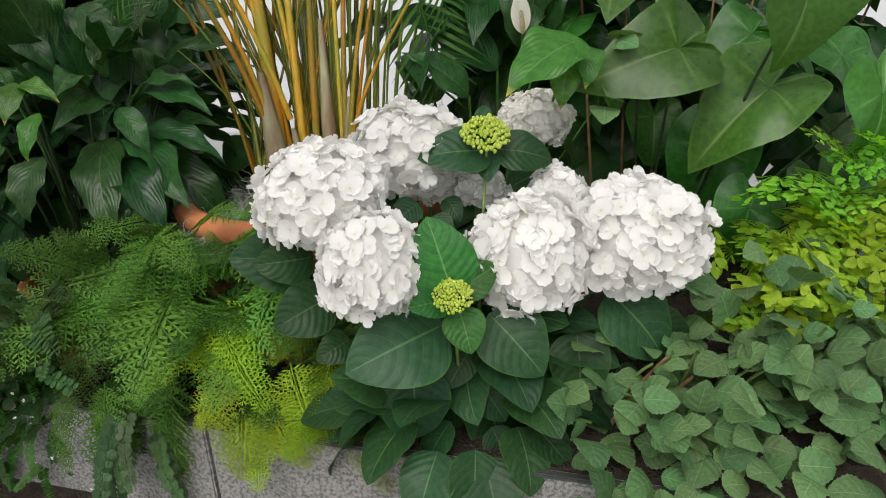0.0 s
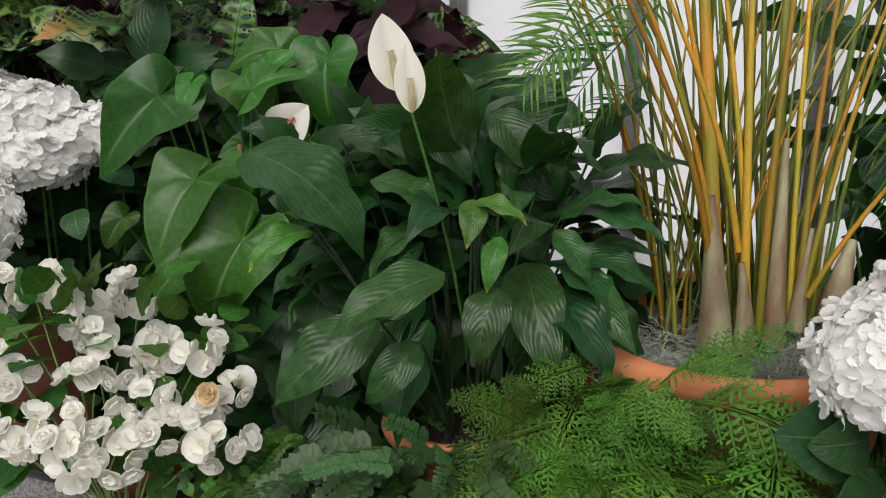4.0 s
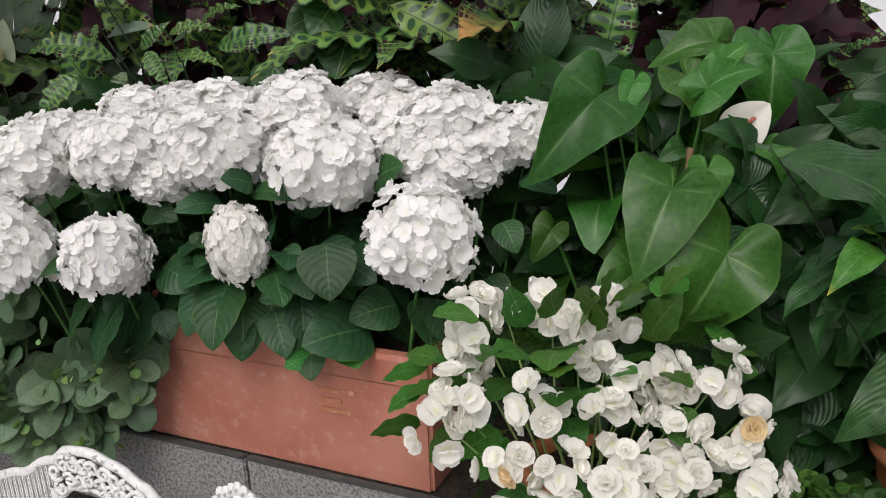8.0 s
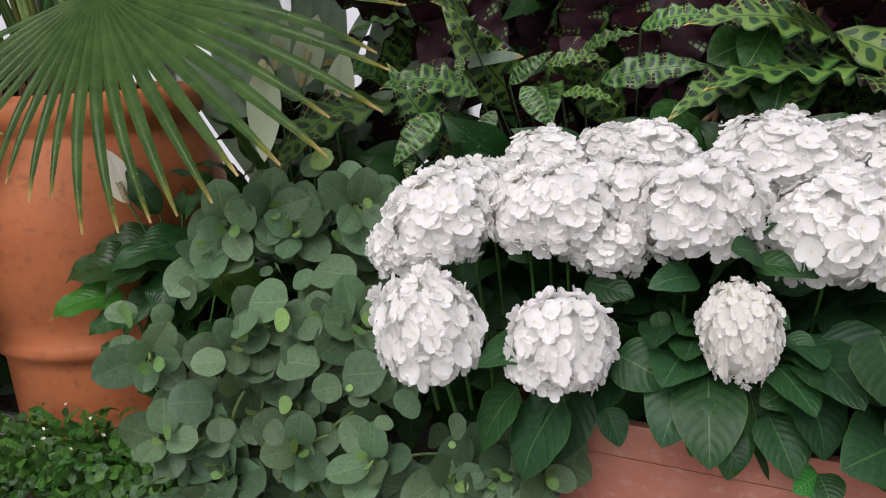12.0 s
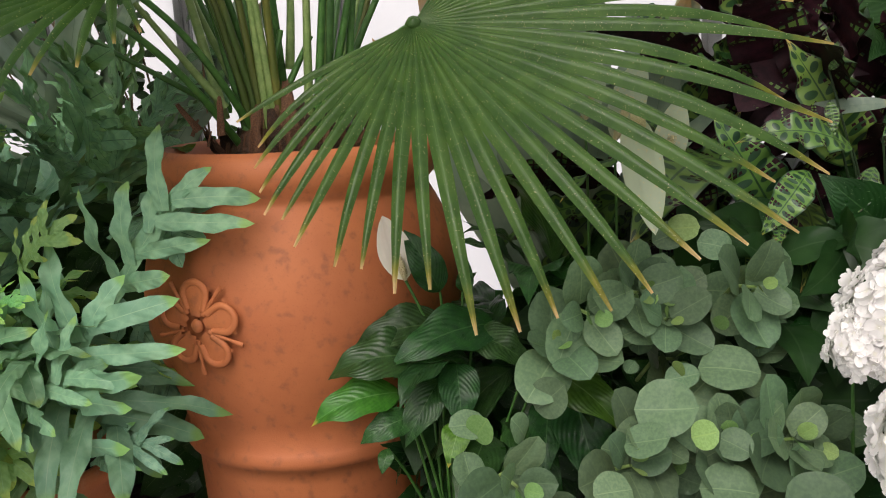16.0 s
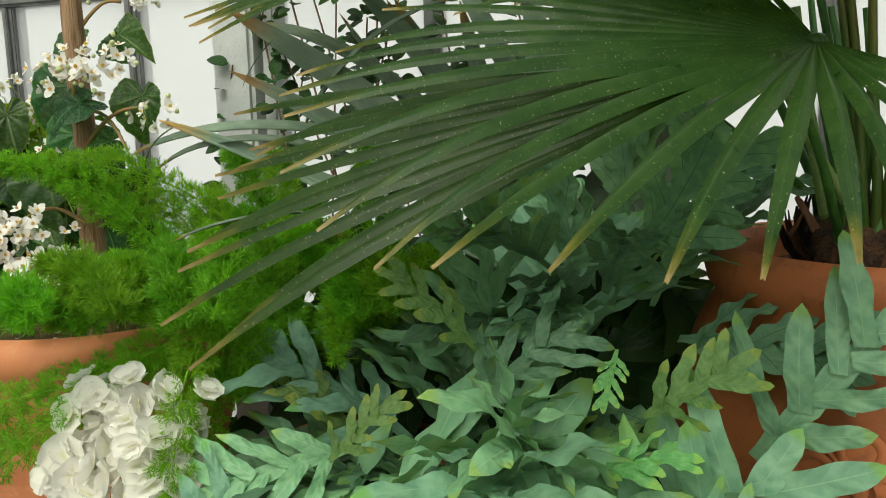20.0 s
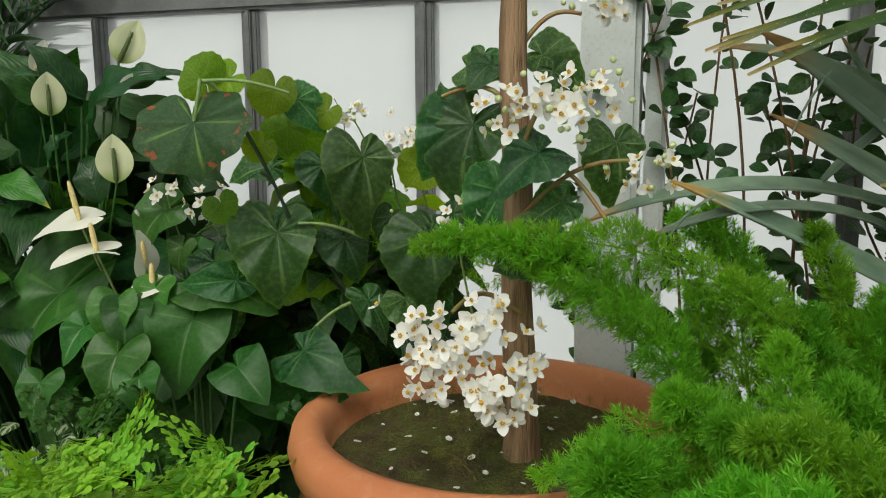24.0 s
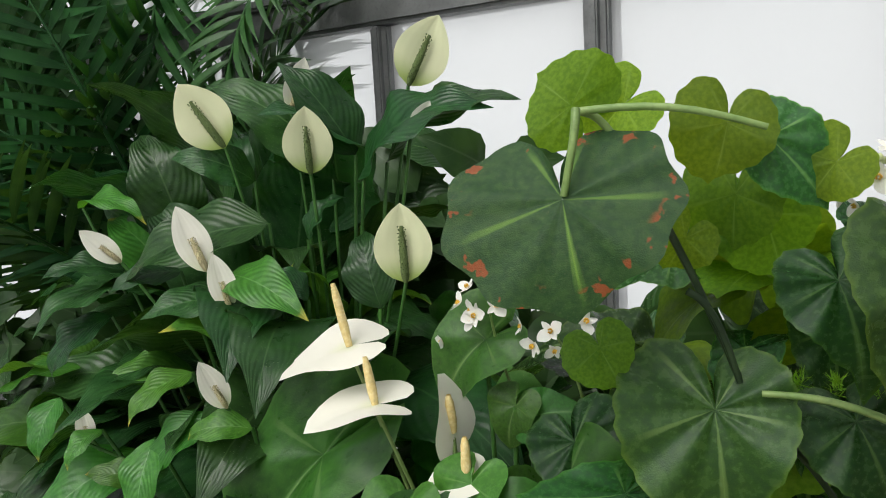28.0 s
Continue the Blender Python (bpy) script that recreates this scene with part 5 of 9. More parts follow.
def plume(pts, needles, r0, length, seed, flat=1.0):
    """A foxtail: a bent stem thick with needles."""
    r = random.Random(seed)
    pts = [Vector(p) for p in pts]
    g = Geo()
    dense = []
    for k in range(25):
        t = k / 24
        a = pts[:]
        while len(a) > 1:
            a = [u.lerp(v, t) for u, v in zip(a, a[1:])]
        dense.append(a[0])
    g.tube(dense, [0.0035 * (1.1 - k / 25) for k in range(25)], 5)
    V, F, U = [], [], []
    tufts = max(6, needles // 16)
    ph = r.uniform(0, 6)
    for k in range(tufts):
        t = r.random() ** 0.9 * 0.995
        i = min(23, int(t * 24))
        p = dense[i].lerp(dense[i + 1], t * 24 - i)
        ax = (dense[i + 1] - dense[i]).normalized()
        d = Vector((r.gauss(0, 1), r.gauss(0, 1), r.gauss(0, 1)))
        d = (d - ax * d.dot(ax)).normalized()
        lump = 0.82 + 0.22 * math.sin(17 * t + ph) + 0.12 * math.sin(41 * t + 2 * ph)
        rr = r0 * lump * (math.sin(math.pi * min(1.0, 0.10 + 0.9 * t)) ** 0.6 if t > 0.55 else 0.98) * r.uniform(0.35, 1.0)
        b = p + d * rr * 0.85
        main = (d * 0.9 + ax * 0.6 + Vector((r.uniform(-0.3, 0.3), r.uniform(-0.3, 0.3), r.uniform(-0.1, 0.4)))).normalized()
        turn = frame_of(main, r.uniform(0, 6.28))
        for q in range(16):
            open_by = (0.25, 0.75, 1.15)[q % 3] + r.uniform(-0.15, 0.15)
            a = q * 2.4
            way = turn @ Vector((math.sin(open_by) * math.cos(a), math.sin(open_by) * math.sin(a), math.cos(open_by)))
            o = b + main * length * (0.45 if q % 2 else -0.15)
            e = o + way * length * r.uniform(0.75, 1.1)
            s = way.cross(Vector((r.uniform(-1, 1), r.uniform(-1, 1), 1))).normalized() * (0.0010 if length < 0.05 else 0.0013)
            c = o.lerp(e, 0.5)
            n = len(V)
            V += [o, c - s, e, c + s]
            F.append((n, n + 1, n + 2, n + 3))
            U += [(0.5, 0.2), (0.3, 0.4), (0.5, 0.6), (0.7, 0.4)]
    n = len(g.v)
    g.v += [tuple(v) for v in V]
    g.f += [tuple(i + n for i in f) for f in F]
    g.uv += U
    g.fm += [0] * len(F)
    return g


def plumes(parent, rows, needles=2600, r0=0.035, length=0.014, seed=1, material=None):
    o = parent.matrix_basis.translation
    for k, (a, b, c) in enumerate(rows):
        g = plume([Vector(a) - o, Vector(b) - o, Vector(c) - o], needles, r0, length, seed + k)
        part("plume", g.mesh("plume", material or PLUME_GREEN), None, parent)


def pinnatifid(seed, lobes=5, bend=0.6, lobe=0.62, w=0.043, wav=0.055, taper=0.25):
    """A hare's-foot frond of length 1: broad wavy fingers that join in a wing along the midrib."""
    r = random.Random(seed)
    g = Geo()
    ph = r.uniform(0, 6)
    g.put(blade(lambda v: 0.30 + 0.70 * math.sin(3.14 * min(1, 0.08 + 0.9 * v)) * (0.85 + 0.15 * math.cos(31 * v + ph)), 0.062, 16, 4, bend, 0.15, 0.02, 3, seed), Matrix.Identity(4))
    pts = []
    y = z = 0.0
    for k in range(13):
        t = k / 12
        pts.append((y, z, bend * t ** 1.4 - 0.25 * bend))
        th = pts[-1][2]
        y += math.cos(th) / 12
        z -= math.sin(th) / 12

    def finger(L, q):
        return blade(lambda v: (0.90 + 0.30 * math.sin(3.0 * v) + 0.07 * math.sin(16 * v + q)) * (1 - v ** 5) ** 0.55, w / max(0.2, L) * r.uniform(0.85, 1.2), 12, 4, 0.45 + r.uniform(-0.45, 0.6), 0.10, wav, 2.2, seed * 7 + q, twist=r.uniform(-0.35, 0.35))
    for k in range(lobes):
        for sgn in (-1, 1):
            t = min(0.9, 0.20 + 0.60 * (k + (0.3 if sgn > 0 else 0.0)) / max(1, lobes - 1) + r.uniform(-0.03, 0.03))
            yy, zz, th = pts[int(t * 12)]
            L = lobe * (math.sin(math.pi * (0.34 + 0.50 * (k / lobes))) ** 0.7) * r.uniform(0.72, 1.15)
            g.put(finger(L, k * 2 + (sgn > 0)), Matrix.Translation((0, yy, zz)) @ Matrix.Rotation(-th, 4, "X") @ Matrix.Rotation(-sgn * (0.88 - taper * t + r.uniform(-0.16, 0.16)), 4, "Z") @ Matrix.Rotation(r.uniform(-0.2, 0.35), 4, "X") @ Matrix.Scale(L, 4))
    yy, zz, th = pts[10]
    g.put(finger(0.36, 33), Matrix.Translation((0, yy - 0.05, zz)) @ Matrix.Rotation(-th, 4, "X") @ Matrix.Scale(0.36, 4))
    return g


PHLEB_M = [pinnatifid(k, 5 - k % 2, 0.5 + 0.25 * k).mesh("frond", PHLEB_LEAF) for k in range(4)]
PHLEB_L = [pinnatifid(10 + k, 4, 0.6 + 0.2 * k, 0.44, 0.046, 0.05).mesh("frond", PHLEB_LIGHT) for k in range(3)]
PHLEB_D = [pinnatifid(20 + k, 5, 0.8, 0.50, 0.055, 0.07).mesh("frond", PHLEB_DARK) for k in range(2)]


def fan_frond(seed, segs=34, sweep=300, droop=0.5, fused=0.42, width=0.046, short=0.25, asym=0.0):
    """A fan palm frond of radius 1: folded fingers from one hub, tip ends drooping. Middle finger along +Y."""
    r = random.Random(seed)
    g = Geo()
    for k in range(segs):
        a = math.radians(-sweep / 2 + sweep * k / (segs - 1))
        L = (1 - short * abs(a / math.pi) ** 1.6) * (1 - asym * max(0.0, a) / 1.57) * r.uniform(0.93, 1.04)
        dr = droop * r.uniform(0.4, 1.7)
        half = math.tan(math.radians(sweep / (segs - 1)) / 2) * 1.02
        rows, uvr = [], []
        y = z = 0.0
        n = 12
        for j in range(n + 1):
            v = j / n
            th = dr * max(0, v - 0.35) ** 1.5 * 1.5 - 0.1
            if j:
                y += L * math.cos(th) / n
                z -= L * math.sin(th) / n
            w = half * v * L if v < fused else (half * fused * L) * (1 - ((v - fused) / (1 - fused)) ** 2.4) + 0.003
            w = min(w, width)
            h = 0.62 * w
            rows.append([(-w, y, z - h), (-w * 0.5, y, z - h * 0.45), (0, y, z + 0.002), (w * 0.5, y, z - h * 0.45), (w, y, z - h)])
            uvr.append([(q / 4, v * (0.97 + 0.03 * r.random())) for q in range(5)])
        t = Geo().grid(rows, uvr)
        g.put(t, Matrix.Rotation(-a, 4, "Z") @ Matrix.Rotation(r.uniform(-0.04, 0.04), 4, "Y"))
    g.put(sphere_geo(0.022, 4, 8, 1, 1, 0.6), Matrix.Identity(4))
    return g


def feather_frond(seed, n=26, width=0.28, bend=1.0, lw=0.05, sides=(-1, 1), up=0.25):
    """A feather palm frond of length 1."""
    r = random.Random(seed)
    g = Geo()
    lf = blade(lance, lw, 5, 2, 0.6, 0.3, 0, 1, seed)
    pts = []
    y = z = 0.0
    for k in range(17):
        t = k / 16
        pts.append((y, z, bend * t ** 1.3 - 0.3 * bend))
        y += math.cos(pts[-1][2]) / 16
        z -= math.sin(pts[-1][2]) / 16
    g.tube([(0, a, b) for a, b, _ in pts], [0.010 * (1.1 - k / 17) for k in range(17)], 5)
    for k in range(n):
        t = 0.06 + 0.92 * k / n
        yy, zz, th = pts[min(16, int(t * 16))]
        L = width * math.sin(math.pi * (0.15 + 0.75 * t)) * r.uniform(0.9, 1.1)
        for s in sides:
            g.put(lf, Matrix.Translation((0, yy + r.uniform(-0.01, 0.01), zz)) @ Matrix.Rotation(-th, 4, "X") @ Matrix.Rotation(-s * (1.1 - 0.4 * t), 4, "Z") @ Matrix.Rotation(up + r.uniform(-0.15, 0.15), 4, "X") @ Matrix.Scale(L, 4))
    return g


def backing(label, boxes, meshes_geo, materials, seed, size=0.17, deep=0.06):
    """Dense dark leafage behind the planting, as one mesh."""
    r = random.Random(seed)
    g = Geo()
    for (x0, x1, y0, y1, z0, z1, n) in boxes:
        for k in range(n):
            s = r.random()
            p = Vector((x0 + (x1 - x0) * s, y0 + (y1 - y0) * s + r.uniform(-deep, deep), r.uniform(z0, z1)))
            d = Vector((r.uniform(-1, 1), r.uniform(-0.9, 0.1), r.uniform(-0.7, 0.6))).normalized()
            q = r.randrange(len(meshes_geo))
            g.put(meshes_geo[q], aim(p, p + d * size * r.uniform(0.7, 1.3), (r.uniform(-0.4, 0.4), -0.8, r.uniform(0.1, 0.8)), r.uniform(-20, 20), 1.2), r.randrange(len(materials)))
    ob = part("dense_foliage", g.mesh("dense_foliage", *materials), None, None)
    tagged(ob, label, "foliage", kind="stuff")


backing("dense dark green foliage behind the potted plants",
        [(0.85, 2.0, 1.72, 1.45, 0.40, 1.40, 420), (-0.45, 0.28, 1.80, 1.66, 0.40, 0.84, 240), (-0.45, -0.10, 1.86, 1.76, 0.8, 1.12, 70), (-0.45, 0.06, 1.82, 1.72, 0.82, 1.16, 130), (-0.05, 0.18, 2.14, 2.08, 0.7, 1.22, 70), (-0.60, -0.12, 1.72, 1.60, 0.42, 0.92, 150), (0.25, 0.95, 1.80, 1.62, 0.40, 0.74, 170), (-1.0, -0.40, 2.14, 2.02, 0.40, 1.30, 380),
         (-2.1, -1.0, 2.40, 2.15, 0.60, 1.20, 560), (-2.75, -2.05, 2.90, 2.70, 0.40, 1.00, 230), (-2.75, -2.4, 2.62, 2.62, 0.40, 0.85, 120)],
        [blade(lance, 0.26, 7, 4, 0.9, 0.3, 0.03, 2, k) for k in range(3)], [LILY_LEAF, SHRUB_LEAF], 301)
backing("dark maroon undersides of tall leaves before the glazing",
        [(-1.95, -1.0, 2.78, 2.62, 1.08, 1.66, 130), (-1.0, -0.1, 2.56, 2.36, 1.02, 1.54, 130), (-0.52, -0.06, 2.26, 2.16, 0.85, 1.46, 80)],
        [blade(lance, 0.15, 10, 4, 0.5, 0.35, 0.05, 4, k) for k in range(3)], [PURPLE_BACK, PURPLE_BACK, LILY_LEAF], 304, 0.26)
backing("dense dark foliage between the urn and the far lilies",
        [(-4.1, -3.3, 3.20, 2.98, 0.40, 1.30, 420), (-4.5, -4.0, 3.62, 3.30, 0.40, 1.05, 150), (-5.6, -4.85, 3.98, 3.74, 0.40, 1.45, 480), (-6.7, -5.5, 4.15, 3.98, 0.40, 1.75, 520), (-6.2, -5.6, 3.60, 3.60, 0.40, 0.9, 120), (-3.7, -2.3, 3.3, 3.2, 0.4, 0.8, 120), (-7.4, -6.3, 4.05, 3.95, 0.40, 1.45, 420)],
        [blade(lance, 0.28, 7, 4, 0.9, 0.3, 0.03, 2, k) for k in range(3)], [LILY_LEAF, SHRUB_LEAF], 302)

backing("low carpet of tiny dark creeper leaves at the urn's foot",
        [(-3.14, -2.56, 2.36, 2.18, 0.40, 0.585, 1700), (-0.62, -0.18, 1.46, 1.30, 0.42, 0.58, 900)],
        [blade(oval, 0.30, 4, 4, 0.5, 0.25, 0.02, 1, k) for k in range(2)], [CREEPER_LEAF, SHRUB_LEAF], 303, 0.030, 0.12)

# ---------------------------------------------------------------- the planting, from east to west
# white hydrangea bush by the ledge
bush = thing("hydrangea_bush", "white mophead hydrangea bush with broad dark green leaves", "hydrangea", (0.80, 1.02, 0.30))
HEAD_ROWS = [(0.516, 0.980, 0.922, 0.121, 0.103), (0.585, 0.840, 0.832, 0.095, 0.107), (0.696, 1.150, 0.938, 0.121, 0.096),
    (0.874, 0.880, 0.797, 0.115, 0.111), (1.094, 0.920, 0.797, 0.137, 0.120), (0.840, 1.140, 0.851, 0.059, 0.045),
    (0.974, 1.040, 0.852, 0.056, 0.058), (0.737, 1.160, 0.868, 0.065, 0.047)]
heads(bush, HEAD_ROWS)
heads(bush, [(0.988, 1.260, 0.949, 0.090, 0.072)], HEADS_CREAM, "creamy young flower head")
LEAF_ROWS = [(0.706, 0.840, 0.702, 0.522, 0.760, 0.677, 1.1), (0.646, 0.860, 0.610, 0.639, 0.820, 0.456, 1.15),
    (0.789, 0.840, 0.713, 0.874, 0.760, 0.618, 1.2), (0.967, 0.880, 0.632, 0.960, 0.820, 0.497, 1.1),
    (1.041, 0.920, 0.688, 1.149, 0.840, 0.563, 1.1), (0.772, 0.860, 0.554, 0.814, 0.820, 0.487, 1.1),
    (0.899, 0.880, 0.496, 0.916, 0.840, 0.391, 1), (1.010, 0.900, 0.479, 1.005, 0.840, 0.348, 1.1),
    (0.601, 0.860, 0.580, 0.504, 0.800, 0.650, 1), (0.495, 0.950, 0.691, 0.430, 0.900, 0.697, 1),
    (0.538, 0.920, 0.653, 0.472, 0.880, 0.637, 1.1), (0.791, 0.860, 0.454, 0.819, 0.820, 0.375, 1),
    (0.767, 0.860, 0.411, 0.806, 0.800, 0.347, 1)]
leaves(bush, "leaf", HYD_M, LEAF_ROWS, (0, -0.75, 0.6), 0.2)
LEAF_ROWS3 = [(0.484, 1.000, 0.792, 0.338, 0.950, 0.828, 1.1), (0.510, 0.950, 0.731, 0.402, 0.900, 0.702, 1.2),
    (0.473, 1.000, 0.763, 0.446, 0.960, 0.709, 1.1)]
leaves(bush, "leaf", HYD_M, LEAF_ROWS3, (0, -0.75, 0.6), 0.2)
LEAF_ROWS2 = [(0.695, 1.020, 0.872, 0.634, 0.980, 0.848, 1), (0.723, 1.000, 0.853, 0.747, 0.960, 0.814, 1),
    (0.669, 1.200, 0.850, 0.588, 1.160, 0.784, 1.2), (0.893, 0.860, 0.390, 0.946, 0.800, 0.395, 1),
    (0.845, 1.040, 0.954, 0.699, 1.020, 0.970, 0.9), (0.848, 1.040, 0.958, 0.972, 1.020, 0.936, 0.9),
    (0.841, 1.040, 0.953, 0.826, 1.000, 0.908, 1.1), (0.829, 1.060, 1.002, 0.848, 1.080, 1.039, 1),
    (0.487, 0.980, 0.802, 0.380, 0.930, 0.818, 1), (0.897, 1.100, 0.858, 0.986, 1.080, 0.903, 1.1),
    (0.759, 1.080, 0.856, 0.779, 1.040, 0.818, 1), (0.597, 0.900, 0.606, 0.547, 0.860, 0.564, 1),
    (0.757, 0.880, 0.619, 0.704, 0.840, 0.565, 1), (0.963, 0.900, 0.500, 0.855, 0.840, 0.529, 1),
    (1.120, 0.950, 0.606, 1.222, 0.900, 0.553, 1)]
leaves(bush, "leaf", HYD_M, LEAF_ROWS2, (0, -0.75, 0.6), 0.25)
YOUNG_ROWS = [(0.717, 0.790, 0.786, 0.687, 0.830, 0.917, 1.15), (0.723, 0.790, 0.791, 0.801, 0.800, 0.827, 1.1),
    (0.711, 0.790, 0.776, 0.639, 0.760, 0.785, 1), (0.727, 0.790, 0.758, 0.738, 0.740, 0.693, 1.25)]
leaves(bush, "young_leaf", HYD_Y, YOUNG_ROWS, (0, -0.8, 0.55), 0.15)
bud_cluster(bush, (0.714, 0.765, 0.794), 0.034, BUD_GREEN, "lime green bud cluster")
bud_cluster(bush, (0.833, 1.030, 0.992), 0.046, BUD_GREEN, "lime green opening bud cluster")
fill(bush, "leaf", HYD_M, (0.78, 1.0, 0.55), (0.26, 0.14, 0.15), 46, 0.15, 0.3, 0.6, 11, 0.3)
fill(bush, "leaf", HYD_M, (0.80, 0.88, 0.48), (0.30, 0.10, 0.12), 40, 0.14, 0.3, 0.6, 13, 0.3)
stems(bush, "stem", [(0.80, 1.02, 0.35, h[0], h[1] + 0.03, h[2] - 0.06) for h in HEAD_ROWS], STEM, 0.005, 0.03)
stems(bush, "stem", [(0.78, 0.98, 0.40, 0.835, 1.03, 0.985), (0.75, 0.95, 0.40, 0.712, 0.765, 0.79)], STEM_LIGHT, 0.004, 0.02)

# heart-leaved anthurium beside it
hearts = thing("anthurium", "anthurium with large glossy heart-shaped green leaves", "anthurium", (1.28, 1.30, 0.30))
HEART_ROWS = [(1.262, 1.150, 1.101, 1.055, 1.100, 1.075, 0.85), (1.456, 1.120, 1.009, 1.260, 1.080, 0.891, 0.85),
    (1.436, 1.120, 0.745, 1.399, 1.080, 0.604, 0.9), (1.607, 1.150, 0.760, 1.613, 1.120, 0.601, 1),
    (1.408, 1.250, 0.851, 1.333, 1.200, 0.676, 0.95), (1.665, 1.200, 1.043, 1.731, 1.120, 0.943, 1.1),
    (1.504, 1.300, 1.090, 1.363, 1.250, 1.035, 1), (1.239, 1.300, 1.073, 1.302, 1.280, 0.971, 1),
    (1.716, 1.250, 0.834, 1.785, 1.200, 0.731, 1)]
leaves(hearts, "leaf", ANTH_H, HEART_ROWS, (0, -0.7, 0.7), 0.12, 1.0)
HEART_LIGHT = [(1.443, 1.000, 1.237, 1.418, 0.960, 1.068, 1.15), (1.626, 1.000, 1.007, 1.643, 0.970, 0.831, 1),
    (1.734, 1.100, 0.783, 1.729, 1.060, 0.664, 1)]
leaves(hearts, "leaf", ANTH_B, HEART_LIGHT, (0, -0.6, 0.8), 0.12, 1.0)
stalks(hearts, HEART_ROWS + HEART_LIGHT, (1.28, 1.42, 0.30), STEM_DARK, 0.004)
fill(hearts, "leaf", ANTH_H, (1.45, 1.48, 1.10), (0.45, 0.22, 0.40), 26, 0.13, 0.3, 0.5, 5, 0.5, width=1.0)
stems(hearts, "twig", [(1.2 + 0.07 * k, 1.42 + 0.03 * (k % 3), 0.32, 1.15 + 0.11 * k, 1.44, 1.2) for k in range(8)], STEM_BROWN, 0.005, 0.0, 0.05)

# leaves of a peace lily behind the palm
lily_back = thing("peace_lily", "tall green peace lily behind the hydrangea", "peace lily", (0.95, 1.62, 0.30))
LB = [(0.949, 1.440, 1.028, 0.717, 1.500, 1.223, 1), (0.872, 1.400, 0.983, 0.731, 1.360, 1.116, 1),
    (1.020, 1.450, 1.067, 0.970, 1.450, 1.259, 1), (1.061, 1.450, 1.103, 1.112, 1.400, 1.277, 1),
    (0.717, 1.500, 1.057, 0.820, 1.420, 0.944, 0.7)]
leaves(lily_back, "leaf", LILY_M, LB, (0, -0.7, 0.7), 0.2, 1.2)
LBB = [(1.049, 1.120, 1.138, 0.865, 1.000, 1.092, 1.2), (1.020, 1.120, 1.102, 0.986, 1.060, 1.018, 1.2),
    (1.055, 1.140, 1.124, 1.041, 1.040, 1.068, 1.3)]
leaves(lily_back, "leaf", LILY_B, LBB, (0, -0.55, 0.8), 0.15, 1.3)
stalks(lily_back, LB + LBB, (0.95, 1.62, 0.30), STEM, 0.004)
fill(lily_back, "leaf", LILY_M, (1.05, 1.70, 1.15), (0.36, 0.14, 0.40), 50, 0.30, 0.2, 0.3, 15, 0.4, width=1.25)
for k, (a, b) in enumerate(zip([(1.001, 1.400, 1.114), (1.331, 1.420, 1.151)], [(0.985, 1.380, 1.215), (1.339, 1.400, 1.227)])):
    spathe_flower(lily_back, a, b, 0.22, SPATHE, SPADIX, (0, -0.9, 0.2), (0.95, 1.6, 0.5))

# felted plectranthus at the ledge
felt = thing("plectranthus", "felted grey-green plectranthus with scalloped leaves", "plectranthus", (1.12, 0.98, 0.30))
mass(felt, "leaf", PLEC_M, (0.90, 0.62, 0.24), (1.66, 0.90, 0.62), 210, 0.064, 31, (0, -0.5, 0.1), 1.0, 0.6)
mass(felt, "leaf", PLEC_M, (1.00, 0.64, 0.42), (1.72, 0.98, 0.58), 130, 0.070, 35, (0, -0.5, 0.2), 1.0, 0.6)
mass(felt, "leaf", PLEC_M, (0.92, 0.50, 0.30), (1.60, 0.68, 0.50), 110, 0.066, 34, (0, -0.5, 0.0), 1.0, 0.6)
mass(felt, "leaf", PLEC_M, (1.14, 0.80, 0.56), (1.62, 1.00, 0.74), 46, 0.065, 32, (0, -0.5, 0.2), 1.0, 0.6)
mass(felt, "leaf", PLEC_M, (1.10, 1.14, 0.98), (1.22, 1.22, 1.14), 8, 0.07, 33, (0, -0.7, 0.1), 0.8, 0.4)
FELT_BIG = [(1.480, 0.820, 0.456, 1.421, 0.760, 0.345, 1.2), (1.512, 0.800, 0.444, 1.551, 0.740, 0.418, 1.2),
    (1.518, 0.820, 0.450, 1.431, 0.800, 0.541, 1.1), (1.515, 0.840, 0.479, 1.584, 0.820, 0.559, 1.2),
    (1.233, 0.820, 0.388, 1.190, 0.800, 0.501, 1.2), (1.317, 0.820, 0.388, 1.317, 0.760, 0.308, 1.2),
    (1.120, 0.840, 0.420, 1.134, 0.780, 0.353, 1.1), (1.073, 0.800, 0.321, 1.107, 0.740, 0.319, 1.2),
    (0.876, 0.800, 0.356, 0.865, 0.760, 0.323, 1.1), (1.302, 0.920, 0.583, 1.277, 0.920, 0.663, 1.1),
    (1.306, 0.920, 0.543, 1.337, 0.900, 0.556, 1), (1.425, 0.860, 0.398, 1.462, 0.800, 0.405, 1)]
leaves(felt, "leaf", PLEC_M, FELT_BIG, (0, -0.75, 0.65), 0.2, 1.05)
stems(felt, "stem", [(1.02 + 0.05 * k, 0.92, 0.32, 0.95 + 0.065 * k, 0.74 + 0.02 * (k % 3), 0.52 + 0.04 * (k % 4)) for k in range(9)], STEM_LIGHT, 0.0045, 0.03, 0.05)
stems(felt, "woody_stem", [(1.0, 0.86, 0.36, 1.12, 0.80, 0.60), (1.06, 0.86, 0.34, 1.16, 0.78, 0.56)], STEM_BROWN, 0.006, 0.02)

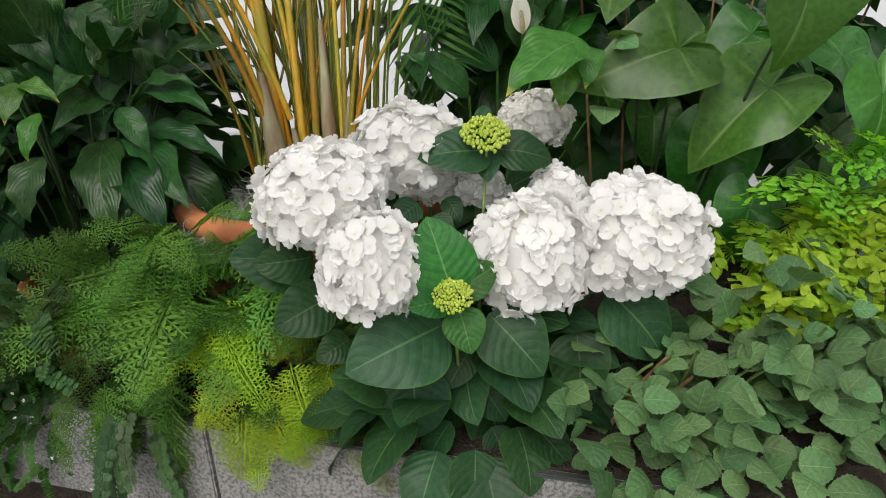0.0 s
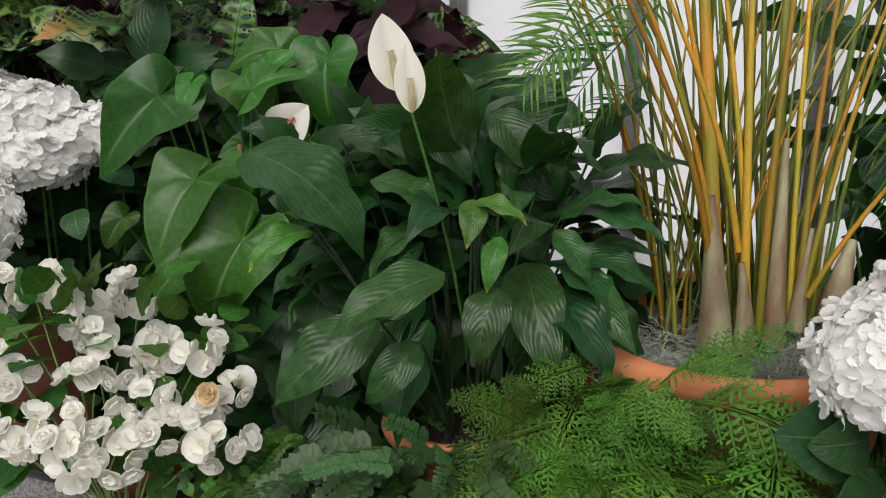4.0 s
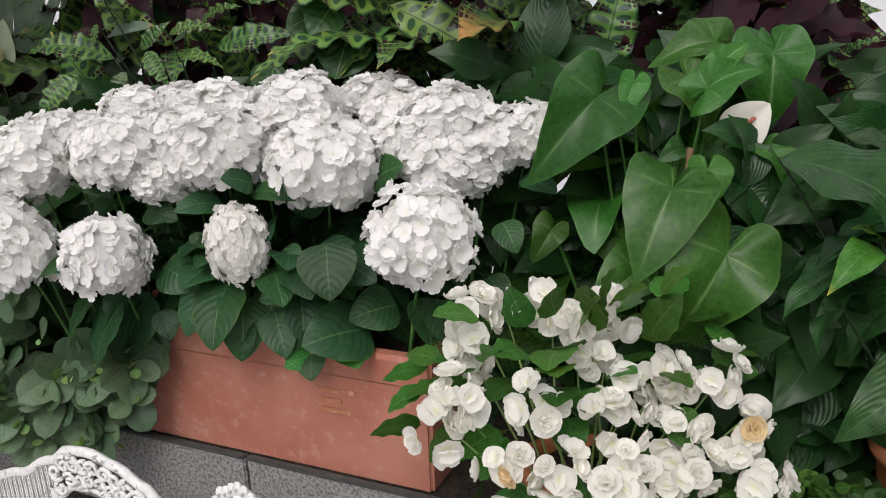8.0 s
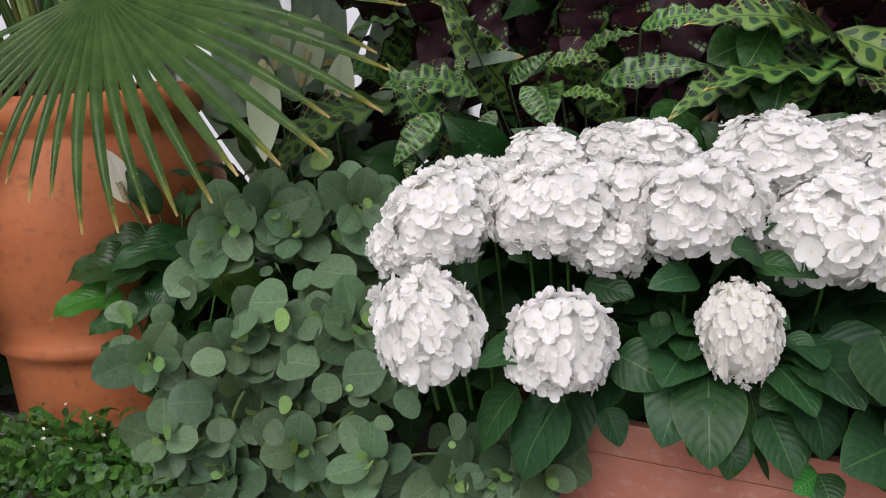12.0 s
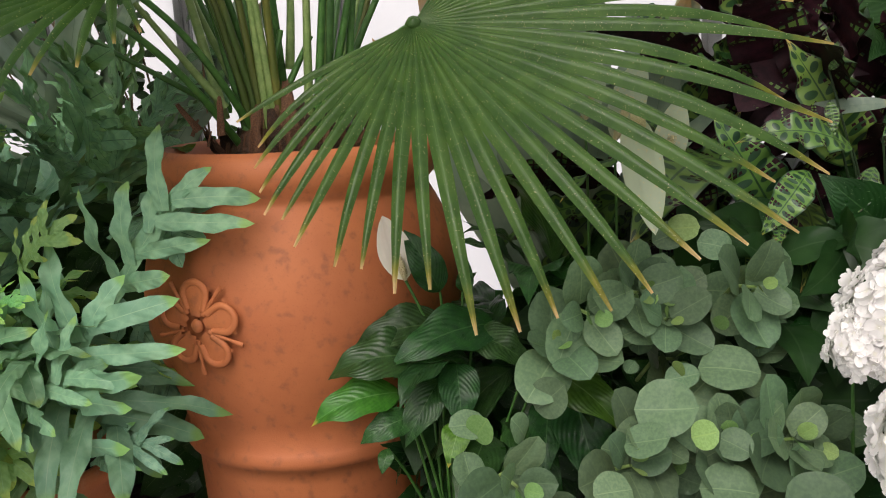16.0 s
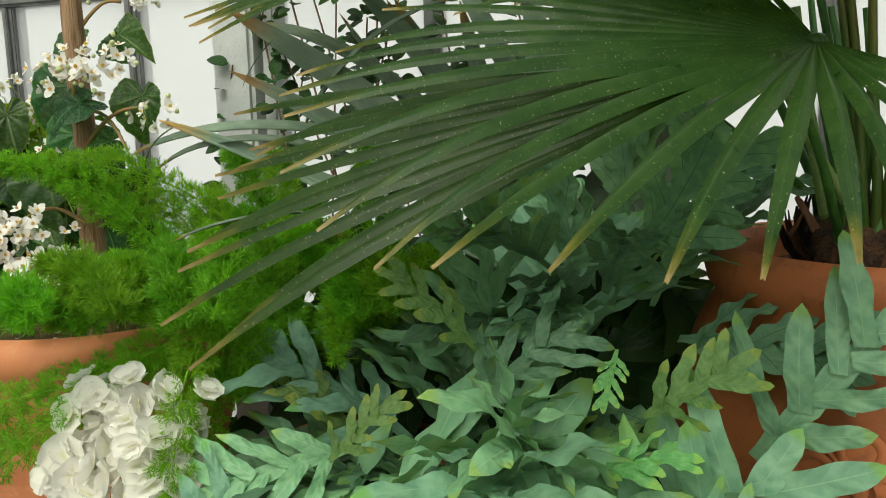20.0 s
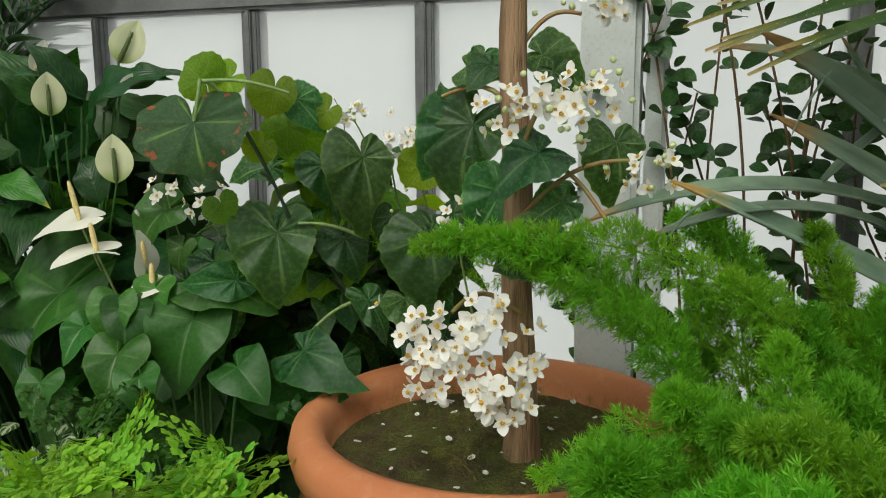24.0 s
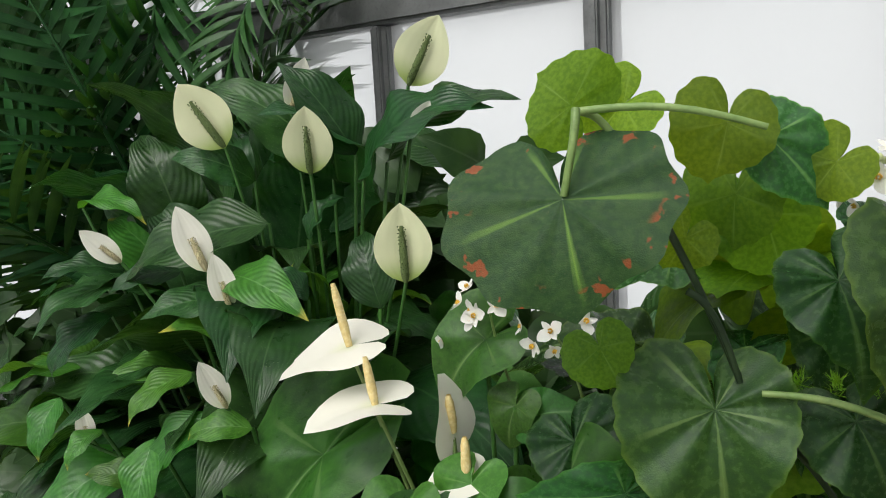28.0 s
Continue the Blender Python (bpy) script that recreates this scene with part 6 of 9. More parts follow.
# lime maidenhair fern
maiden = thing("maidenhair_fern", "lime green maidenhair fern with tiny wedge leaflets", "fern", (1.42, 1.10, 0.30))
mass(maiden, "frond", MAIDEN_Y, (1.36, 0.98, 0.54), (1.66, 1.10, 0.76), 34, 0.17, 41, (0, -0.8, 0.1), 0.8, 0.5)
mass(maiden, "frond", MAIDEN_Y, (1.44, 0.80, 0.30), (1.66, 0.95, 0.44), 10, 0.14, 42, (0, -0.8, 0.1), 0.8, 0.5)
mass(maiden, "frond", MAIDEN_G, (1.46, 1.04, 0.74), (1.66, 1.14, 0.90), 8, 0.15, 43, (0, -0.8, 0.1), 0.8, 0.5)

# rabbit's-foot ferns and yellow-green asparagus fern spilling over the ledge
fern = thing("fern", "lacy green rabbit's-foot fern hanging over the concrete ledge", "fern", (0.10, 1.38, 0.30))
FERN_ROWS = [(0.052, 1.250, 0.707, -0.072, 1.150, 0.816, 1.1), (0.107, 1.220, 0.660, -0.071, 1.100, 0.691, 1),
    (0.160, 1.200, 0.608, 0.012, 1.050, 0.579, 1), (0.068, 1.200, 0.621, -0.057, 1.050, 0.603, 1),
    (0.157, 1.150, 0.553, 0.064, 1.020, 0.484, 1), (0.011, 1.150, 0.574, -0.049, 1.000, 0.490, 0.9),
    (0.223, 1.280, 0.686, 0.136, 1.200, 0.796, 1), (0.194, 1.200, 0.604, 0.109, 1.100, 0.561, 1),
    (0.277, 1.280, 0.637, 0.208, 1.200, 0.749, 1), (0.300, 1.200, 0.589, 0.257, 1.080, 0.551, 1),
    (-0.046, 1.100, 0.517, -0.057, 0.980, 0.384, 0.8)]
leaves(fern, "frond", FERN_M, FERN_ROWS, (0, -0.7, 0.7), 0.2, 1.0)
FERN_ROWS2 = [(0.004, 1.200, 0.738, -0.118, 1.120, 0.827, 1), (0.036, 1.220, 0.747, -0.015, 1.160, 0.843, 1),
    (0.103, 1.200, 0.688, 0.051, 1.100, 0.643, 1), (0.223, 1.250, 0.722, 0.151, 1.200, 0.816, 1),
    (0.318, 1.250, 0.693, 0.265, 1.220, 0.789, 1), (0.363, 1.220, 0.661, 0.393, 1.200, 0.738, 1),
    (0.199, 1.180, 0.672, 0.160, 1.080, 0.628, 1), (0.320, 1.180, 0.653, 0.365, 1.100, 0.633, 1),
    (-0.019, 1.160, 0.696, -0.096, 1.100, 0.684, 1), (0.383, 1.300, 0.757, 0.399, 1.240, 0.694, 1)]
leaves(fern, "frond", FERN_M, FERN_ROWS2, (0, -0.8, 0.6), 0.2, 1.0)
mass(fern, "frond", FERN_M, (0.02, 1.14, 0.56), (0.46, 1.36, 0.74), 38, 0.27, 51, (0, -0.8, -0.05), 1.0, 0.35)
mass(fern, "frond", FERN_M, (0.02, 1.10, 0.46), (0.16, 1.16, 0.56), 9, 0.24, 52, (-0.05, -0.35, -0.9), 0.3, 0.25)
mass(fern, "frond", FERN_M, (0.26, 1.10, 0.52), (0.62, 1.19, 0.66), 18, 0.22, 56, (-0.1, -0.8, 0.25), 0.9, 0.35)
mass(fern, "frond", FERN_M, (0.10, 1.18, 0.70), (0.44, 1.30, 0.82), 8, 0.22, 53, (0, -0.6, 0.3), 0.9, 0.35)
asp = thing("asparagus_fern", "yellow-green feathery asparagus fern over the ledge", "fern", (0.42, 1.08, 0.30))
ASP_ROWS = [(0.373, 1.080, 0.641, 0.221, 0.980, 0.602, 1.2), (0.403, 1.050, 0.600, 0.381, 0.980, 0.591, 1),
    (0.322, 1.020, 0.577, 0.207, 0.940, 0.489, 1.2), (0.421, 1.020, 0.562, 0.450, 0.920, 0.436, 1),
    (0.370, 1.000, 0.515, 0.399, 0.920, 0.376, 1.2), (0.313, 0.980, 0.497, 0.276, 0.900, 0.359, 1.3),
    (0.435, 1.000, 0.492, 0.469, 0.920, 0.405, 1.1), (0.473, 1.060, 0.611, 0.384, 0.980, 0.616, 1),
    (0.526, 0.980, 0.490, 0.562, 0.920, 0.430, 1)]
leaves(asp, "frond", YELLOW_M, ASP_ROWS, (0, -0.8, 0.5), 0.2, 1.3)
mass(asp, "frond", YELLOW_M, (0.28, 0.94, 0.46), (0.58, 1.08, 0.66), 8, 0.20, 54, (-0.2, -0.6, -0.35), 0.7, 0.5)
mass(asp, "frond", YELLOW_G, (0.40, 0.96, 0.42), (0.66, 1.06, 0.56), 14, 0.18, 55, (-0.1, -0.5, -0.5), 0.7, 0.5)

# small-leaved fern and creepers further along
button = thing("button_fern", "dark button fern with rows of small round leaflets", "fern", (-0.32, 1.42, 0.30))
BUTTON_ROWS = [(-0.235, 1.240, 0.685, -0.450, 1.160, 0.636, 1.3), (-0.197, 1.240, 0.660, -0.315, 1.140, 0.630, 1.3),
    (-0.279, 1.280, 0.688, -0.367, 1.200, 0.683, 1.2), (-0.156, 1.260, 0.669, -0.228, 1.200, 0.751, 1.2),
    (-0.233, 1.200, 0.664, -0.372, 1.100, 0.648, 1.3), (-0.156, 1.200, 0.637, -0.192, 1.120, 0.624, 1.2)]
leaves(button, "frond", BUTTON_M, BUTTON_ROWS, (0, -0.7, 0.7), 0.25, 1.2)
mass(button, "frond", BUTTON_M, (-0.28, 1.14, 0.54), (-0.04, 1.26, 0.72), 26, 0.17, 69, (-0.3, -0.8, 0.1), 0.8, 0.5)
mass(button, "frond", BUTTON_M, (-0.42, 1.20, 0.46), (-0.04, 1.40, 0.66), 40, 0.20, 61, (-0.5, -0.7, 0.0), 0.9, 0.5)
creeper = thing("creeper", "creeping small-leaved plant with tiny white flowers", "creeper", (-0.55, 1.42, 0.30))
mass(creeper, "strand", CREEP_M, (-0.62, 1.18, 0.40), (-0.16, 1.50, 0.62), 120, 0.10, 62, (-0.2, -0.9, -0.1), 0.9, 0.5)
mass(creeper, "strand", CREEP_M, (-0.62, 1.22, 0.24), (-0.10, 1.36, 0.50), 110, 0.10, 67, (0, -0.5, -0.5), 0.8, 0.5)
flowers(creeper, STARS, [(-0.60 + 0.05 * k, 1.20 + 0.015 * (k % 3) - 0.01 * k, 0.30 + 0.05 * (k % 5)) for k in range(11)], 0.005, 0.08, 5, 68)
mass(creeper, "strand", BUTTON_M, (0.02, 1.05, 0.36), (0.13, 1.12, 0.48), 7, 0.20, 63, (0, -0.4, -0.9), 0.3, 0.2)
flowers(creeper, STARS, [(-0.5 + 0.06 * k, 1.20 + 0.03 * (k % 3), 0.42 + 0.03 * (k % 4)) for k in range(9)], 0.006, 0.08, 3, 64)

# areca palm in its bowl
areca = thing("areca_palm", "areca palm with many thin yellow and green canes", "palm", (0.46, 1.48, 0.66))


def cane_set(rows, material, name, r=0.0055, thin=0.5):
    o = areca.matrix_basis.translation
    for x0, y0, z0, x1, y1, z1, w in rows:
        a, b = Vector((x0, y0, z0)) - o, Vector((x1, y1, z1)) - o
        out = (b - a).x * 0.12
        pts = [a.lerp(b, k / 10) + Vector((-out * math.sin(3.14 * k / 10), 0, 0)) for k in range(11)]
        part(name, Geo().tube(pts, [r * w * (1.15 - thin * k / 10) for k in range(11)], 8).mesh(name, material), None, areca)


cane_set([(0.432, 1.420, 0.761, 0.404, 1.520, 1.442, 3.2), (0.411, 1.420, 0.940, 0.203, 1.350, 1.442, 1.2),
    (0.415, 1.420, 0.963, 0.233, 1.380, 1.460, 1.1), (0.482, 1.400, 0.767, 0.487, 1.500, 1.460, 1.7),
    (0.499, 1.420, 0.794, 0.434, 1.500, 1.461, 1.2), (0.461, 1.410, 0.964, 0.277, 1.360, 1.441, 1.1),
    (0.509, 1.400, 0.790, 0.551, 1.460, 1.457, 1.5), (0.574, 1.380, 0.807, 0.635, 1.460, 1.456, 1.2),
    (0.581, 1.360, 0.883, 0.740, 1.250, 1.233, 0.9), (0.581, 1.380, 0.853, 0.711, 1.400, 1.433, 1),
    (0.571, 1.400, 0.799, 0.600, 1.500, 1.458, 1.1), (0.460, 1.440, 0.788, 0.354, 1.500, 1.463, 1.3)], CANE, "cane")
cane_set([(0.571, 1.460, 0.737, 0.577, 1.550, 1.460, 2.2), (0.545, 1.460, 0.776, 0.537, 1.560, 1.461, 1.4),
    (0.646, 1.460, 0.771, 0.729, 1.540, 1.457, 1.4), (0.488, 1.480, 0.745, 0.477, 1.580, 1.463, 1.2),
    (0.605, 1.500, 0.744, 0.676, 1.620, 1.461, 1.2), (0.628, 1.500, 0.756, 0.725, 1.600, 1.459, 1.1),
    (0.525, 1.500, 0.748, 0.401, 1.550, 1.464, 0.9), (0.575, 1.520, 0.751, 0.507, 1.600, 1.463, 1),
    (0.688, 1.500, 0.779, 0.819, 1.560, 1.456, 0.9), (0.700, 1.500, 0.778, 0.835, 1.500, 1.330, 0.7),
    (0.470, 1.500, 0.764, 0.290, 1.450, 1.443, 0.7), (0.414, 1.460, 0.904, 0.163, 1.420, 1.349, 0.5),
    (0.607, 1.540, 0.767, 0.638, 1.640, 1.462, 0.9)], CANE_GREEN, "cane")
cane_set([(0.479, 1.460, 0.779, 0.437, 1.560, 1.463, 0.6), (0.527, 1.460, 0.777, 0.551, 1.540, 1.460, 0.6),
    (0.554, 1.440, 0.784, 0.589, 1.500, 1.458, 0.55), (0.644, 1.460, 0.796, 0.730, 1.500, 1.456, 0.55),
    (0.671, 1.480, 0.800, 0.774, 1.540, 1.456, 0.5), (0.510, 1.500, 0.787, 0.344, 1.540, 1.464, 0.5),
    (0.385, 1.480, 0.911, 0.290, 1.460, 1.200, 0.4), (0.641, 1.560, 0.758, 0.690, 1.600, 1.460, 0.6),
    (0.666, 1.560, 0.757, 0.781, 1.620, 1.459, 0.6), (0.554, 1.560, 0.736, 0.541, 1.600, 1.463, 0.6),
    (0.503, 1.560, 0.738, 0.439, 1.600, 1.465, 0.6), (0.367, 1.460, 0.929, 0.240, 1.420, 1.134, 0.4)], CANE_GREEN, "thin_cane")
cr = random.Random(12)
EXTRA = [(0.46 + cr.uniform(-0.12, 0.14), 1.52 + cr.uniform(-0.06, 0.08), 0.70, 0.46 + cr.uniform(-0.42, 0.50), 1.55 + cr.uniform(-0.12, 0.2), 1.62, cr.uniform(0.4, 1.0)) for k in range(44)]
cane_set(EXTRA[:18], CANE, "thin_cane")
cane_set(EXTRA[18:], CANE_GREEN, "thin_cane")


def moss_tuft(seed):
    """Thin curly strands."""
    r = random.Random(seed)
    g = Geo()
    for k in range(16):
        p, d = Vector((r.uniform(-0.4, 0.4), r.uniform(0, 1), r.uniform(-0.05, 0.1))), r.uniform(0, 6.28)
        pts = []
        for j in range(8):
            pts.append(p.copy())
            d += r.uniform(-0.9, 0.9)
            p = p + Vector((math.cos(d), math.sin(d), r.uniform(-0.35, 0.35))) * 0.13
        g.tube(pts, 0.014, 4)
    return g


MOSS_M = [moss_tuft(k).mesh("moss_strand", GREY_MOSS) for k in range(4)]
SHEATHS = [(0.425, 1.400, 0.767, 0.406, 1.430, 1.072, 6), (0.479, 1.385, 0.767, 0.465, 1.400, 0.944, 4),
    (0.542, 1.400, 0.764, 0.551, 1.440, 1.174, 4), (0.662, 1.400, 0.812, 0.705, 1.440, 0.968, 6),
    (0.574, 1.380, 0.807, 0.598, 1.400, 1.006, 3)]
cane_set(SHEATHS, CANE_GREY, "sheath", 0.0055, 0.9)
ARECA_M = [feather_frond(k, 18, 0.42, 0.8, 0.032).mesh("frond", ARECA_LEAF) for k in range(3)]
ARECA_ROWS = [(0.224, 1.450, 1.425, 0.007, 1.350, 1.281, 1), (0.199, 1.450, 1.347, 0.031, 1.400, 1.324, 0.9),
    (0.313, 1.500, 1.424, 0.092, 1.420, 1.212, 0.8), (0.214, 1.600, 1.490, 0.070, 1.500, 1.287, 1),
    (0.297, 1.500, 1.281, 0.117, 1.450, 1.154, 0.6), (0.745, 1.500, 1.332, 0.817, 1.400, 0.952, 0.9),
    (0.768, 1.500, 1.414, 0.846, 1.400, 1.128, 1), (0.339, 1.600, 1.403, 0.214, 1.600, 1.531, 1)]
leaves(areca, "frond", ARECA_M, ARECA_ROWS, (0, -0.5, 0.8), 0.2)
mass(areca, "moss_strand", MOSS_M, (0.25, 1.24, 0.725), (0.68, 1.60, 0.745), 170, 0.09, 66, (0, 0, 0), 1.0, 0.2)

# big peace lily
lily = thing("peace_lily", "large dark green peace lily with one double white spathe", "peace lily", (-0.05, 1.50, 0.30))
LILY1 = [(-0.112, 1.300, 0.983, -0.329, 1.190, 0.931, 1), (-0.026, 1.240, 0.973, -0.091, 1.150, 0.859, 1.25),
    (-0.473, 1.500, 1.175, -0.206, 1.320, 1.039, 1.2), (-0.238, 1.500, 1.113, -0.078, 1.400, 1.064, 1.1),
    (-0.138, 1.550, 1.207, -0.027, 1.480, 1.099, 1.1), (-0.078, 1.620, 1.314, -0.052, 1.550, 1.131, 1.2),
    (0.010, 1.600, 1.224, 0.112, 1.500, 1.090, 1.2), (0.099, 1.400, 1.025, 0.166, 1.320, 0.938, 1.1),
    (0.019, 1.350, 0.912, 0.123, 1.270, 0.818, 1.2), (0.198, 1.550, 1.123, 0.302, 1.500, 1.291, 1.1),
    (0.057, 1.320, 0.855, 0.100, 1.250, 0.762, 1.2), (-0.231, 1.350, 0.879, -0.453, 1.260, 0.765, 1.1)]
LILY2 = [(-0.158, 1.300, 0.852, -0.281, 1.220, 0.765, 1.1), (0.116, 1.450, 1.023, 0.274, 1.360, 1.113, 0.8),
    (0.138, 1.450, 0.965, 0.317, 1.360, 0.918, 0.8), (0.199, 1.480, 0.977, 0.304, 1.400, 0.973, 0.6),
    (0.032, 1.600, 1.155, 0.043, 1.550, 1.047, 1), (0.125, 1.600, 1.140, 0.153, 1.550, 1.043, 1),
    (-0.026, 1.620, 1.130, -0.088, 1.550, 1.052, 1), (-0.145, 1.450, 0.999, -0.233, 1.400, 0.906, 1),
    (-0.301, 1.620, 1.185, -0.164, 1.550, 1.124, 0.9), (-0.376, 1.450, 0.929, -0.430, 1.400, 0.937, 1),
    (0.164, 1.550, 1.078, 0.259, 1.500, 1.028, 1)]
LILY3 = [(-0.019, 1.260, 1.056, -0.059, 1.190, 0.977, 0.9), (-0.060, 1.300, 1.112, -0.076, 1.220, 1.052, 1.2),
    (-0.059, 1.300, 1.107, 0.031, 1.240, 1.094, 0.9), (-0.347, 1.400, 1.042, -0.467, 1.300, 1.023, 0.9),
    (-0.341, 1.400, 1.053, -0.395, 1.380, 1.091, 1)]
leaves(lily, "leaf", LILY_M, LILY1, (0, -0.55, 0.8), 0.15, 1.15)
leaves(lily, "leaf", LILY_M, LILY2, (0, -0.55, 0.8), 0.2, 1.1)
leaves(lily, "leaf", LILY_B, LILY3, (0, -0.5, 0.85), 0.15, 1.15)
stalks(lily, LILY1 + LILY2 + LILY3, (-0.05, 1.56, 0.36), STEM_DARK, 0.0035)
fill(lily, "leaf", LILY_M, (0.0, 1.56, 0.92), (0.30, 0.18, 0.28), 70, 0.26, 0.4, 0.45, 71, 0.35, width=1.1)
spathe_flower(lily, (-0.158, 1.385, 1.251), (-0.164, 1.400, 1.369), 0.24, SPATHE, SPADIX, (0.25, -0.95, 0.1), (-0.05, 1.48, 0.6), 0.40)
spathe_flower(lily, (-0.180, 1.420, 1.285), (-0.204, 1.440, 1.419), 0.30, SPATHE, SPADIX, (0.2, -0.95, 0.1), None, 0.42)
pot("terracotta_pot", "brown terracotta pot under the peace lily", [(0, 0), (0.11, 0), (0.14, 0.24)] + rounded_rim(0.145, 0.31, 0.02) + [(0.12, 0.25), (0, 0.25)], (-0.08, 1.50, 0.30), POT_RIM, SOIL, 0.26, 0.125)

# white anthurium behind the begonias
anth = thing("anthurium", "anthurium with broad arrow-shaped leaves and white flowers with pink spadices", "anthurium", (-0.58, 1.95, 0.30))
ANTH1 = [(-0.712, 1.838, 1.252, -0.845, 1.730, 1.150, 0.95), (-0.606, 1.652, 1.095, -0.700, 1.520, 1.005, 0.95),
    (-0.513, 1.605, 0.973, -0.624, 1.516, 0.818, 1), (-0.522, 1.850, 1.282, -0.478, 1.780, 1.204, 1.3),
    (-0.533, 1.840, 1.137, -0.580, 1.800, 1.134, 0.9), (-0.335, 1.880, 1.318, -0.358, 1.800, 1.194, 1.1),
    (-0.445, 1.920, 1.346, -0.568, 1.900, 1.353, 1), (-0.644, 1.750, 0.899, -0.748, 1.680, 0.855, 1),
    (-0.813, 1.800, 0.985, -0.853, 1.750, 0.942, 1)]
leaves(anth, "leaf", ANTH_M, ANTH1, (0, -0.75, 0.6), 0.12, 0.9)
ANTH2 = [(-0.460, 1.840, 1.304, -0.421, 1.820, 1.356, 0.9), (-0.498, 1.800, 1.262, -0.405, 1.780, 1.340, 0.8),
    (-0.518, 1.720, 1.109, -0.534, 1.680, 1.036, 1), (-0.409, 1.780, 1.152, -0.467, 1.760, 1.182, 1),
    (-0.375, 1.760, 1.141, -0.345, 1.700, 1.103, 1), (-0.637, 1.840, 1.277, -0.667, 1.800, 1.223, 0.8),
    (-0.321, 1.900, 1.329, -0.304, 1.850, 1.234, 0.7)]
leaves(anth, "leaf", ANTH_B, ANTH2, (0, -0.7, 0.7), 0.12, 0.95)
stalks(anth, ANTH1 + ANTH2, (-0.58, 1.95, 0.34), STEM, 0.004)
fill(anth, "leaf", ANTH_M, (-0.58, 1.99, 0.95), (0.30, 0.13, 0.38), 26, 0.15, 0.3, 0.5, 81, 0.4, width=1.0)
sp = spathe_flower(anth, (-0.457, 1.800, 1.157), (-0.375, 1.780, 1.228), 0.46, SPATHE, SPADIX_PINK, (0.1, -0.95, 0.2), (-0.55, 1.9, 0.6), 0.55, flat=True)
sp = spathe_flower(anth, (-0.665, 1.860, 1.197), (-0.639, 1.840, 1.253), 0.46, SPATHE, SPADIX_PINK, (0.1, -0.95, 0.2), (-0.6, 1.92, 0.6), 0.9, flat=True)
stems(anth, "old_sheath", [(-0.530, 1.790, 1.145, -0.550, 1.760, 1.023, 1)], STEM_BROWN, 0.008, 0.0, 0.0, 0.3)

# double white begonias
beg = thing("begonia", "bushy begonia with double creamy white flowers", "begonia", (-0.80, 1.50, 0.30))
BEG_SPOTS = [(-1.061, 1.360, 0.784), (-1.044, 1.380, 0.816), (-0.904, 1.360, 0.805), (-1.007, 1.500, 0.846), (-0.999, 1.540, 0.909), (-0.939, 1.560, 0.920), (-0.850, 1.540, 0.910), (-0.791, 1.460, 0.847), (-0.814, 1.500, 0.889), (-0.729, 1.560, 0.871), (-0.740, 1.420, 0.795), (-0.769, 1.360, 0.762), (-0.685, 1.450, 0.799), (-0.646, 1.450, 0.796), (-0.674, 1.380, 0.743), (-0.656, 1.330, 0.703), (-0.578, 1.420, 0.804), (-0.532, 1.400, 0.743), (-0.572, 1.360, 0.712), (-0.874, 1.300, 0.707), (-0.954, 1.320, 0.712), (-0.763, 1.300, 0.687), (-0.788, 1.280, 0.691), (-0.537, 1.330, 0.659), (-0.717, 1.290, 0.678)]
flowers(beg, [ROSES[0], SOFT_ROSES[0], SOFT_ROSES[1], ROSES[1], SOFT_ROSES[2], SOFT_ROSES[3]], BEG_SPOTS, 0.0265, 0.036, 6, 91, face=(0, -0.9, 0.45), squash=(1, 0.8, 0.9), apart=0.026)
flowers(beg, [ROSE_BROWN], [(-0.943, 1.280, 0.746), (-0.545, 1.360, 0.753)], 0.022, 0.03, 1, 92)
BEG_LEAF_M = variants(lambda k: blade(egg, 0.42, 12, 6, 0.5, 0.15, 0.03, 3, k, teeth=8, tooth=0.08), 2, "begonia_leaf", CREEPER_LEAF)
fill(beg, "leaf", BEG_LEAF_M, (-0.81, 1.50, 0.74), (0.32, 0.14, 0.28), 80, 0.085, 0.3, 0.3, 93, 0.5)
stems(beg, "stem", [(-0.80, 1.50, 0.34, x, y + 0.02, z - 0.01) for x, y, z in BEG_SPOTS], STEM_LIGHT, 0.003, 0.03, 0.03)
pot("terracotta_pot", "terracotta pot hidden under white begonias", [(0, 0), (0.09, 0), (0.11, 0.18)] + rounded_rim(0.115, 0.22, 0.02) + [(0.09, 0.18), (0, 0.18)], (-0.78, 1.66, 0.30), POT_RIM, SOIL, 0.19, 0.095)
under = thing("fern", "dark small-leaved fern in the shade of the anthurium", "fern", (-0.75, 1.75, 0.30))
mass(under, "frond", FERN_M[:3], (-0.95, 1.70, 0.70), (-0.50, 1.80, 0.84), 16, 0.16, 94, (0, -0.8, 0.2), 0.9, 0.4)

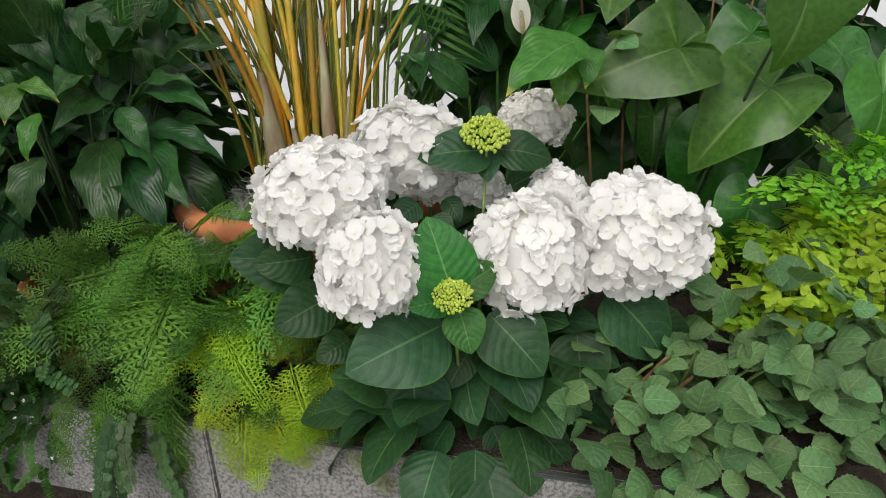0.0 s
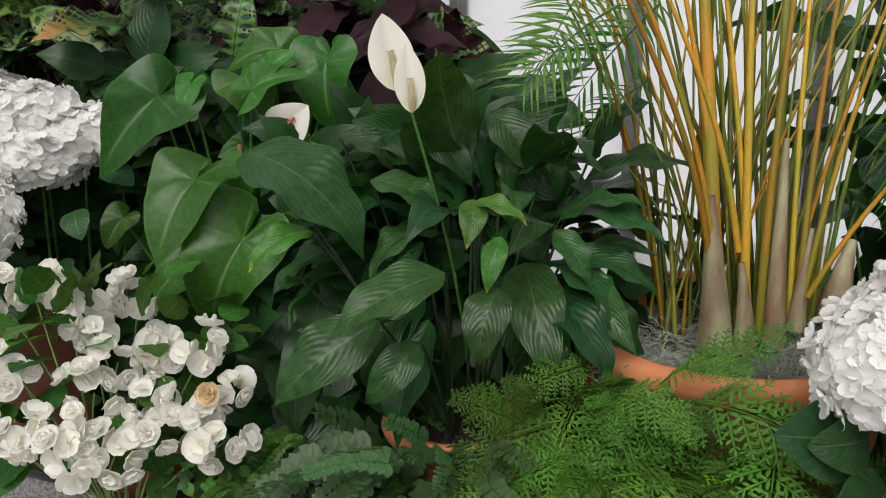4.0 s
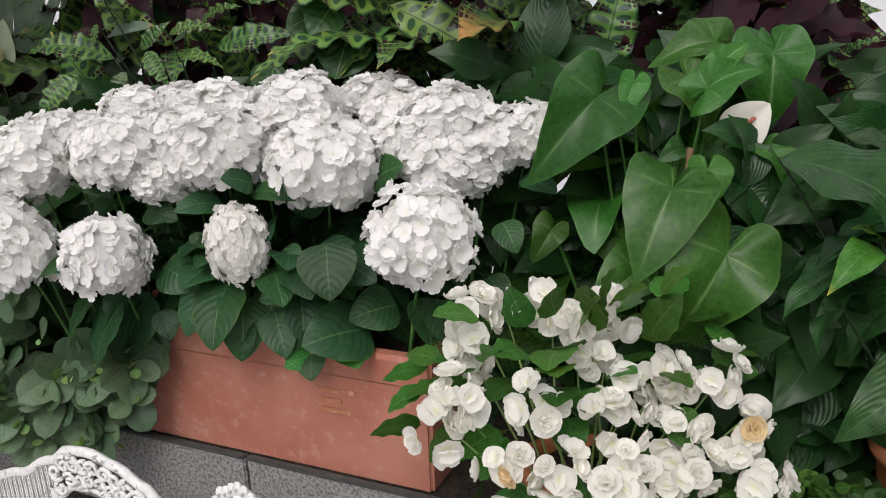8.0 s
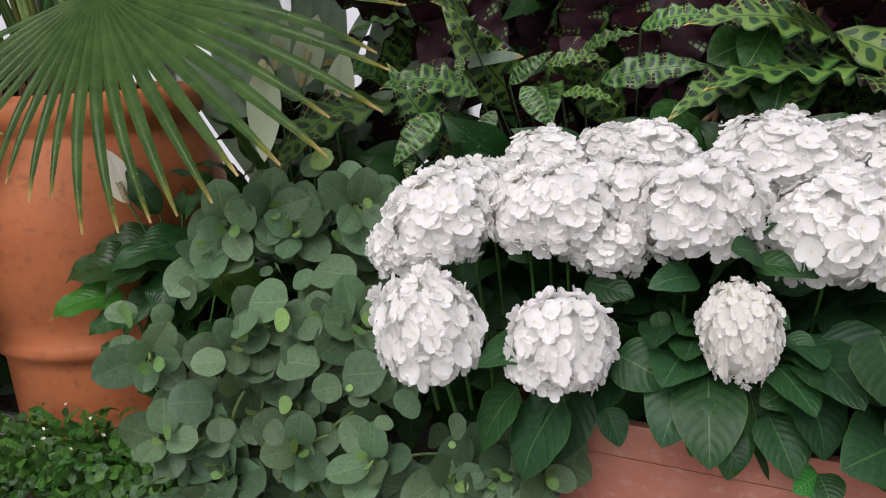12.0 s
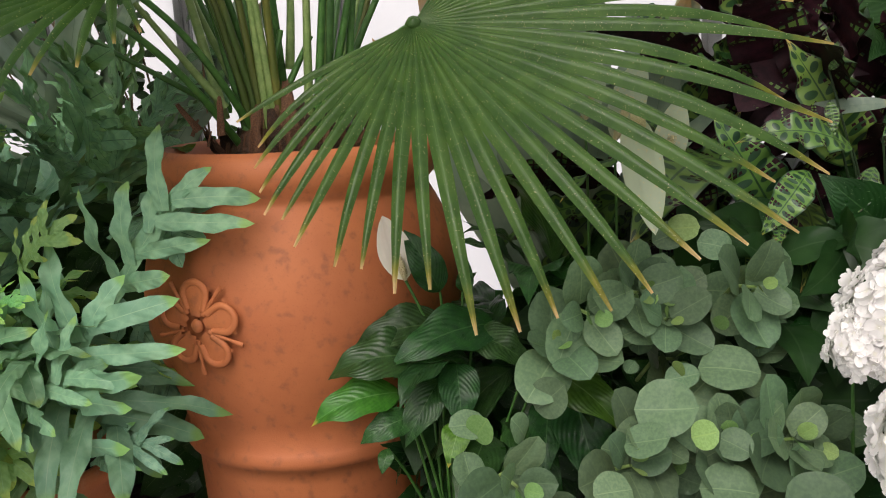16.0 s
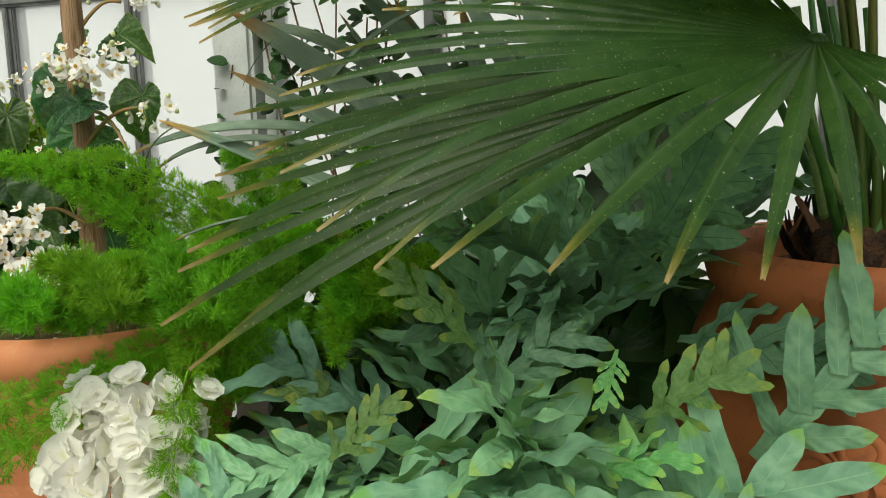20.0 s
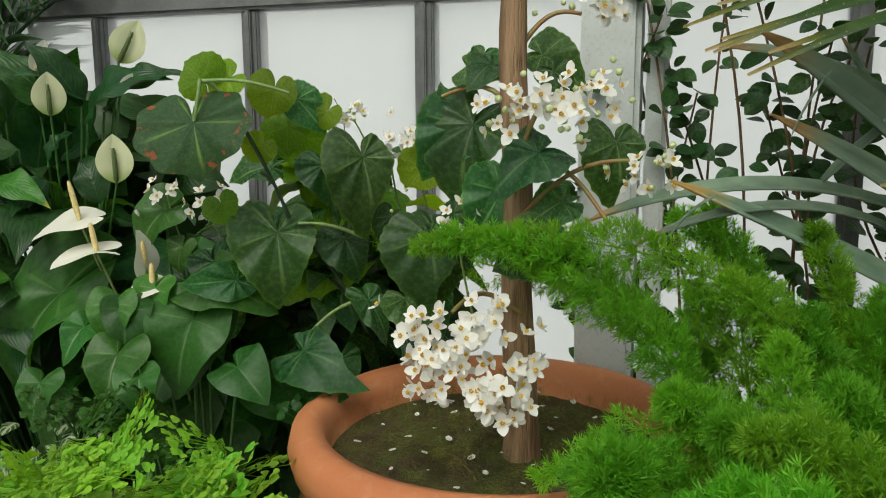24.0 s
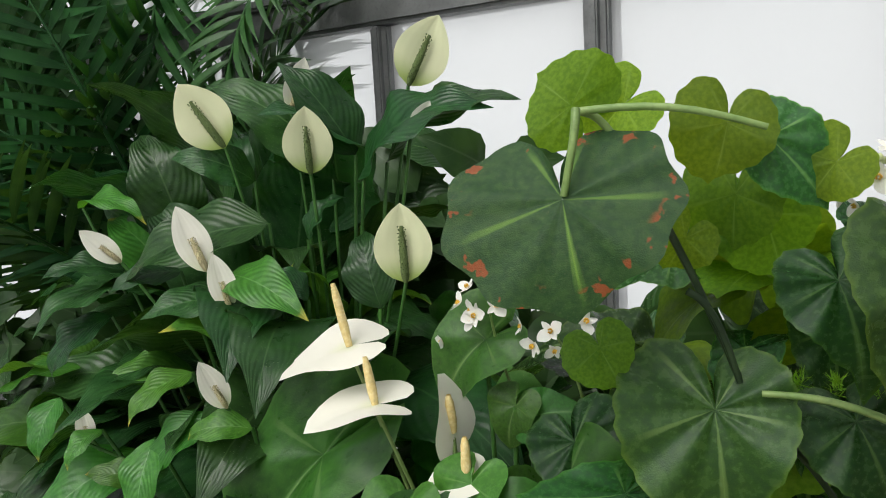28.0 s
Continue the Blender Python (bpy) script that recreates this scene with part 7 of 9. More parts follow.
# ---------------------------------------------------------------- hydrangeas in the long trough
troughful = thing("hydrangea_bush", "row of white mophead hydrangeas over a terracotta trough", "hydrangea", (-1.40, 1.92, 0.70))
HROW1 = [(-1.989, 1.880, 0.982, 0.096, 0.110), (-1.766, 1.830, 0.965, 0.093, 0.099), (-1.086, 1.660, 1.023, 0.106, 0.100),
    (-1.968, 2.000, 1.148, 0.104, 0.088), (-2.047, 2.000, 1.099, 0.055, 0.061), (-1.869, 2.100, 1.199, 0.058, 0.052),
    (-1.757, 2.120, 1.236, 0.081, 0.058), (-1.733, 1.980, 1.161, 0.102, 0.086), (-1.551, 2.120, 1.237, 0.092, 0.067),
    (-1.518, 1.930, 1.165, 0.119, 0.101), (-1.349, 2.020, 1.234, 0.118, 0.081), (-1.630, 2.100, 1.248, 0.068, 0.051),
    (-1.913, 2.060, 1.184, 0.085, 0.073)]
heads(troughful, HROW1)
HROW2 = [(-1.288, 1.880, 1.132, 0.125, 0.110), (-1.172, 2.080, 1.246, 0.094, 0.061), (-1.124, 2.000, 1.208, 0.090, 0.069),
    (-1.027, 1.940, 1.199, 0.107, 0.082), (-1.021, 1.880, 1.114, 0.111, 0.078), (-0.844, 1.940, 1.167, 0.097, 0.080),
    (-1.615, 2.000, 1.181, 0.086, 0.078), (-1.659, 1.960, 1.103, 0.075, 0.059), (-1.442, 2.000, 1.191, 0.091, 0.075),
    (-1.108, 1.930, 1.157, 0.092, 0.077), (-0.931, 1.920, 1.158, 0.091, 0.076), (-1.802, 2.000, 1.159, 0.082, 0.076)]
heads(troughful, HROW2)
heads(troughful, [(-1.473, 1.800, 0.986, 0.070, 0.096)], HEADS_CREAM, "creamy small flower head")
TL1 = [(-1.280, 1.740, 0.998, -1.275, 1.660, 0.904, 1.2), (-1.210, 1.780, 0.791, -1.337, 1.680, 0.810, 1.1),
    (-1.498, 1.820, 0.799, -1.470, 1.760, 0.761, 1.2), (-1.415, 1.820, 0.831, -1.387, 1.740, 0.751, 0.9),
    (-1.375, 1.820, 0.819, -1.376, 1.760, 0.745, 0.7), (-1.661, 1.880, 0.923, -1.576, 1.820, 0.890, 1.1),
    (-1.049, 1.720, 0.870, -1.035, 1.640, 0.800, 1.2), (-1.083, 1.760, 0.862, -1.075, 1.680, 0.789, 1.1),
    (-1.148, 1.800, 0.834, -1.248, 1.740, 0.834, 1.1), (-1.678, 1.880, 0.821, -1.656, 1.840, 0.764, 1),
    (-1.775, 1.900, 0.860, -1.794, 1.860, 0.810, 1), (-1.339, 1.780, 0.738, -1.336, 1.720, 0.707, 1.2)]
leaves(troughful, "leaf", HYD_M, TL1, (0, -0.8, 0.5), 0.2, 1.1)
TL2 = [(-1.435, 1.840, 1.106, -1.489, 1.800, 1.133, 1.2), (-1.440, 1.860, 1.085, -1.347, 1.800, 1.089, 0.6),
    (-1.183, 1.860, 1.098, -1.123, 1.800, 1.141, 1.1), (-1.804, 1.980, 1.085, -1.841, 1.950, 1.089, 1),
    (-1.521, 1.900, 1.055, -1.610, 1.840, 1.065, 0.7), (-1.705, 1.950, 1.035, -1.626, 1.900, 1.026, 0.9),
    (-0.863, 1.900, 1.078, -0.793, 1.840, 1.061, 0.9), (-0.917, 1.800, 1.007, -0.892, 1.740, 0.958, 1),
    (-0.953, 1.760, 0.901, -0.919, 1.700, 0.866, 1), (-1.382, 1.840, 0.964, -1.347, 1.800, 0.936, 1),
    (-1.586, 1.900, 0.992, -1.576, 1.880, 0.954, 1), (-1.153, 1.840, 0.958, -1.220, 1.800, 0.932, 1),
    (-1.342, 1.840, 0.876, -1.437, 1.780, 0.872, 1)]
leaves(troughful, "leaf", HYD_M, TL2, (0, -0.7, 0.6), 0.2, 1.1)
leaves(troughful, "young_leaf", HYD_Y, [(-1.263, 1.760, 0.770, -1.230, 1.680, 0.750, 1.2), (-1.518, 1.840, 0.824, -1.549, 1.780, 0.776, 1),
    (-1.339, 1.780, 0.738, -1.392, 1.740, 0.729, 1)], (0, -0.7, 0.6), 0.2, 1.1)
fill(troughful, "leaf", HYD_M, (-1.46, 1.98, 0.90), (0.42, 0.13, 0.16), 60, 0.15, 0.3, 0.55, 101, 0.4)
fill(troughful, "leaf", HYD_M, (-1.46, 1.90, 0.90), (0.50, 0.10, 0.12), 56, 0.15, 0.3, 0.6, 103, 0.3)
stems(troughful, "stem", [(h[0] * 0.9 - 0.15, h[1] + 0.10, 0.72, h[0], h[1] + 0.03, h[2] - 0.05) for h in HROW1 + HROW2], STEM, 0.0045, 0.02)
mass(troughful, "dry_root", [plume([(0, 0, 0), (0.2, 0.5, 0.3), (0, 1, 0)], 26, 0.2, 0.5, 5).mesh("dry_root", HUSK)], (-1.80, 1.95, 0.66), (-1.78, 1.96, 0.76), 4, 0.06, 102, (0, -0.3, -1), 0.3, 0.1)

# ---- rattlesnake calathea and vine behind
cal = thing("calathea", "rattlesnake plant with wavy dark-spotted leaves, purple beneath", "calathea", (-1.55, 2.52, 0.30))
CA1 = [(-1.973, 2.360, 1.313, -2.088, 2.290, 1.210, 1.2), (-1.882, 2.380, 1.349, -2.115, 2.340, 1.413, 1),
    (-1.848, 2.360, 1.314, -1.910, 2.320, 1.221, 1.1), (-1.788, 2.360, 1.364, -1.727, 2.300, 1.272, 1.2),
    (-1.700, 2.360, 1.342, -1.576, 2.300, 1.336, 1), (-1.814, 2.400, 1.368, -1.723, 2.360, 1.441, 1),
    (-1.654, 2.420, 1.425, -1.534, 2.360, 1.483, 1), (-1.518, 2.420, 1.477, -1.349, 2.340, 1.507, 1),
    (-1.610, 2.400, 1.365, -1.384, 2.300, 1.407, 0.9), (-2.074, 2.340, 1.188, -2.110, 2.300, 1.143, 1.3),
    (-2.036, 2.340, 1.235, -2.050, 2.300, 1.173, 1.2), (-1.920, 2.400, 1.438, -1.926, 2.360, 1.372, 1),
    (-1.905, 2.440, 1.495, -1.887, 2.420, 1.524, 1.2)]
leaves(cal, "leaf", CAL_M, CA1, (0, -0.75, 0.6), 0.25, 1.2)
CA2 = [(-1.143, 2.300, 1.450, -0.781, 2.150, 1.230, 0.9), (-1.015, 2.300, 1.430, -0.724, 2.160, 1.287, 0.9),
    (-0.912, 2.320, 1.466, -0.592, 2.200, 1.318, 0.9), (-1.075, 2.320, 1.377, -0.859, 2.200, 1.207, 0.8),
    (-1.226, 2.400, 1.381, -1.010, 2.300, 1.232, 0.8), (-0.754, 2.320, 1.445, -0.597, 2.240, 1.357, 1),
    (-0.438, 2.300, 1.347, -0.389, 2.280, 1.415, 1), (-0.042, 2.200, 1.278, 0.048, 2.150, 1.330, 0.8),
    (-1.733, 2.400, 1.405, -1.586, 2.360, 1.428, 0.9), (-0.119, 2.300, 1.374, 0.068, 2.200, 1.394, 1),
    (-0.551, 2.320, 1.436, -0.361, 2.240, 1.454, 1), (-0.035, 2.200, 1.195, 0.061, 2.150, 1.223, 0.6)]
leaves(cal, "leaf", CAL_M, CA2, (0, -0.75, 0.6), 0.25, 1.2)
CA3 = [(-0.902, 2.300, 1.369, -0.759, 2.200, 1.258, 1.1), (-0.106, 2.250, 1.292, -0.147, 2.250, 1.444, 1.3),
    (-0.037, 2.250, 1.330, 0.011, 2.200, 1.436, 1.3), (-0.942, 2.350, 1.412, -0.816, 2.300, 1.365, 1),
    (-0.203, 2.350, 1.392, -0.143, 2.300, 1.499, 1.2), (-2.023, 2.450, 1.402, -1.881, 2.400, 1.412, 1),
    (-1.695, 2.450, 1.460, -1.585, 2.400, 1.398, 1.1), (-1.027, 2.400, 1.444, -0.946, 2.300, 1.371, 1)]
leaves(cal, "leaf", CAL_M, CA3, (0.1, 0.75, -0.6), 0.25, 1.5)
fill(cal, "leaf", CAL_M, (-1.80, 2.68, 1.32), (0.55, 0.20, 0.42), 50, 0.36, 0.1, 0.1, 111, 0.35, width=1.4)
fill(cal, "leaf", CAL_M, (-0.85, 2.42, 1.36), (0.45, 0.20, 0.40), 44, 0.36, 0.1, 0.15, 112, 0.35, width=1.4)
r = random.Random(5)
for k in range(46):
    x = -2.15 + 1.75 * k / 45 + r.uniform(-0.05, 0.05)
    p = Vector((x, 2.62 - 0.28 * (x + 2.0) / 1.7 + r.uniform(-0.08, 0.1), r.uniform(1.12, 1.42)))
    part("leaf", CAL_M[k % 3], None, cal, "", local(cal, aim(p, p + Vector((r.uniform(-0.20, 0.20), r.uniform(-0.12, 0.05), 0.26)), (r.uniform(-0.5, 0.5), -0.9 if k % 3 == 0 else 0.9, r.uniform(-0.3, 0.3)), 0, 1.4)))
for k in range(24):
    p = Vector((-0.62 + 0.72 * k / 23, 2.30 + r.uniform(-0.06, 0.08) - 0.10 * k / 23, r.uniform(1.02, 1.30)))
    part("leaf", CAL_M[k % 3], None, cal, "", local(cal, aim(p, p + Vector((r.uniform(-0.16, 0.16), r.uniform(-0.08, 0.08), 0.28)), (r.uniform(-0.5, 0.5), 0.9 if k % 3 else -0.9, r.uniform(-0.3, 0.3)), 0, 1.6)))
stalks(cal, CA1 + CA2, (-1.55, 2.60, 0.34), STEM_DARK, 0.003)
vine = thing("vine", "climbing vine with twisted brown stems and glossy oval leaves", "vine", (-1.30, 2.48, 0.30))
leaves(vine, "leaf", VINE_M, [(-1.279, 2.300, 1.464, -1.340, 2.240, 1.386, 1.2), (-1.242, 2.300, 1.403, -1.288, 2.220, 1.285, 1.4),
    (-1.301, 2.320, 1.441, -1.409, 2.280, 1.410, 1.2), (-1.312, 2.340, 1.380, -1.367, 2.280, 1.288, 1.2),
    (-1.451, 2.360, 1.321, -1.493, 2.300, 1.227, 1.1), (-1.287, 2.340, 1.500, -1.232, 2.300, 1.543, 1),
    (-1.439, 2.360, 1.295, -1.417, 2.320, 1.209, 1)], (0, -0.85, 0.4), 0.2, 1.5)
stems(vine, "stem", [(-1.373, 2.400, 1.210, -1.360, 2.360, 1.442, 1), (-1.110, 2.400, 1.266, -1.133, 2.380, 1.530, 1),
    (-1.117, 2.360, 1.258, -1.215, 2.320, 1.389, 1), (-1.116, 2.380, 1.358, -1.075, 2.360, 1.516, 1),
    (-1.045, 2.400, 1.277, -1.246, 2.360, 1.314, 1), (-1.412, 2.420, 1.208, -1.267, 2.400, 1.272, 1),
    (-1.162, 2.400, 1.255, -1.117, 2.380, 1.383, 1), (-1.208, 2.360, 1.362, -1.333, 2.400, 1.288, 1)], STEM_BROWN, 0.007, 0.04, 0.06, 0.8)
stems(vine, "stem", [(-1.30, 2.5, 0.4, -1.28, 2.46, 1.3), (-1.34, 2.5, 0.4, -1.38, 2.48, 1.25)], STEM_BROWN, 0.008, 0, 0.05)

# ---- grey strap leaves and lilies between the trough and the urn
straps = thing("strap_leaf_plant", "grey-green strap-leaved plant with long arching blades", "strap plant", (-2.30, 2.80, 0.30))
STRAP_M = variants(lambda k: thick(blade(strap, 0.055, 16, 6, 0.4 + 0.5 * k, 0.5, 0.0, 1, k), 0.004, 0), 3, "strap_leaf", STRAP_LEAF)
SROW = [(-2.267, 2.800, 1.142, -1.961, 2.660, 1.570, 1.3), (-2.197, 2.800, 1.046, -2.093, 2.720, 1.691, 1.4),
    (-2.302, 2.850, 1.182, -2.142, 2.800, 1.673, 1.2), (-1.975, 2.640, 1.564, -1.802, 2.550, 1.571, 0.8),
    (-1.930, 2.500, 1.410, -1.781, 2.420, 1.433, 2), (-2.409, 2.900, 1.131, -2.350, 2.850, 1.715, 1.4),
    (-2.082, 2.800, 1.180, -1.817, 2.750, 1.680, 1.2), (-2.532, 2.900, 1.185, -2.569, 2.900, 1.731, 1.2)]
leaves(straps, "leaf", STRAP_M, SROW, (-0.3, -0.8, 0.5), 0.15)
BROAD_M = variants(lambda k: thick(blade(strap, 0.070, 18, 6, 0.25 + 0.3 * k, 0.45, 0.0, 1, k + 7), 0.004, 0), 2, "strap_leaf", STRAP_LEAF)
leaves(straps, "leaf", BROAD_M, [(-2.26, 2.92, 0.72, -2.70, 2.88, 1.78, 1), (-2.30, 2.92, 0.80, -2.80, 2.86, 1.62, 0.9), (-2.20, 2.92, 0.80, -2.60, 2.90, 1.86, 1),
    (-2.30, 2.90, 0.90, -1.66, 2.74, 1.72, 0.9), (-2.25, 2.88, 0.90, -1.80, 2.72, 1.78, 0.9), (-2.22, 2.88, 0.80, -2.05, 2.76, 1.74, 0.9), (-2.30, 2.90, 0.8, -2.28, 2.82, 1.80, 0.9)], (-0.2, -0.9, 0.35), 0.15)
lily_mid = thing("peace_lily", "old peace lily with greenish white spathes", "peace lily", (-2.32, 2.58, 0.30))
for a, b in zip([(-2.224, 2.460, 1.299), (-2.306, 2.500, 1.375), (-2.365, 2.500, 1.418)], [(-2.185, 2.460, 1.463), (-2.249, 2.500, 1.542), (-2.332, 2.520, 1.540)]):
    spathe_flower(lily_mid, a, b, 0.21, SPATHE_OLD, SPADIX, (0, -0.95, 0.1), (a[0] - 0.02, a[1] + 0.08, 0.6), 0.42)
fill(lily_mid, "leaf", LILY_M, (-2.42, 2.55, 0.92), (0.26, 0.18, 0.30), 40, 0.24, 0.4, 0.4, 121, 0.4, width=1.2)
spathe_flower(lily_mid, (-2.330, 2.260, 1.446), (-2.320, 2.160, 1.243), 0.16, SPATHE_OLD, SPADIX, (0, -0.95, 0.2), None, 0.05)

# ---- peperomia with round leaves
pep = thing("peperomia", "trailing peperomia with round grey-green leaves", "peperomia", (-2.36, 2.25, 0.30))
PE1 = [(-2.396, 2.000, 0.882, -2.460, 1.980, 0.888, 1.2), (-2.431, 2.000, 0.798, -2.508, 1.960, 0.816, 1.2),
    (-2.368, 2.100, 0.970, -2.271, 2.060, 0.981, 1.1), (-2.395, 2.060, 0.929, -2.330, 2.020, 0.954, 1),
    (-2.251, 2.040, 0.943, -2.210, 2.000, 0.930, 1.2), (-2.292, 2.000, 0.878, -2.209, 1.970, 0.883, 1.2),
    (-2.165, 1.960, 0.843, -2.220, 1.930, 0.844, 1.1), (-2.146, 1.960, 0.831, -2.116, 1.930, 0.813, 1.1),
    (-2.167, 1.980, 0.855, -2.077, 1.940, 0.877, 1.1), (-2.546, 2.120, 0.922, -2.567, 2.100, 0.966, 1.2),
    (-2.525, 2.140, 0.961, -2.474, 2.120, 1.013, 1.1), (-2.650, 2.120, 0.902, -2.636, 2.080, 0.847, 1.1),
    (-2.610, 2.120, 0.948, -2.673, 2.100, 0.958, 1)]
leaves(pep, "leaf", PEP_M, PE1, (0, -0.75, 0.6), 0.4, 1.0)
PE2 = [(-2.243, 2.160, 1.013, -2.149, 2.120, 1.017, 1.1), (-2.341, 2.200, 1.016, -2.361, 2.180, 1.000, 1),
    (-2.294, 2.180, 0.985, -2.238, 2.160, 1.002, 1), (-2.412, 1.980, 0.773, -2.405, 1.940, 0.739, 1.3),
    (-2.314, 1.960, 0.770, -2.283, 1.920, 0.747, 1), (-2.045, 1.900, 0.805, -2.023, 1.900, 0.857, 1.3),
    (-2.065, 1.900, 0.795, -2.097, 1.880, 0.797, 1.2), (-1.959, 1.880, 0.781, -1.930, 1.860, 0.813, 1.3),
    (-2.202, 2.300, 1.201, -2.141, 2.280, 1.190, 1.1), (-2.238, 2.280, 1.147, -2.200, 2.260, 1.150, 1),
    (-2.204, 2.260, 1.102, -2.236, 2.240, 1.108, 1.2), (-2.223, 2.300, 1.226, -2.284, 2.300, 1.205, 1)]
leaves(pep, "leaf", PEP_M, PE2, (0, -0.7, 0.65), 0.6, 1.0)
leaves(pep, "young_leaf", PEP_Y, [(-2.297, 2.100, 1.030, -2.297, 2.080, 1.053, 1), (-2.299, 2.020, 0.953, -2.263, 2.000, 0.970, 1.2),
    (-2.154, 1.950, 0.847, -2.143, 1.940, 0.841, 1), (-2.632, 2.100, 0.933, -2.611, 2.080, 0.975, 1.2),
    (-2.259, 2.300, 1.227, -2.203, 2.280, 1.234, 1), (-2.291, 1.960, 0.803, -2.260, 1.940, 0.818, 1),
    (-2.199, 2.200, 1.070, -2.189, 2.180, 1.093, 1), (-1.960, 1.860, 0.772, -1.951, 1.850, 0.765, 1)], (0, -0.8, 0.6), 0.3, 1.0)


def whorls(lo, hi, n, seed):
    """Shoot tips with two or three pairs of round leaves and a tiny bright pair, spread over a sloping mass."""
    r = random.Random(seed)
    for k in range(n):
        s = r.random()
        c = Vector((lo[0] + (hi[0] - lo[0]) * s, r.uniform(lo[1], hi[1]), r.uniform(lo[2], hi[2])))
        axis = Vector((r.uniform(-0.6, 0.6), -1.0, r.uniform(-0.1, 0.9))).normalized()
        f = Matrix.Translation(c) @ frame_of(axis, r.uniform(0, 6.28))
        for ring, (count, length, spread_by, back) in enumerate(((3, 0.100, 1.20, 0.034), (3, 0.076, 0.98, 0.014), (2, 0.030, 0.55, -0.004))):
            for q in range(count):
                a = 6.2832 * q / count + ring * 1.1 + r.uniform(-0.25, 0.25)
                L = length * r.uniform(0.8, 1.18)
                way = Vector((math.sin(spread_by) * math.cos(a), math.sin(spread_by) * math.sin(a), math.cos(spread_by)))
                foot = f @ (way * 0.010 + Vector((0, 0, -back)))
                end = f @ (way * (0.010 + L) + Vector((0, 0, -back)))
                young = ring == 2
                part("young_leaf" if young else "leaf", (PEP_Y if young else PEP_M)[(k + q) % (len(PEP_Y) if young else len(PEP_M))], None, pep, "", local(pep, aim(foot, end, axis + Vector((0, 0, 0.25)), r.uniform(-12, 12))))
        stem = [f @ Vector((0, 0, -0.09)) + Vector((0, 0.03, -0.06)), f @ Vector((0, 0, -0.05)), f @ Vector((0, 0, 0.0))]
        o = pep.matrix_basis.translation
        part("stem", Geo().tube([p - o for p in stem], [0.004, 0.004, 0.003], 6).mesh("stem", STEM_LIGHT), None, pep)


whorls((-2.64, 2.02, 0.46), (-2.02, 2.14, 0.94), 34, 131)
whorls((-2.48, 2.16, 0.92), (-2.12, 2.30, 1.16), 12, 132)
whorls((-2.14, 1.90, 0.46), (-1.78, 2.00, 0.70), 14, 133)
mass(pep, "leaf", PEP_M, (-2.62, 2.10, 0.46), (-2.00, 2.22, 0.94), 40, 0.09, 131, (0, -0.35, 0.0), 1.0, 0.9, (0, -0.7, 0.6))
mass(pep, "leaf", PEP_M, (-2.16, 1.96, 0.44), (-1.75, 2.04, 0.70), 16, 0.09, 133, (0, -0.35, 0.0), 1.0, 0.9, (0, -0.9, 0.35))
stems(pep, "stem", [(-2.36 + 0.04 * (k - 6), 2.22, 0.42, -2.60 + 0.055 * k, 2.04, 0.60 + 0.05 * (k % 5)) for k in range(12)], STEM_LIGHT, 0.005, 0.05, 0.06)
carpet = thing("creeper", "dense low creeper with tiny dark leaves and white flowers", "creeper", (-2.85, 2.42, 0.30))
mass(carpet, "strand", CREEP_M, (-3.12, 2.16, 0.44), (-2.58, 2.42, 0.62), 190, 0.085, 134, (0, -0.7, 0.3), 1.0, 0.6)
flowers(carpet, STARS, [(-3.0 + 0.05 * k, 2.20 + 0.02 * (k % 3), 0.60) for k in range(8)], 0.006, 0.08, 2, 135)

# ---- small peace lily against the urn
lily_urn = thing("peace_lily", "small glossy peace lily with one white spathe by the urn", "peace lily", (-2.66, 2.45, 0.30))
LU = [(-2.678, 2.420, 0.954, -2.927, 2.360, 0.991, 1), (-2.649, 2.400, 0.961, -2.643, 2.300, 0.854, 1.2),
    (-2.681, 2.400, 0.927, -2.764, 2.320, 0.817, 1), (-2.610, 2.440, 1.002, -2.492, 2.340, 0.969, 1.1),
    (-2.673, 2.460, 1.089, -2.739, 2.440, 1.239, 0.9), (-2.662, 2.460, 1.020, -2.861, 2.400, 1.022, 1),
    (-2.713, 2.500, 1.031, -2.816, 2.460, 1.035, 1), (-2.626, 2.480, 1.082, -2.608, 2.460, 1.154, 1),
    (-2.737, 2.380, 0.857, -2.856, 2.320, 0.838, 1), (-2.792, 2.360, 0.799, -2.806, 2.320, 0.764, 1.2)]
leaves(lily_urn, "leaf", LILY_M, LU, (0, -0.7, 0.7), 0.12, 1.35)
LUB = [(-2.762, 2.400, 0.901, -2.957, 2.340, 0.886, 1), (-2.509, 2.360, 0.962, -2.341, 2.160, 0.916, 0.9),
    (-2.644, 2.360, 0.853, -2.676, 2.280, 0.794, 1.2), (-2.473, 2.380, 0.964, -2.453, 2.300, 0.899, 1.1)]
leaves(lily_urn, "leaf", LILY_B, LUB, (0, -0.65, 0.75), 0.1, 1.3)
stalks(lily_urn, LU + LUB, (-2.66, 2.48, 0.34), STEM, 0.0035)
spathe_flower(lily_urn, (-2.741, 2.450, 1.119), (-2.782, 2.460, 1.253), 0.25, SPATHE, SPADIX, (0.2, -0.95, 0.2), (-2.66, 2.46, 0.8), 0.3)
fill(lily_urn, "leaf", LILY_M, (-2.56, 2.50, 0.80), (0.20, 0.12, 0.24), 24, 0.19, 0.4, 0.4, 141, 0.4, width=1.3)

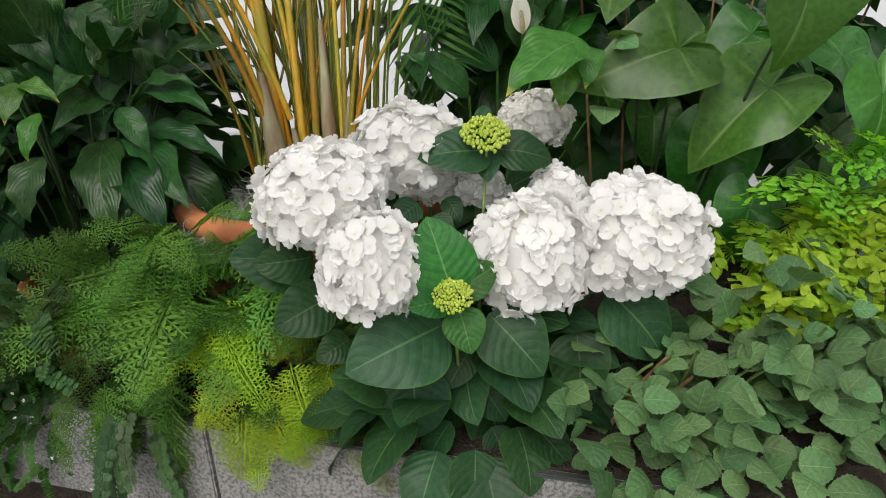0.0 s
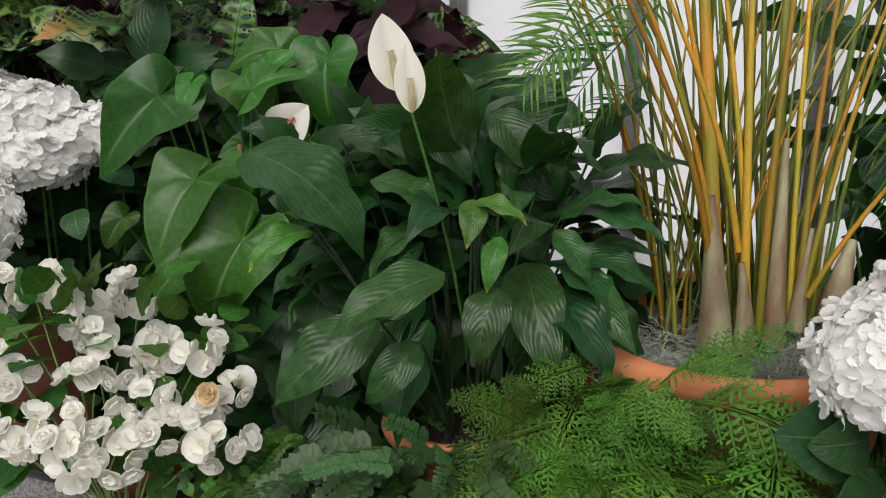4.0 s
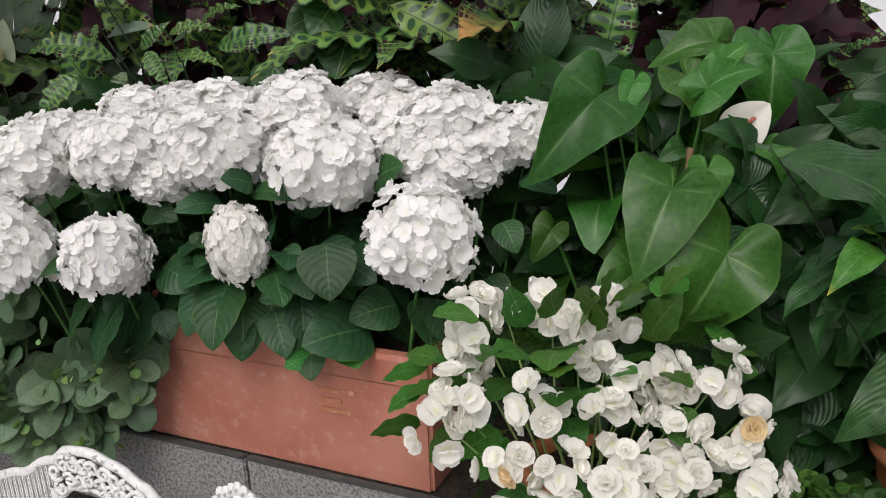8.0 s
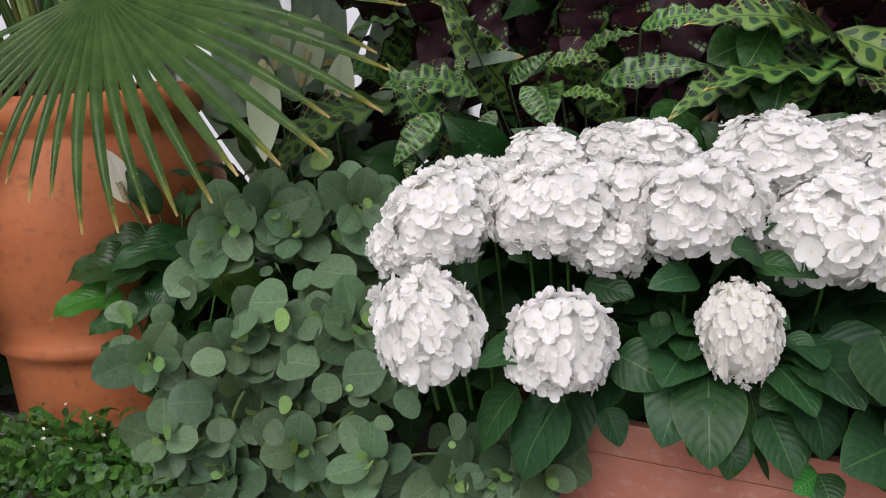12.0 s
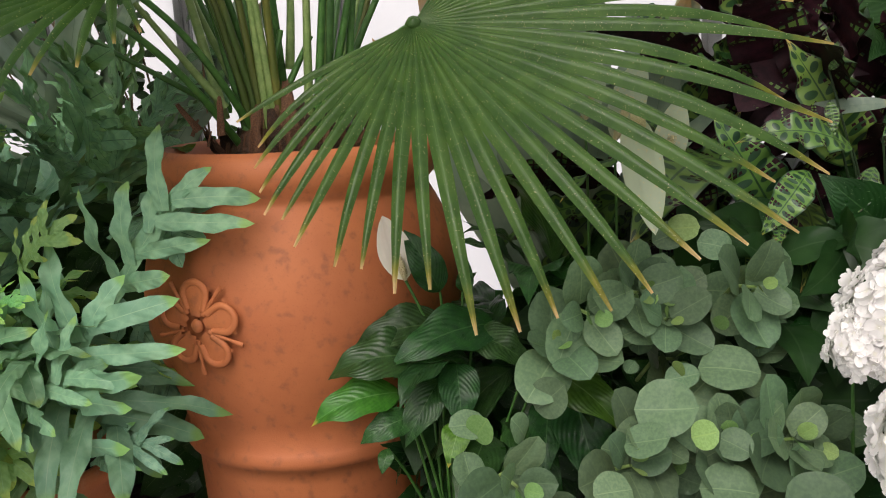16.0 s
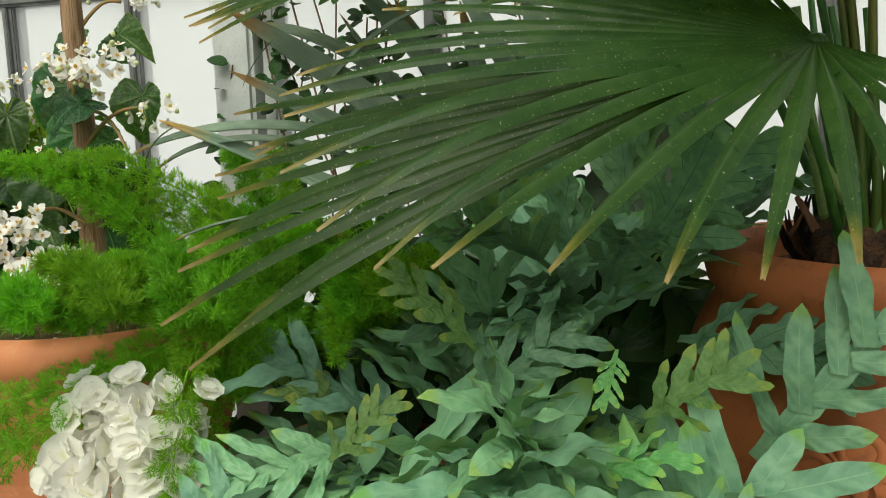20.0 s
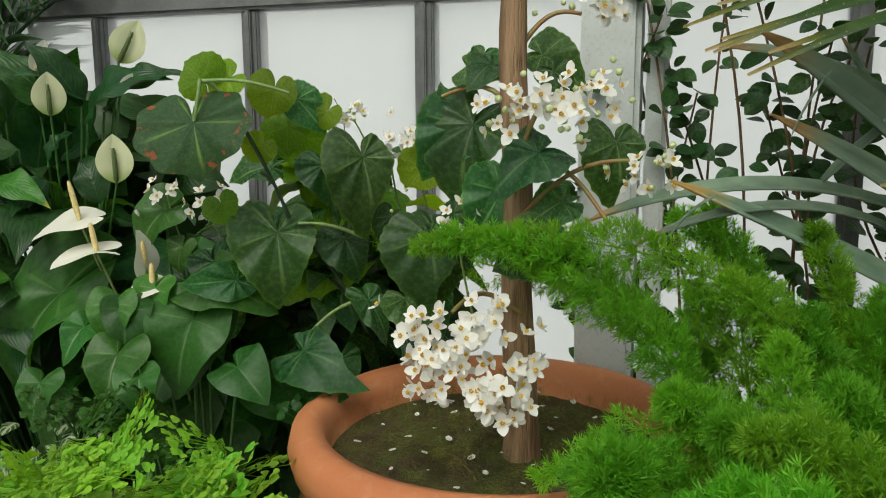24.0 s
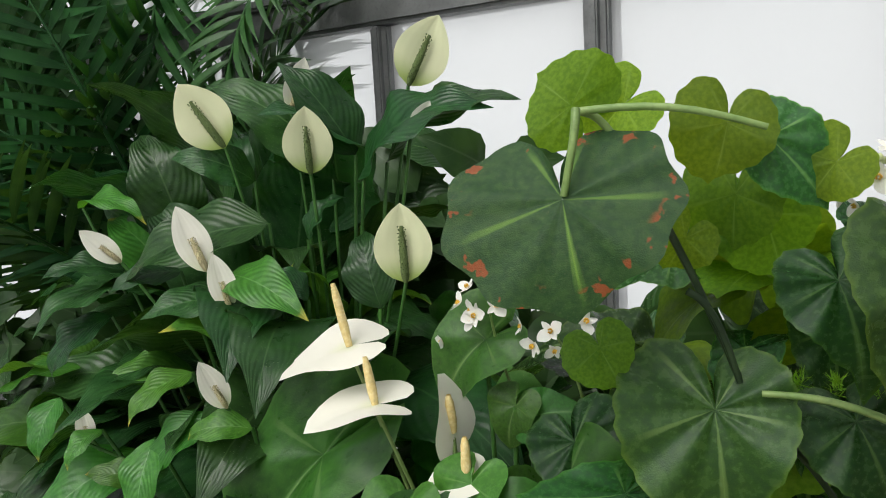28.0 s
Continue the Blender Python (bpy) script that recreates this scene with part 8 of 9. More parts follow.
# ---------------------------------------------------------------- fan palm in the urn
fan = thing("fan_palm", "fan palm with pleated fronds and brown tips in an urn", "palm", (-2.99, 2.80, 1.285))
FAN_M = [fan_frond(k, (36, 27, 26)[k], (206, 200, 190)[k], (0.5, 0.45, 0.6)[k], short=(0.4, 1.6, 0.6)[k], fused=(0.38, 0.30, 0.44)[k], width=0.050, asym=(0.36, 0.0, 0.0)[k]).mesh("frond", FAN_LEAF) for k in range(3)]


def fan_leaf(hub, way, normal, radius, mesh, foot):
    hub = Vector(hub)
    ob = part("frond", mesh, None, fan, "", local(fan, aim(hub, hub + Vector(way).normalized() * radius, normal)))
    o = fan.matrix_basis.translation
    pts = curve_pts(Vector(foot) - o, hub - o, 0, 0.06, 10)
    part("leaf_stalk", Geo().tube(pts, [0.010 - 0.004 * k / 10 for k in range(11)], 7).mesh("leaf_stalk", STEM), None, fan)
    return ob


fan_leaf((-2.697, 2.347, 1.613), (0.70, -0.52, -0.49), (-0.15, -0.70, 0.70), 0.72, FAN_M[0], (-2.92, 2.78, 1.33))
fan_leaf((-3.26, 2.48, 1.730), (-0.95, -0.20, -0.13), (-0.15, -0.44, 0.89), 0.80, FAN_M[1], (-3.04, 2.76, 1.33))
fan_leaf((-3.34, 2.42, 1.70), (-0.93, 0.12, -0.27), (0.0, -0.50, 0.85), 0.92, fan_frond(5, 12, 38, 0.35, short=0.2, fused=0.5, width=0.04).mesh("frond", FAN_LEAF), (-3.08, 2.76, 1.33))
fan_leaf((-3.16, 2.66, 1.90), (-0.92, 0.10, 0.10), (-0.10, -0.18, 0.97), 0.62, FAN_M[2], (-3.03, 2.78, 1.33))
fan_leaf((-2.62, 2.86, 1.95), (0.8, -0.15, 0.2), (0.1, -0.6, 0.8), 0.60, FAN_M[2], (-2.95, 2.82, 1.33))
fan_leaf((-3.40, 2.98, 2.06), (-0.95, 0.20, -0.17), (-0.05, -0.45, 0.88), 1.00, fan_frond(7, 15, 34, 0.3, short=0.2, fused=0.55, width=0.04).mesh("frond", FAN_LEAF), (-3.05, 2.82, 1.33))
fan_leaf((-3.02, 2.62, 2.16), (0.0, -0.6, 0.1), (0.0, -0.5, 0.86), 0.55, FAN_M[1], (-3.0, 2.80, 1.33))
FAN_STALKS = [(-3.136, 2.720, 1.446, -3.208, 2.720, 1.805, 1.1), (-3.086, 2.720, 1.419, -3.080, 2.740, 1.802, 1),
    (-3.058, 2.700, 1.407, -2.993, 2.720, 1.634, 0.9), (-2.986, 2.760, 1.550, -2.971, 2.780, 1.803, 0.9),
    (-2.903, 2.740, 1.485, -2.870, 2.740, 1.794, 1.1), (-2.853, 2.740, 1.496, -2.815, 2.720, 1.789, 0.9),
    (-3.121, 2.680, 1.472, -3.272, 2.620, 1.696, 0.8), (-2.928, 2.800, 1.497, -2.908, 2.850, 1.810, 1),
    (-3.024, 2.680, 1.432, -2.925, 2.700, 1.618, 0.8), (-2.802, 2.740, 1.420, -2.617, 2.620, 1.491, 0.6),
    (-3.184, 2.720, 1.497, -3.378, 2.600, 1.632, 0.6), (-3.057, 2.800, 1.514, -3.099, 2.850, 1.818, 1),
    (-2.886, 2.700, 1.425, -2.774, 2.720, 1.566, 1)]
for k, row in enumerate(FAN_STALKS):
    o = fan.matrix_basis.translation
    pts = curve_pts(Vector(row[:3]) - o, Vector(row[3:6]) - o, 0, 0, 8, rnd(-0.02, 0.02))
    part("leaf_stalk", Geo().tube(pts, [0.011 * row[6] * (1.15 - 0.06 * q) for q in range(9)], 7).mesh("leaf_stalk", STEM if k % 3 else STEM_LIGHT), None, fan)
HUSKS = [(-3.178, 2.660, 1.427, -3.254, 2.620, 1.543, 1.1), (-3.152, 2.620, 1.394, -3.129, 2.600, 1.459, 0.9),
    (-3.072, 2.600, 1.393, -3.057, 2.580, 1.440, 0.8), (-3.010, 2.620, 1.400, -2.987, 2.620, 1.550, 1.2),
    (-2.911, 2.640, 1.389, -2.854, 2.620, 1.522, 1.3), (-2.971, 2.640, 1.397, -3.005, 2.720, 1.658, 1.4),
    (-3.126, 2.640, 1.415, -3.127, 2.660, 1.584, 1), (-2.943, 2.660, 1.430, -2.936, 2.640, 1.514, 1),
    (-2.835, 2.660, 1.384, -2.800, 2.640, 1.444, 0.8), (-3.206, 2.700, 1.413, -3.169, 2.680, 1.486, 1)]
for row in HUSKS:
    o = fan.matrix_basis.translation
    a, b = Vector(row[:3]) - o, Vector(row[3:6]) - o
    g = blade(lambda v: 1 - 0.55 * v if v < 0.95 else 0.35, 0.10 * row[6], 6, 4, 0.3, 0.9, 0.03, 2, int(abs(row[0]) * 977) % 40)
    part("husk", thick(g, 0.06, 0).mesh("husk", HUSK), None, fan, "", Matrix.Translation((0, 0, 0)) @ aim(a, a.lerp(b, 0.5), (0, -1, 0.1)))
fr = random.Random(21)
for k in range(30):
    a = fr.uniform(0, 6.28)
    q = Vector((0.15 * math.cos(a), 0.15 * math.sin(a) - 0.02, 0.03 + fr.uniform(0, 0.05)))
    g = blade(lambda v: 1 - 0.5 * v if v < 0.95 else 0.3, 0.16, 5, 4, 0.3, 0.9, 0.03, 2, k)
    part("husk", thick(g, 0.06, 0).mesh("husk", HUSK if k % 2 else FIBRE), None, fan, "", aim(q, q + Vector((0.035 * math.cos(a) + fr.uniform(-0.03, 0.03), 0.035 * math.sin(a), fr.uniform(0.06, 0.13))), (math.cos(a), math.sin(a), 0.2)))
for k in range(20):
    a = fr.uniform(0, 6.28)
    q = Vector((0.10 * math.cos(a), 0.10 * math.sin(a), 0.03))
    pts = [q + Vector((math.cos(a) * 0.25 * s ** 1.5 + 0.03 * s * fr.uniform(-1, 1), math.sin(a) * 0.22 * s ** 1.5, 0.75 * s)) for s in (0, 0.25, 0.5, 0.75, 1)]
    part("leaf_stalk", Geo().tube(pts, [0.013, 0.010, 0.008, 0.007, 0.006], 6).mesh("leaf_stalk", (STEM, STEM_LIGHT, CANE_GREEN)[k % 3]), None, fan)
part("trunk", lathe([(0, 0), (0.16, 0), (0.17, 0.05), (0.13, 0.12), (0.08, 0.17), (0, 0.18)], 16).mesh("palm_trunk", FIBRE), None, fan, "", pose(0, 0, 0.015))

# ---- blue-green hare's-foot fern beside the urn
phleb = thing("hare_foot_fern", "blue-green hare's-foot fern with deeply fingered fronds", "fern", (-3.62, 2.66, 0.30))
PH1 = [(-3.330, 2.460, 1.100, -3.150, 2.400, 1.360, 1.15), (-3.520, 2.440, 0.791, -3.330, 2.360, 1.140, 1.2),
    (-3.540, 2.400, 0.861, -3.360, 2.300, 1.030, 1.1), (-4.043, 2.500, 0.888, -3.611, 2.360, 1.119, 1.2),
    (-3.763, 2.500, 1.161, -3.621, 2.460, 1.318, 0.9), (-3.798, 2.440, 1.094, -3.482, 2.320, 0.989, 1),
    (-3.826, 2.460, 1.065, -3.743, 2.340, 0.864, 1), (-4.032, 2.480, 0.921, -4.202, 2.380, 1.039, 1.1),
    (-3.965, 2.500, 1.098, -4.188, 2.400, 1.063, 1), (-3.531, 2.400, 0.951, -3.635, 2.320, 0.949, 0.9),
    (-3.903, 2.440, 0.984, -4.117, 2.340, 0.914, 1), (-3.701, 2.460, 1.017, -3.674, 2.360, 0.885, 0.9),
    (-3.400, 2.400, 0.780, -3.240, 2.340, 0.860, 0.9)]
leaves(phleb, "frond", PHLEB_M, PH1, (0, -0.75, 0.65), 0.15, 1.0)
leaves(phleb, "frond", PHLEB_L, [(-3.756, 2.500, 1.260, -3.885, 2.460, 1.409, 0.9), (-3.542, 2.460, 1.275, -3.571, 2.400, 1.208, 1),
    (-3.504, 2.440, 1.174, -3.379, 2.360, 1.289, 1), (-3.996, 2.460, 1.091, -3.887, 2.420, 1.210, 0.9),
    (-3.609, 2.420, 1.076, -3.468, 2.340, 1.164, 0.8)], (0, -0.7, 0.7), 0.2, 1.0)
fill(phleb, "frond", PHLEB_M, (-3.74, 2.62, 0.96), (0.30, 0.16, 0.26), 32, 0.38, 0.3, 0.2, 151, 0.2)
fill(phleb, "frond", PHLEB_D, (-3.50, 2.80, 1.20), (0.28, 0.14, 0.26), 30, 0.32, 0.3, 0.0, 152, 0.3)
fill(phleb, "frond", PHLEB_L, (-3.86, 2.55, 0.92), (0.26, 0.14, 0.26), 14, 0.30, 0.3, 0.3, 153, 0.4)
pot("terracotta_pot", "terracotta pot hidden under the blue-green fern", [(0, 0), (0.13, 0), (0.17, 0.30)] + rounded_rim(0.175, 0.38, 0.025) + [(0.15, 0.3), (0, 0.3)], (-3.64, 2.66, 0.30), POT_RIM, SOIL, 0.33, 0.15)

# ---------------------------------------------------------------- big grey blades, foxtail fern and begonia tree
agave = thing("strap_leaf_plant", "large grey-green plant with broad arching straps", "strap plant", (-3.70, 3.30, 0.30))
AG1 = [(-3.789, 3.300, 1.525, -4.268, 3.100, 1.965, 0.7), (-3.894, 3.300, 1.595, -4.095, 3.200, 1.872, 0.6),
    (-3.930, 3.200, 1.543, -4.547, 2.980, 1.677, 0.7), (-3.991, 3.100, 1.508, -4.512, 2.950, 1.616, 0.5),
    (-4.066, 2.720, 1.461, -4.272, 2.570, 1.458, 1), (-3.616, 3.300, 1.606, -3.834, 3.300, 2.017, 1.4),
    (-3.552, 3.300, 1.640, -3.676, 3.300, 2.056, 1.6), (-3.779, 3.300, 1.549, -3.980, 3.200, 1.902, 1.1),
    (-4.152, 3.100, 1.623, -3.858, 2.950, 1.950, 0.5), (-4.386, 2.900, 1.620, -4.499, 2.900, 1.518, 0.5),
    (-4.192, 3.000, 1.801, -4.268, 2.960, 1.709, 0.5)]
leaves(agave, "leaf", STRAP_M, AG1, (-0.4, -0.6, 0.7), 0.12, 0.72)
AG2 = [(-3.587, 3.200, 1.484, -3.422, 3.150, 1.831, 1.6), (-3.622, 3.200, 1.455, -3.497, 3.200, 1.826, 1.3),
    (-3.663, 3.200, 1.517, -3.629, 3.200, 1.873, 1), (-2.465, 3.300, 1.255, -2.410, 3.200, 1.748, 1.2),
    (-3.272, 3.300, 1.536, -3.158, 3.300, 1.872, 1), (-3.924, 3.000, 1.625, -3.809, 2.900, 1.479, 1.2)]
leaves(agave, "leaf", STRAP_M, AG2, (-0.3, -0.6, 0.7), 0.12)
leaves(agave, "leaf", BROAD_M, [(-3.60, 3.30, 1.30, -4.25, 3.02, 1.94, 0.55), (-3.58, 3.32, 1.40, -4.06, 3.08, 1.96, 0.55), (-3.60, 3.26, 1.30, -4.25, 2.96, 1.80, 0.4), (-3.58, 3.24, 1.20, -4.42, 2.92, 1.66, 0.32), (-3.56, 3.30, 1.25, -3.95, 3.10, 1.90, 0.6), (-3.55, 3.28, 1.2, -3.80, 3.10, 1.88, 0.6), (-3.62, 3.26, 1.15, -4.10, 3.05, 1.40, 0.45)], (-0.4, -0.7, 0.6), 0.1)
mass(agave, "leaf", STRAP_M, (-3.85, 3.2, 1.0), (-3.45, 3.4, 1.25), 4, 0.85, 161, (0.25, -0.1, 1.0), 0.6, 0.2, (0.0, -0.9, 0.3))

fox = thing("foxtail_fern", "foxtail fern with long bright green bushy plumes", "fern", (-4.05, 2.86, 0.30))
FOX = [(-4.295, 2.950, 1.334), (-4.594, 3.200, 1.456), (-5.080, 3.400, 1.511), (-4.224, 2.900, 1.275), (-4.421, 2.840, 1.338), (-4.659, 2.740, 1.248), (-4.194, 2.840, 1.195), (-4.451, 2.760, 1.219), (-4.720, 2.620, 1.064), (-4.187, 2.780, 1.144), (-4.425, 2.660, 1.118), (-4.662, 2.580, 1.056), (-4.221, 2.820, 1.317), (-4.258, 2.700, 1.215), (-4.224, 2.540, 1.025), (-3.988, 2.900, 1.274), (-4.064, 2.800, 1.230), (-4.194, 2.680, 1.135), (-4.085, 2.950, 1.311), (-4.152, 2.920, 1.354), (-4.218, 2.860, 1.261)]
plumes(fox, [(FOX[k], FOX[k + 1], FOX[k + 2]) for k in range(0, len(FOX) - 2, 3)], 4300, 0.045, 0.017, 171)
FOX2 = [(-3.991, 3.000, 1.275), (-4.038, 3.000, 1.375), (-4.136, 3.000, 1.401), (-3.895, 2.950, 1.224), (-3.987, 2.850, 1.263), (-4.060, 2.740, 1.203), (-4.389, 3.100, 1.322), (-4.449, 3.150, 1.437), (-4.619, 3.200, 1.447), (-4.218, 2.700, 1.149), (-4.334, 2.660, 1.206), (-4.464, 2.600, 1.184), (-4.879, 2.700, 1.074), (-4.866, 2.600, 1.049), (-4.883, 2.550, 1.006), (-4.188, 3.000, 1.327), (-4.325, 3.100, 1.519), (-4.320, 3.150, 1.568), (-4.367, 2.800, 1.277), (-4.499, 2.720, 1.298), (-4.555, 2.660, 1.271), (-4.402, 2.600, 1.184), (-4.573, 2.560, 1.167), (-4.744, 2.520, 1.118)]
plumes(fox, [(FOX2[k], FOX2[k + 1], FOX2[k + 2]) for k in range(0, len(FOX2) - 2, 3)], 3700, 0.040, 0.017, 181)
FOX3 = [(-4.380, 2.920, 1.270), (-4.511, 2.900, 1.553), (-4.797, 2.930, 1.553), (-4.392, 2.940, 1.281), (-4.447, 2.920, 1.433), (-4.689, 2.920, 1.524), (-4.476, 2.700, 1.245), (-4.527, 2.650, 1.344), (-4.628, 2.600, 1.315), (-4.388, 2.750, 1.239), (-4.409, 2.750, 1.352), (-4.491, 2.750, 1.359), (-4.348, 2.800, 1.224), (-4.324, 2.900, 1.386), (-4.332, 3.000, 1.487), (-4.253, 2.800, 1.217), (-4.243, 2.850, 1.376), (-4.244, 2.900, 1.447), (-4.182, 2.800, 1.218), (-4.132, 2.900, 1.387), (-4.107, 2.950, 1.462), (-4.373, 2.600, 1.296), (-4.390, 2.600, 1.367), (-4.468, 2.600, 1.380), (-4.308, 2.600, 1.297), (-4.326, 2.600, 1.367), (-4.386, 2.600, 1.394), (-4.265, 2.600, 1.298), (-4.289, 2.600, 1.381), (-4.309, 2.650, 1.418), (-4.376, 3.000, 1.278), (-4.338, 3.050, 1.361), (-4.357, 3.100, 1.428), (-4.206, 3.100, 1.347), (-4.263, 3.100, 1.498), (-4.377, 3.200, 1.554), (-4.346, 2.700, 1.248), (-4.301, 2.800, 1.350), (-4.302, 2.850, 1.417), (-4.119, 2.900, 1.316), (-4.142, 2.950, 1.390), (-4.175, 3.000, 1.413), (-4.566, 2.550, 1.320), (-4.592, 2.550, 1.359), (-4.611, 2.500, 1.350), (-4.226, 2.500, 1.303), (-4.246, 2.500, 1.374), (-4.265, 2.550, 1.411), (-4.064, 2.500, 1.309), (-4.080, 2.500, 1.378), (-4.097, 2.520, 1.431), (-3.954, 2.550, 1.311), (-3.964, 2.550, 1.375), (-3.984, 2.600, 1.407), (-3.885, 2.500, 1.343), (-3.892, 2.550, 1.377), (-3.946, 2.550, 1.403), (-4.411, 2.400, 1.340), (-4.458, 2.400, 1.396), (-4.551, 2.420, 1.359), (-4.168, 2.450, 1.329), (-4.150, 2.500, 1.390), (-4.170, 2.550, 1.420), (-4.323, 2.450, 1.339), (-4.358, 2.500, 1.399), (-4.464, 2.500, 1.410)]
plumes(fox, [(FOX3[k], FOX3[k + 1], FOX3[k + 2]) for k in range(0, len(FOX3) - 2, 3)], 6000, 0.050, 0.017, 191)
plumes(fox, [((-4.15, 2.88, 1.25), (-4.33, 2.90, 1.62), (-4.84, 2.95, 1.535))], 17000, 0.052, 0.014, 197)
plumes(fox, [((-4.20, 2.66, 1.32), (-4.27, 2.50, 1.27), (-4.235, 2.40, 0.98)), ((-4.16, 2.70, 1.30), (-4.40, 2.52, 1.24), (-4.60, 2.42, 1.02)), ((-4.10, 2.86, 1.28), (-4.17, 2.98, 1.45), (-4.20, 3.0, 1.56))], 5600, 0.046, 0.017, 198)
plumes(fox, [((-4.02, 2.92, 1.15), (-4.10, 2.84, 1.46), (-4.12, 2.72, 1.40)), ((-4.00, 2.92, 1.15), (-3.94, 2.80, 1.46), (-3.92, 2.68, 1.40)), ((-4.02, 2.90, 1.15), (-4.02, 2.72, 1.38), (-4.00, 2.58, 1.22)),
             ((-4.05, 2.90, 1.15), (-4.18, 2.70, 1.36), (-4.16, 2.56, 1.16)), ((-3.98, 2.92, 1.15), (-3.88, 2.84, 1.40), (-3.82, 2.76, 1.34)), ((-3.98, 2.95, 1.2), (-3.96, 2.95, 1.5), (-4.0, 2.90, 1.58))], 5200, 0.044, 0.017, 210)
pot("terracotta_pot", "terracotta pot under the foxtail fern", [(0, 0), (0.15, 0), (0.20, 0.45), (0.205, 0.5)] + rounded_rim(0.21, 0.62, 0.03) + [(0.18, 0.52), (0, 0.52)], (-4.02, 2.92, 0.30), POT_RIM, SOIL, 0.55, 0.185)
orchid = thing("begonia", "white flowering begonia at the foot of the pots", "begonia", (-4.10, 2.58, 0.30))
flowers(orchid, SOFT_ROSES, [(-4.400, 2.520, 1.170), (-4.310, 2.500, 1.180), (-4.373, 2.500, 1.130), (-4.430, 2.460, 1.090), (-4.320, 2.450, 1.098), (-4.270, 2.500, 1.140), (-4.375, 2.440, 1.050), (-4.270, 2.450, 1.050)], 0.031, 0.045, 8, 191, face=(0.1, -0.7, 0.8), apart=0.027)
fill(orchid, "leaf", BEG_LEAF_M, (-4.12, 2.66, 0.80), (0.24, 0.12, 0.20), 40, 0.10, 0.3, 0.3, 192, 0.4)

tree = thing("begonia_tree", "tree begonia on a bare brown trunk with white flower clusters", "begonia", (-4.66, 3.06, 1.10))


def trunk():
    o = tree.matrix_basis.translation
    a, b = Vector((-4.658, 3.060, 1.124)) - o, Vector((-4.678, 3.100, 2.005)) - o
    g = Geo()
    pts = [a.lerp(b, k / 14) + Vector((0.003 * math.sin(k), 0.003 * math.cos(1.7 * k), 0)) for k in range(15)]
    g.tube(pts, [0.030 - 0.0006 * k + 0.0012 * math.sin(2.3 * k) + (0.008 if k == 0 else 0) for k in range(15)], 14)
    part("trunk", g.mesh("trunk", BARK), None, tree, "rough brown bark")
    for k, d in enumerate(((0.35, -0.1, 0.9), (-0.25, 0.1, 0.95))):
        q = pts[-2]
        part("limb", Geo().tube([q, q + Vector(d) * 0.12, q + Vector(d) * 0.3], [0.024, 0.018, 0.014], 10).mesh("limb", BARK), None, tree)


trunk()
BT1 = [(-4.742, 3.180, 1.720, -4.793, 3.140, 1.590, 1.1), (-4.629, 2.980, 1.530, -4.711, 2.950, 1.512, 1.2),
    (-4.638, 3.020, 1.676, -4.718, 2.980, 1.640, 1), (-4.750, 3.200, 1.826, -4.699, 3.150, 1.831, 1),
    (-4.606, 3.120, 1.810, -4.567, 3.100, 1.778, 1), (-4.714, 3.160, 1.823, -4.753, 3.120, 1.795, 1),
    (-4.792, 3.240, 1.759, -4.797, 3.240, 1.799, 0.8), (-4.595, 2.960, 1.541, -4.557, 2.940, 1.519, 1),
    (-4.695, 3.100, 1.606, -4.737, 3.060, 1.532, 1.1), (-4.780, 3.200, 1.556, -4.764, 3.200, 1.592, 1)]
leaves(tree, "leaf", BEGO_M, BT1, (0, -0.8, 0.5), 0.2, 1.05)
BT2 = [(-4.619, 3.200, 1.841, -4.549, 3.160, 1.808, 1), (-4.509, 3.050, 1.691, -4.492, 3.020, 1.597, 1),
    (-4.767, 3.200, 1.717, -4.829, 3.160, 1.625, 1), (-4.644, 3.020, 1.540, -4.579, 2.980, 1.518, 1.1),
    (-4.724, 3.200, 1.842, -4.739, 3.180, 1.800, 1), (-4.824, 3.200, 1.513, -4.799, 3.140, 1.404, 1.1),
    (-4.703, 3.140, 1.605, -4.713, 3.100, 1.528, 1), (-4.594, 3.060, 1.593, -4.653, 3.020, 1.569, 1)]
leaves(tree, "leaf", BEGO_M, BT2, (0, -0.75, 0.6), 0.2, 1.05)
stems(tree, "twig", [(-4.662, 3.060, 1.662, -4.531, 3.000, 1.571, 1), (-4.672, 3.080, 1.739, -4.799, 3.200, 1.770, 1),
    (-4.663, 3.040, 1.407, -4.777, 2.980, 1.422, 1), (-4.672, 3.060, 1.633, -4.598, 3.000, 1.775, 1),
    (-4.672, 3.100, 1.836, -4.564, 3.100, 1.901, 1), (-4.667, 3.060, 1.564, -4.495, 3.000, 1.665, 1)], STEM_RED, 0.005, 0.03, 0.02, 0.7)
TREE_SPOTS = [(-4.627, 2.980, 1.766), (-4.591, 2.960, 1.739), (-4.690, 3.000, 1.735), (-4.534, 3.000, 1.779), (-4.453, 3.000, 1.646), (-4.540, 3.100, 1.929), (-4.502, 3.100, 1.943)]
flowers(tree, STARS, TREE_SPOTS, 0.020, 0.048, 9, 201)
flowers(tree, STARS, [(-4.830, 2.940, 1.394), (-4.771, 2.900, 1.387), (-4.808, 2.900, 1.340), (-4.735, 2.880, 1.328), (-4.691, 2.880, 1.300), (-4.682, 2.920, 1.362), (-4.736, 2.920, 1.409)], 0.021, 0.055, 15, 202)
flowers(tree, [sphere_geo(1, 4, 6).mesh("bud", BUD_PALE)], TREE_SPOTS, 0.006, 0.06, 6, 203, name="bud")

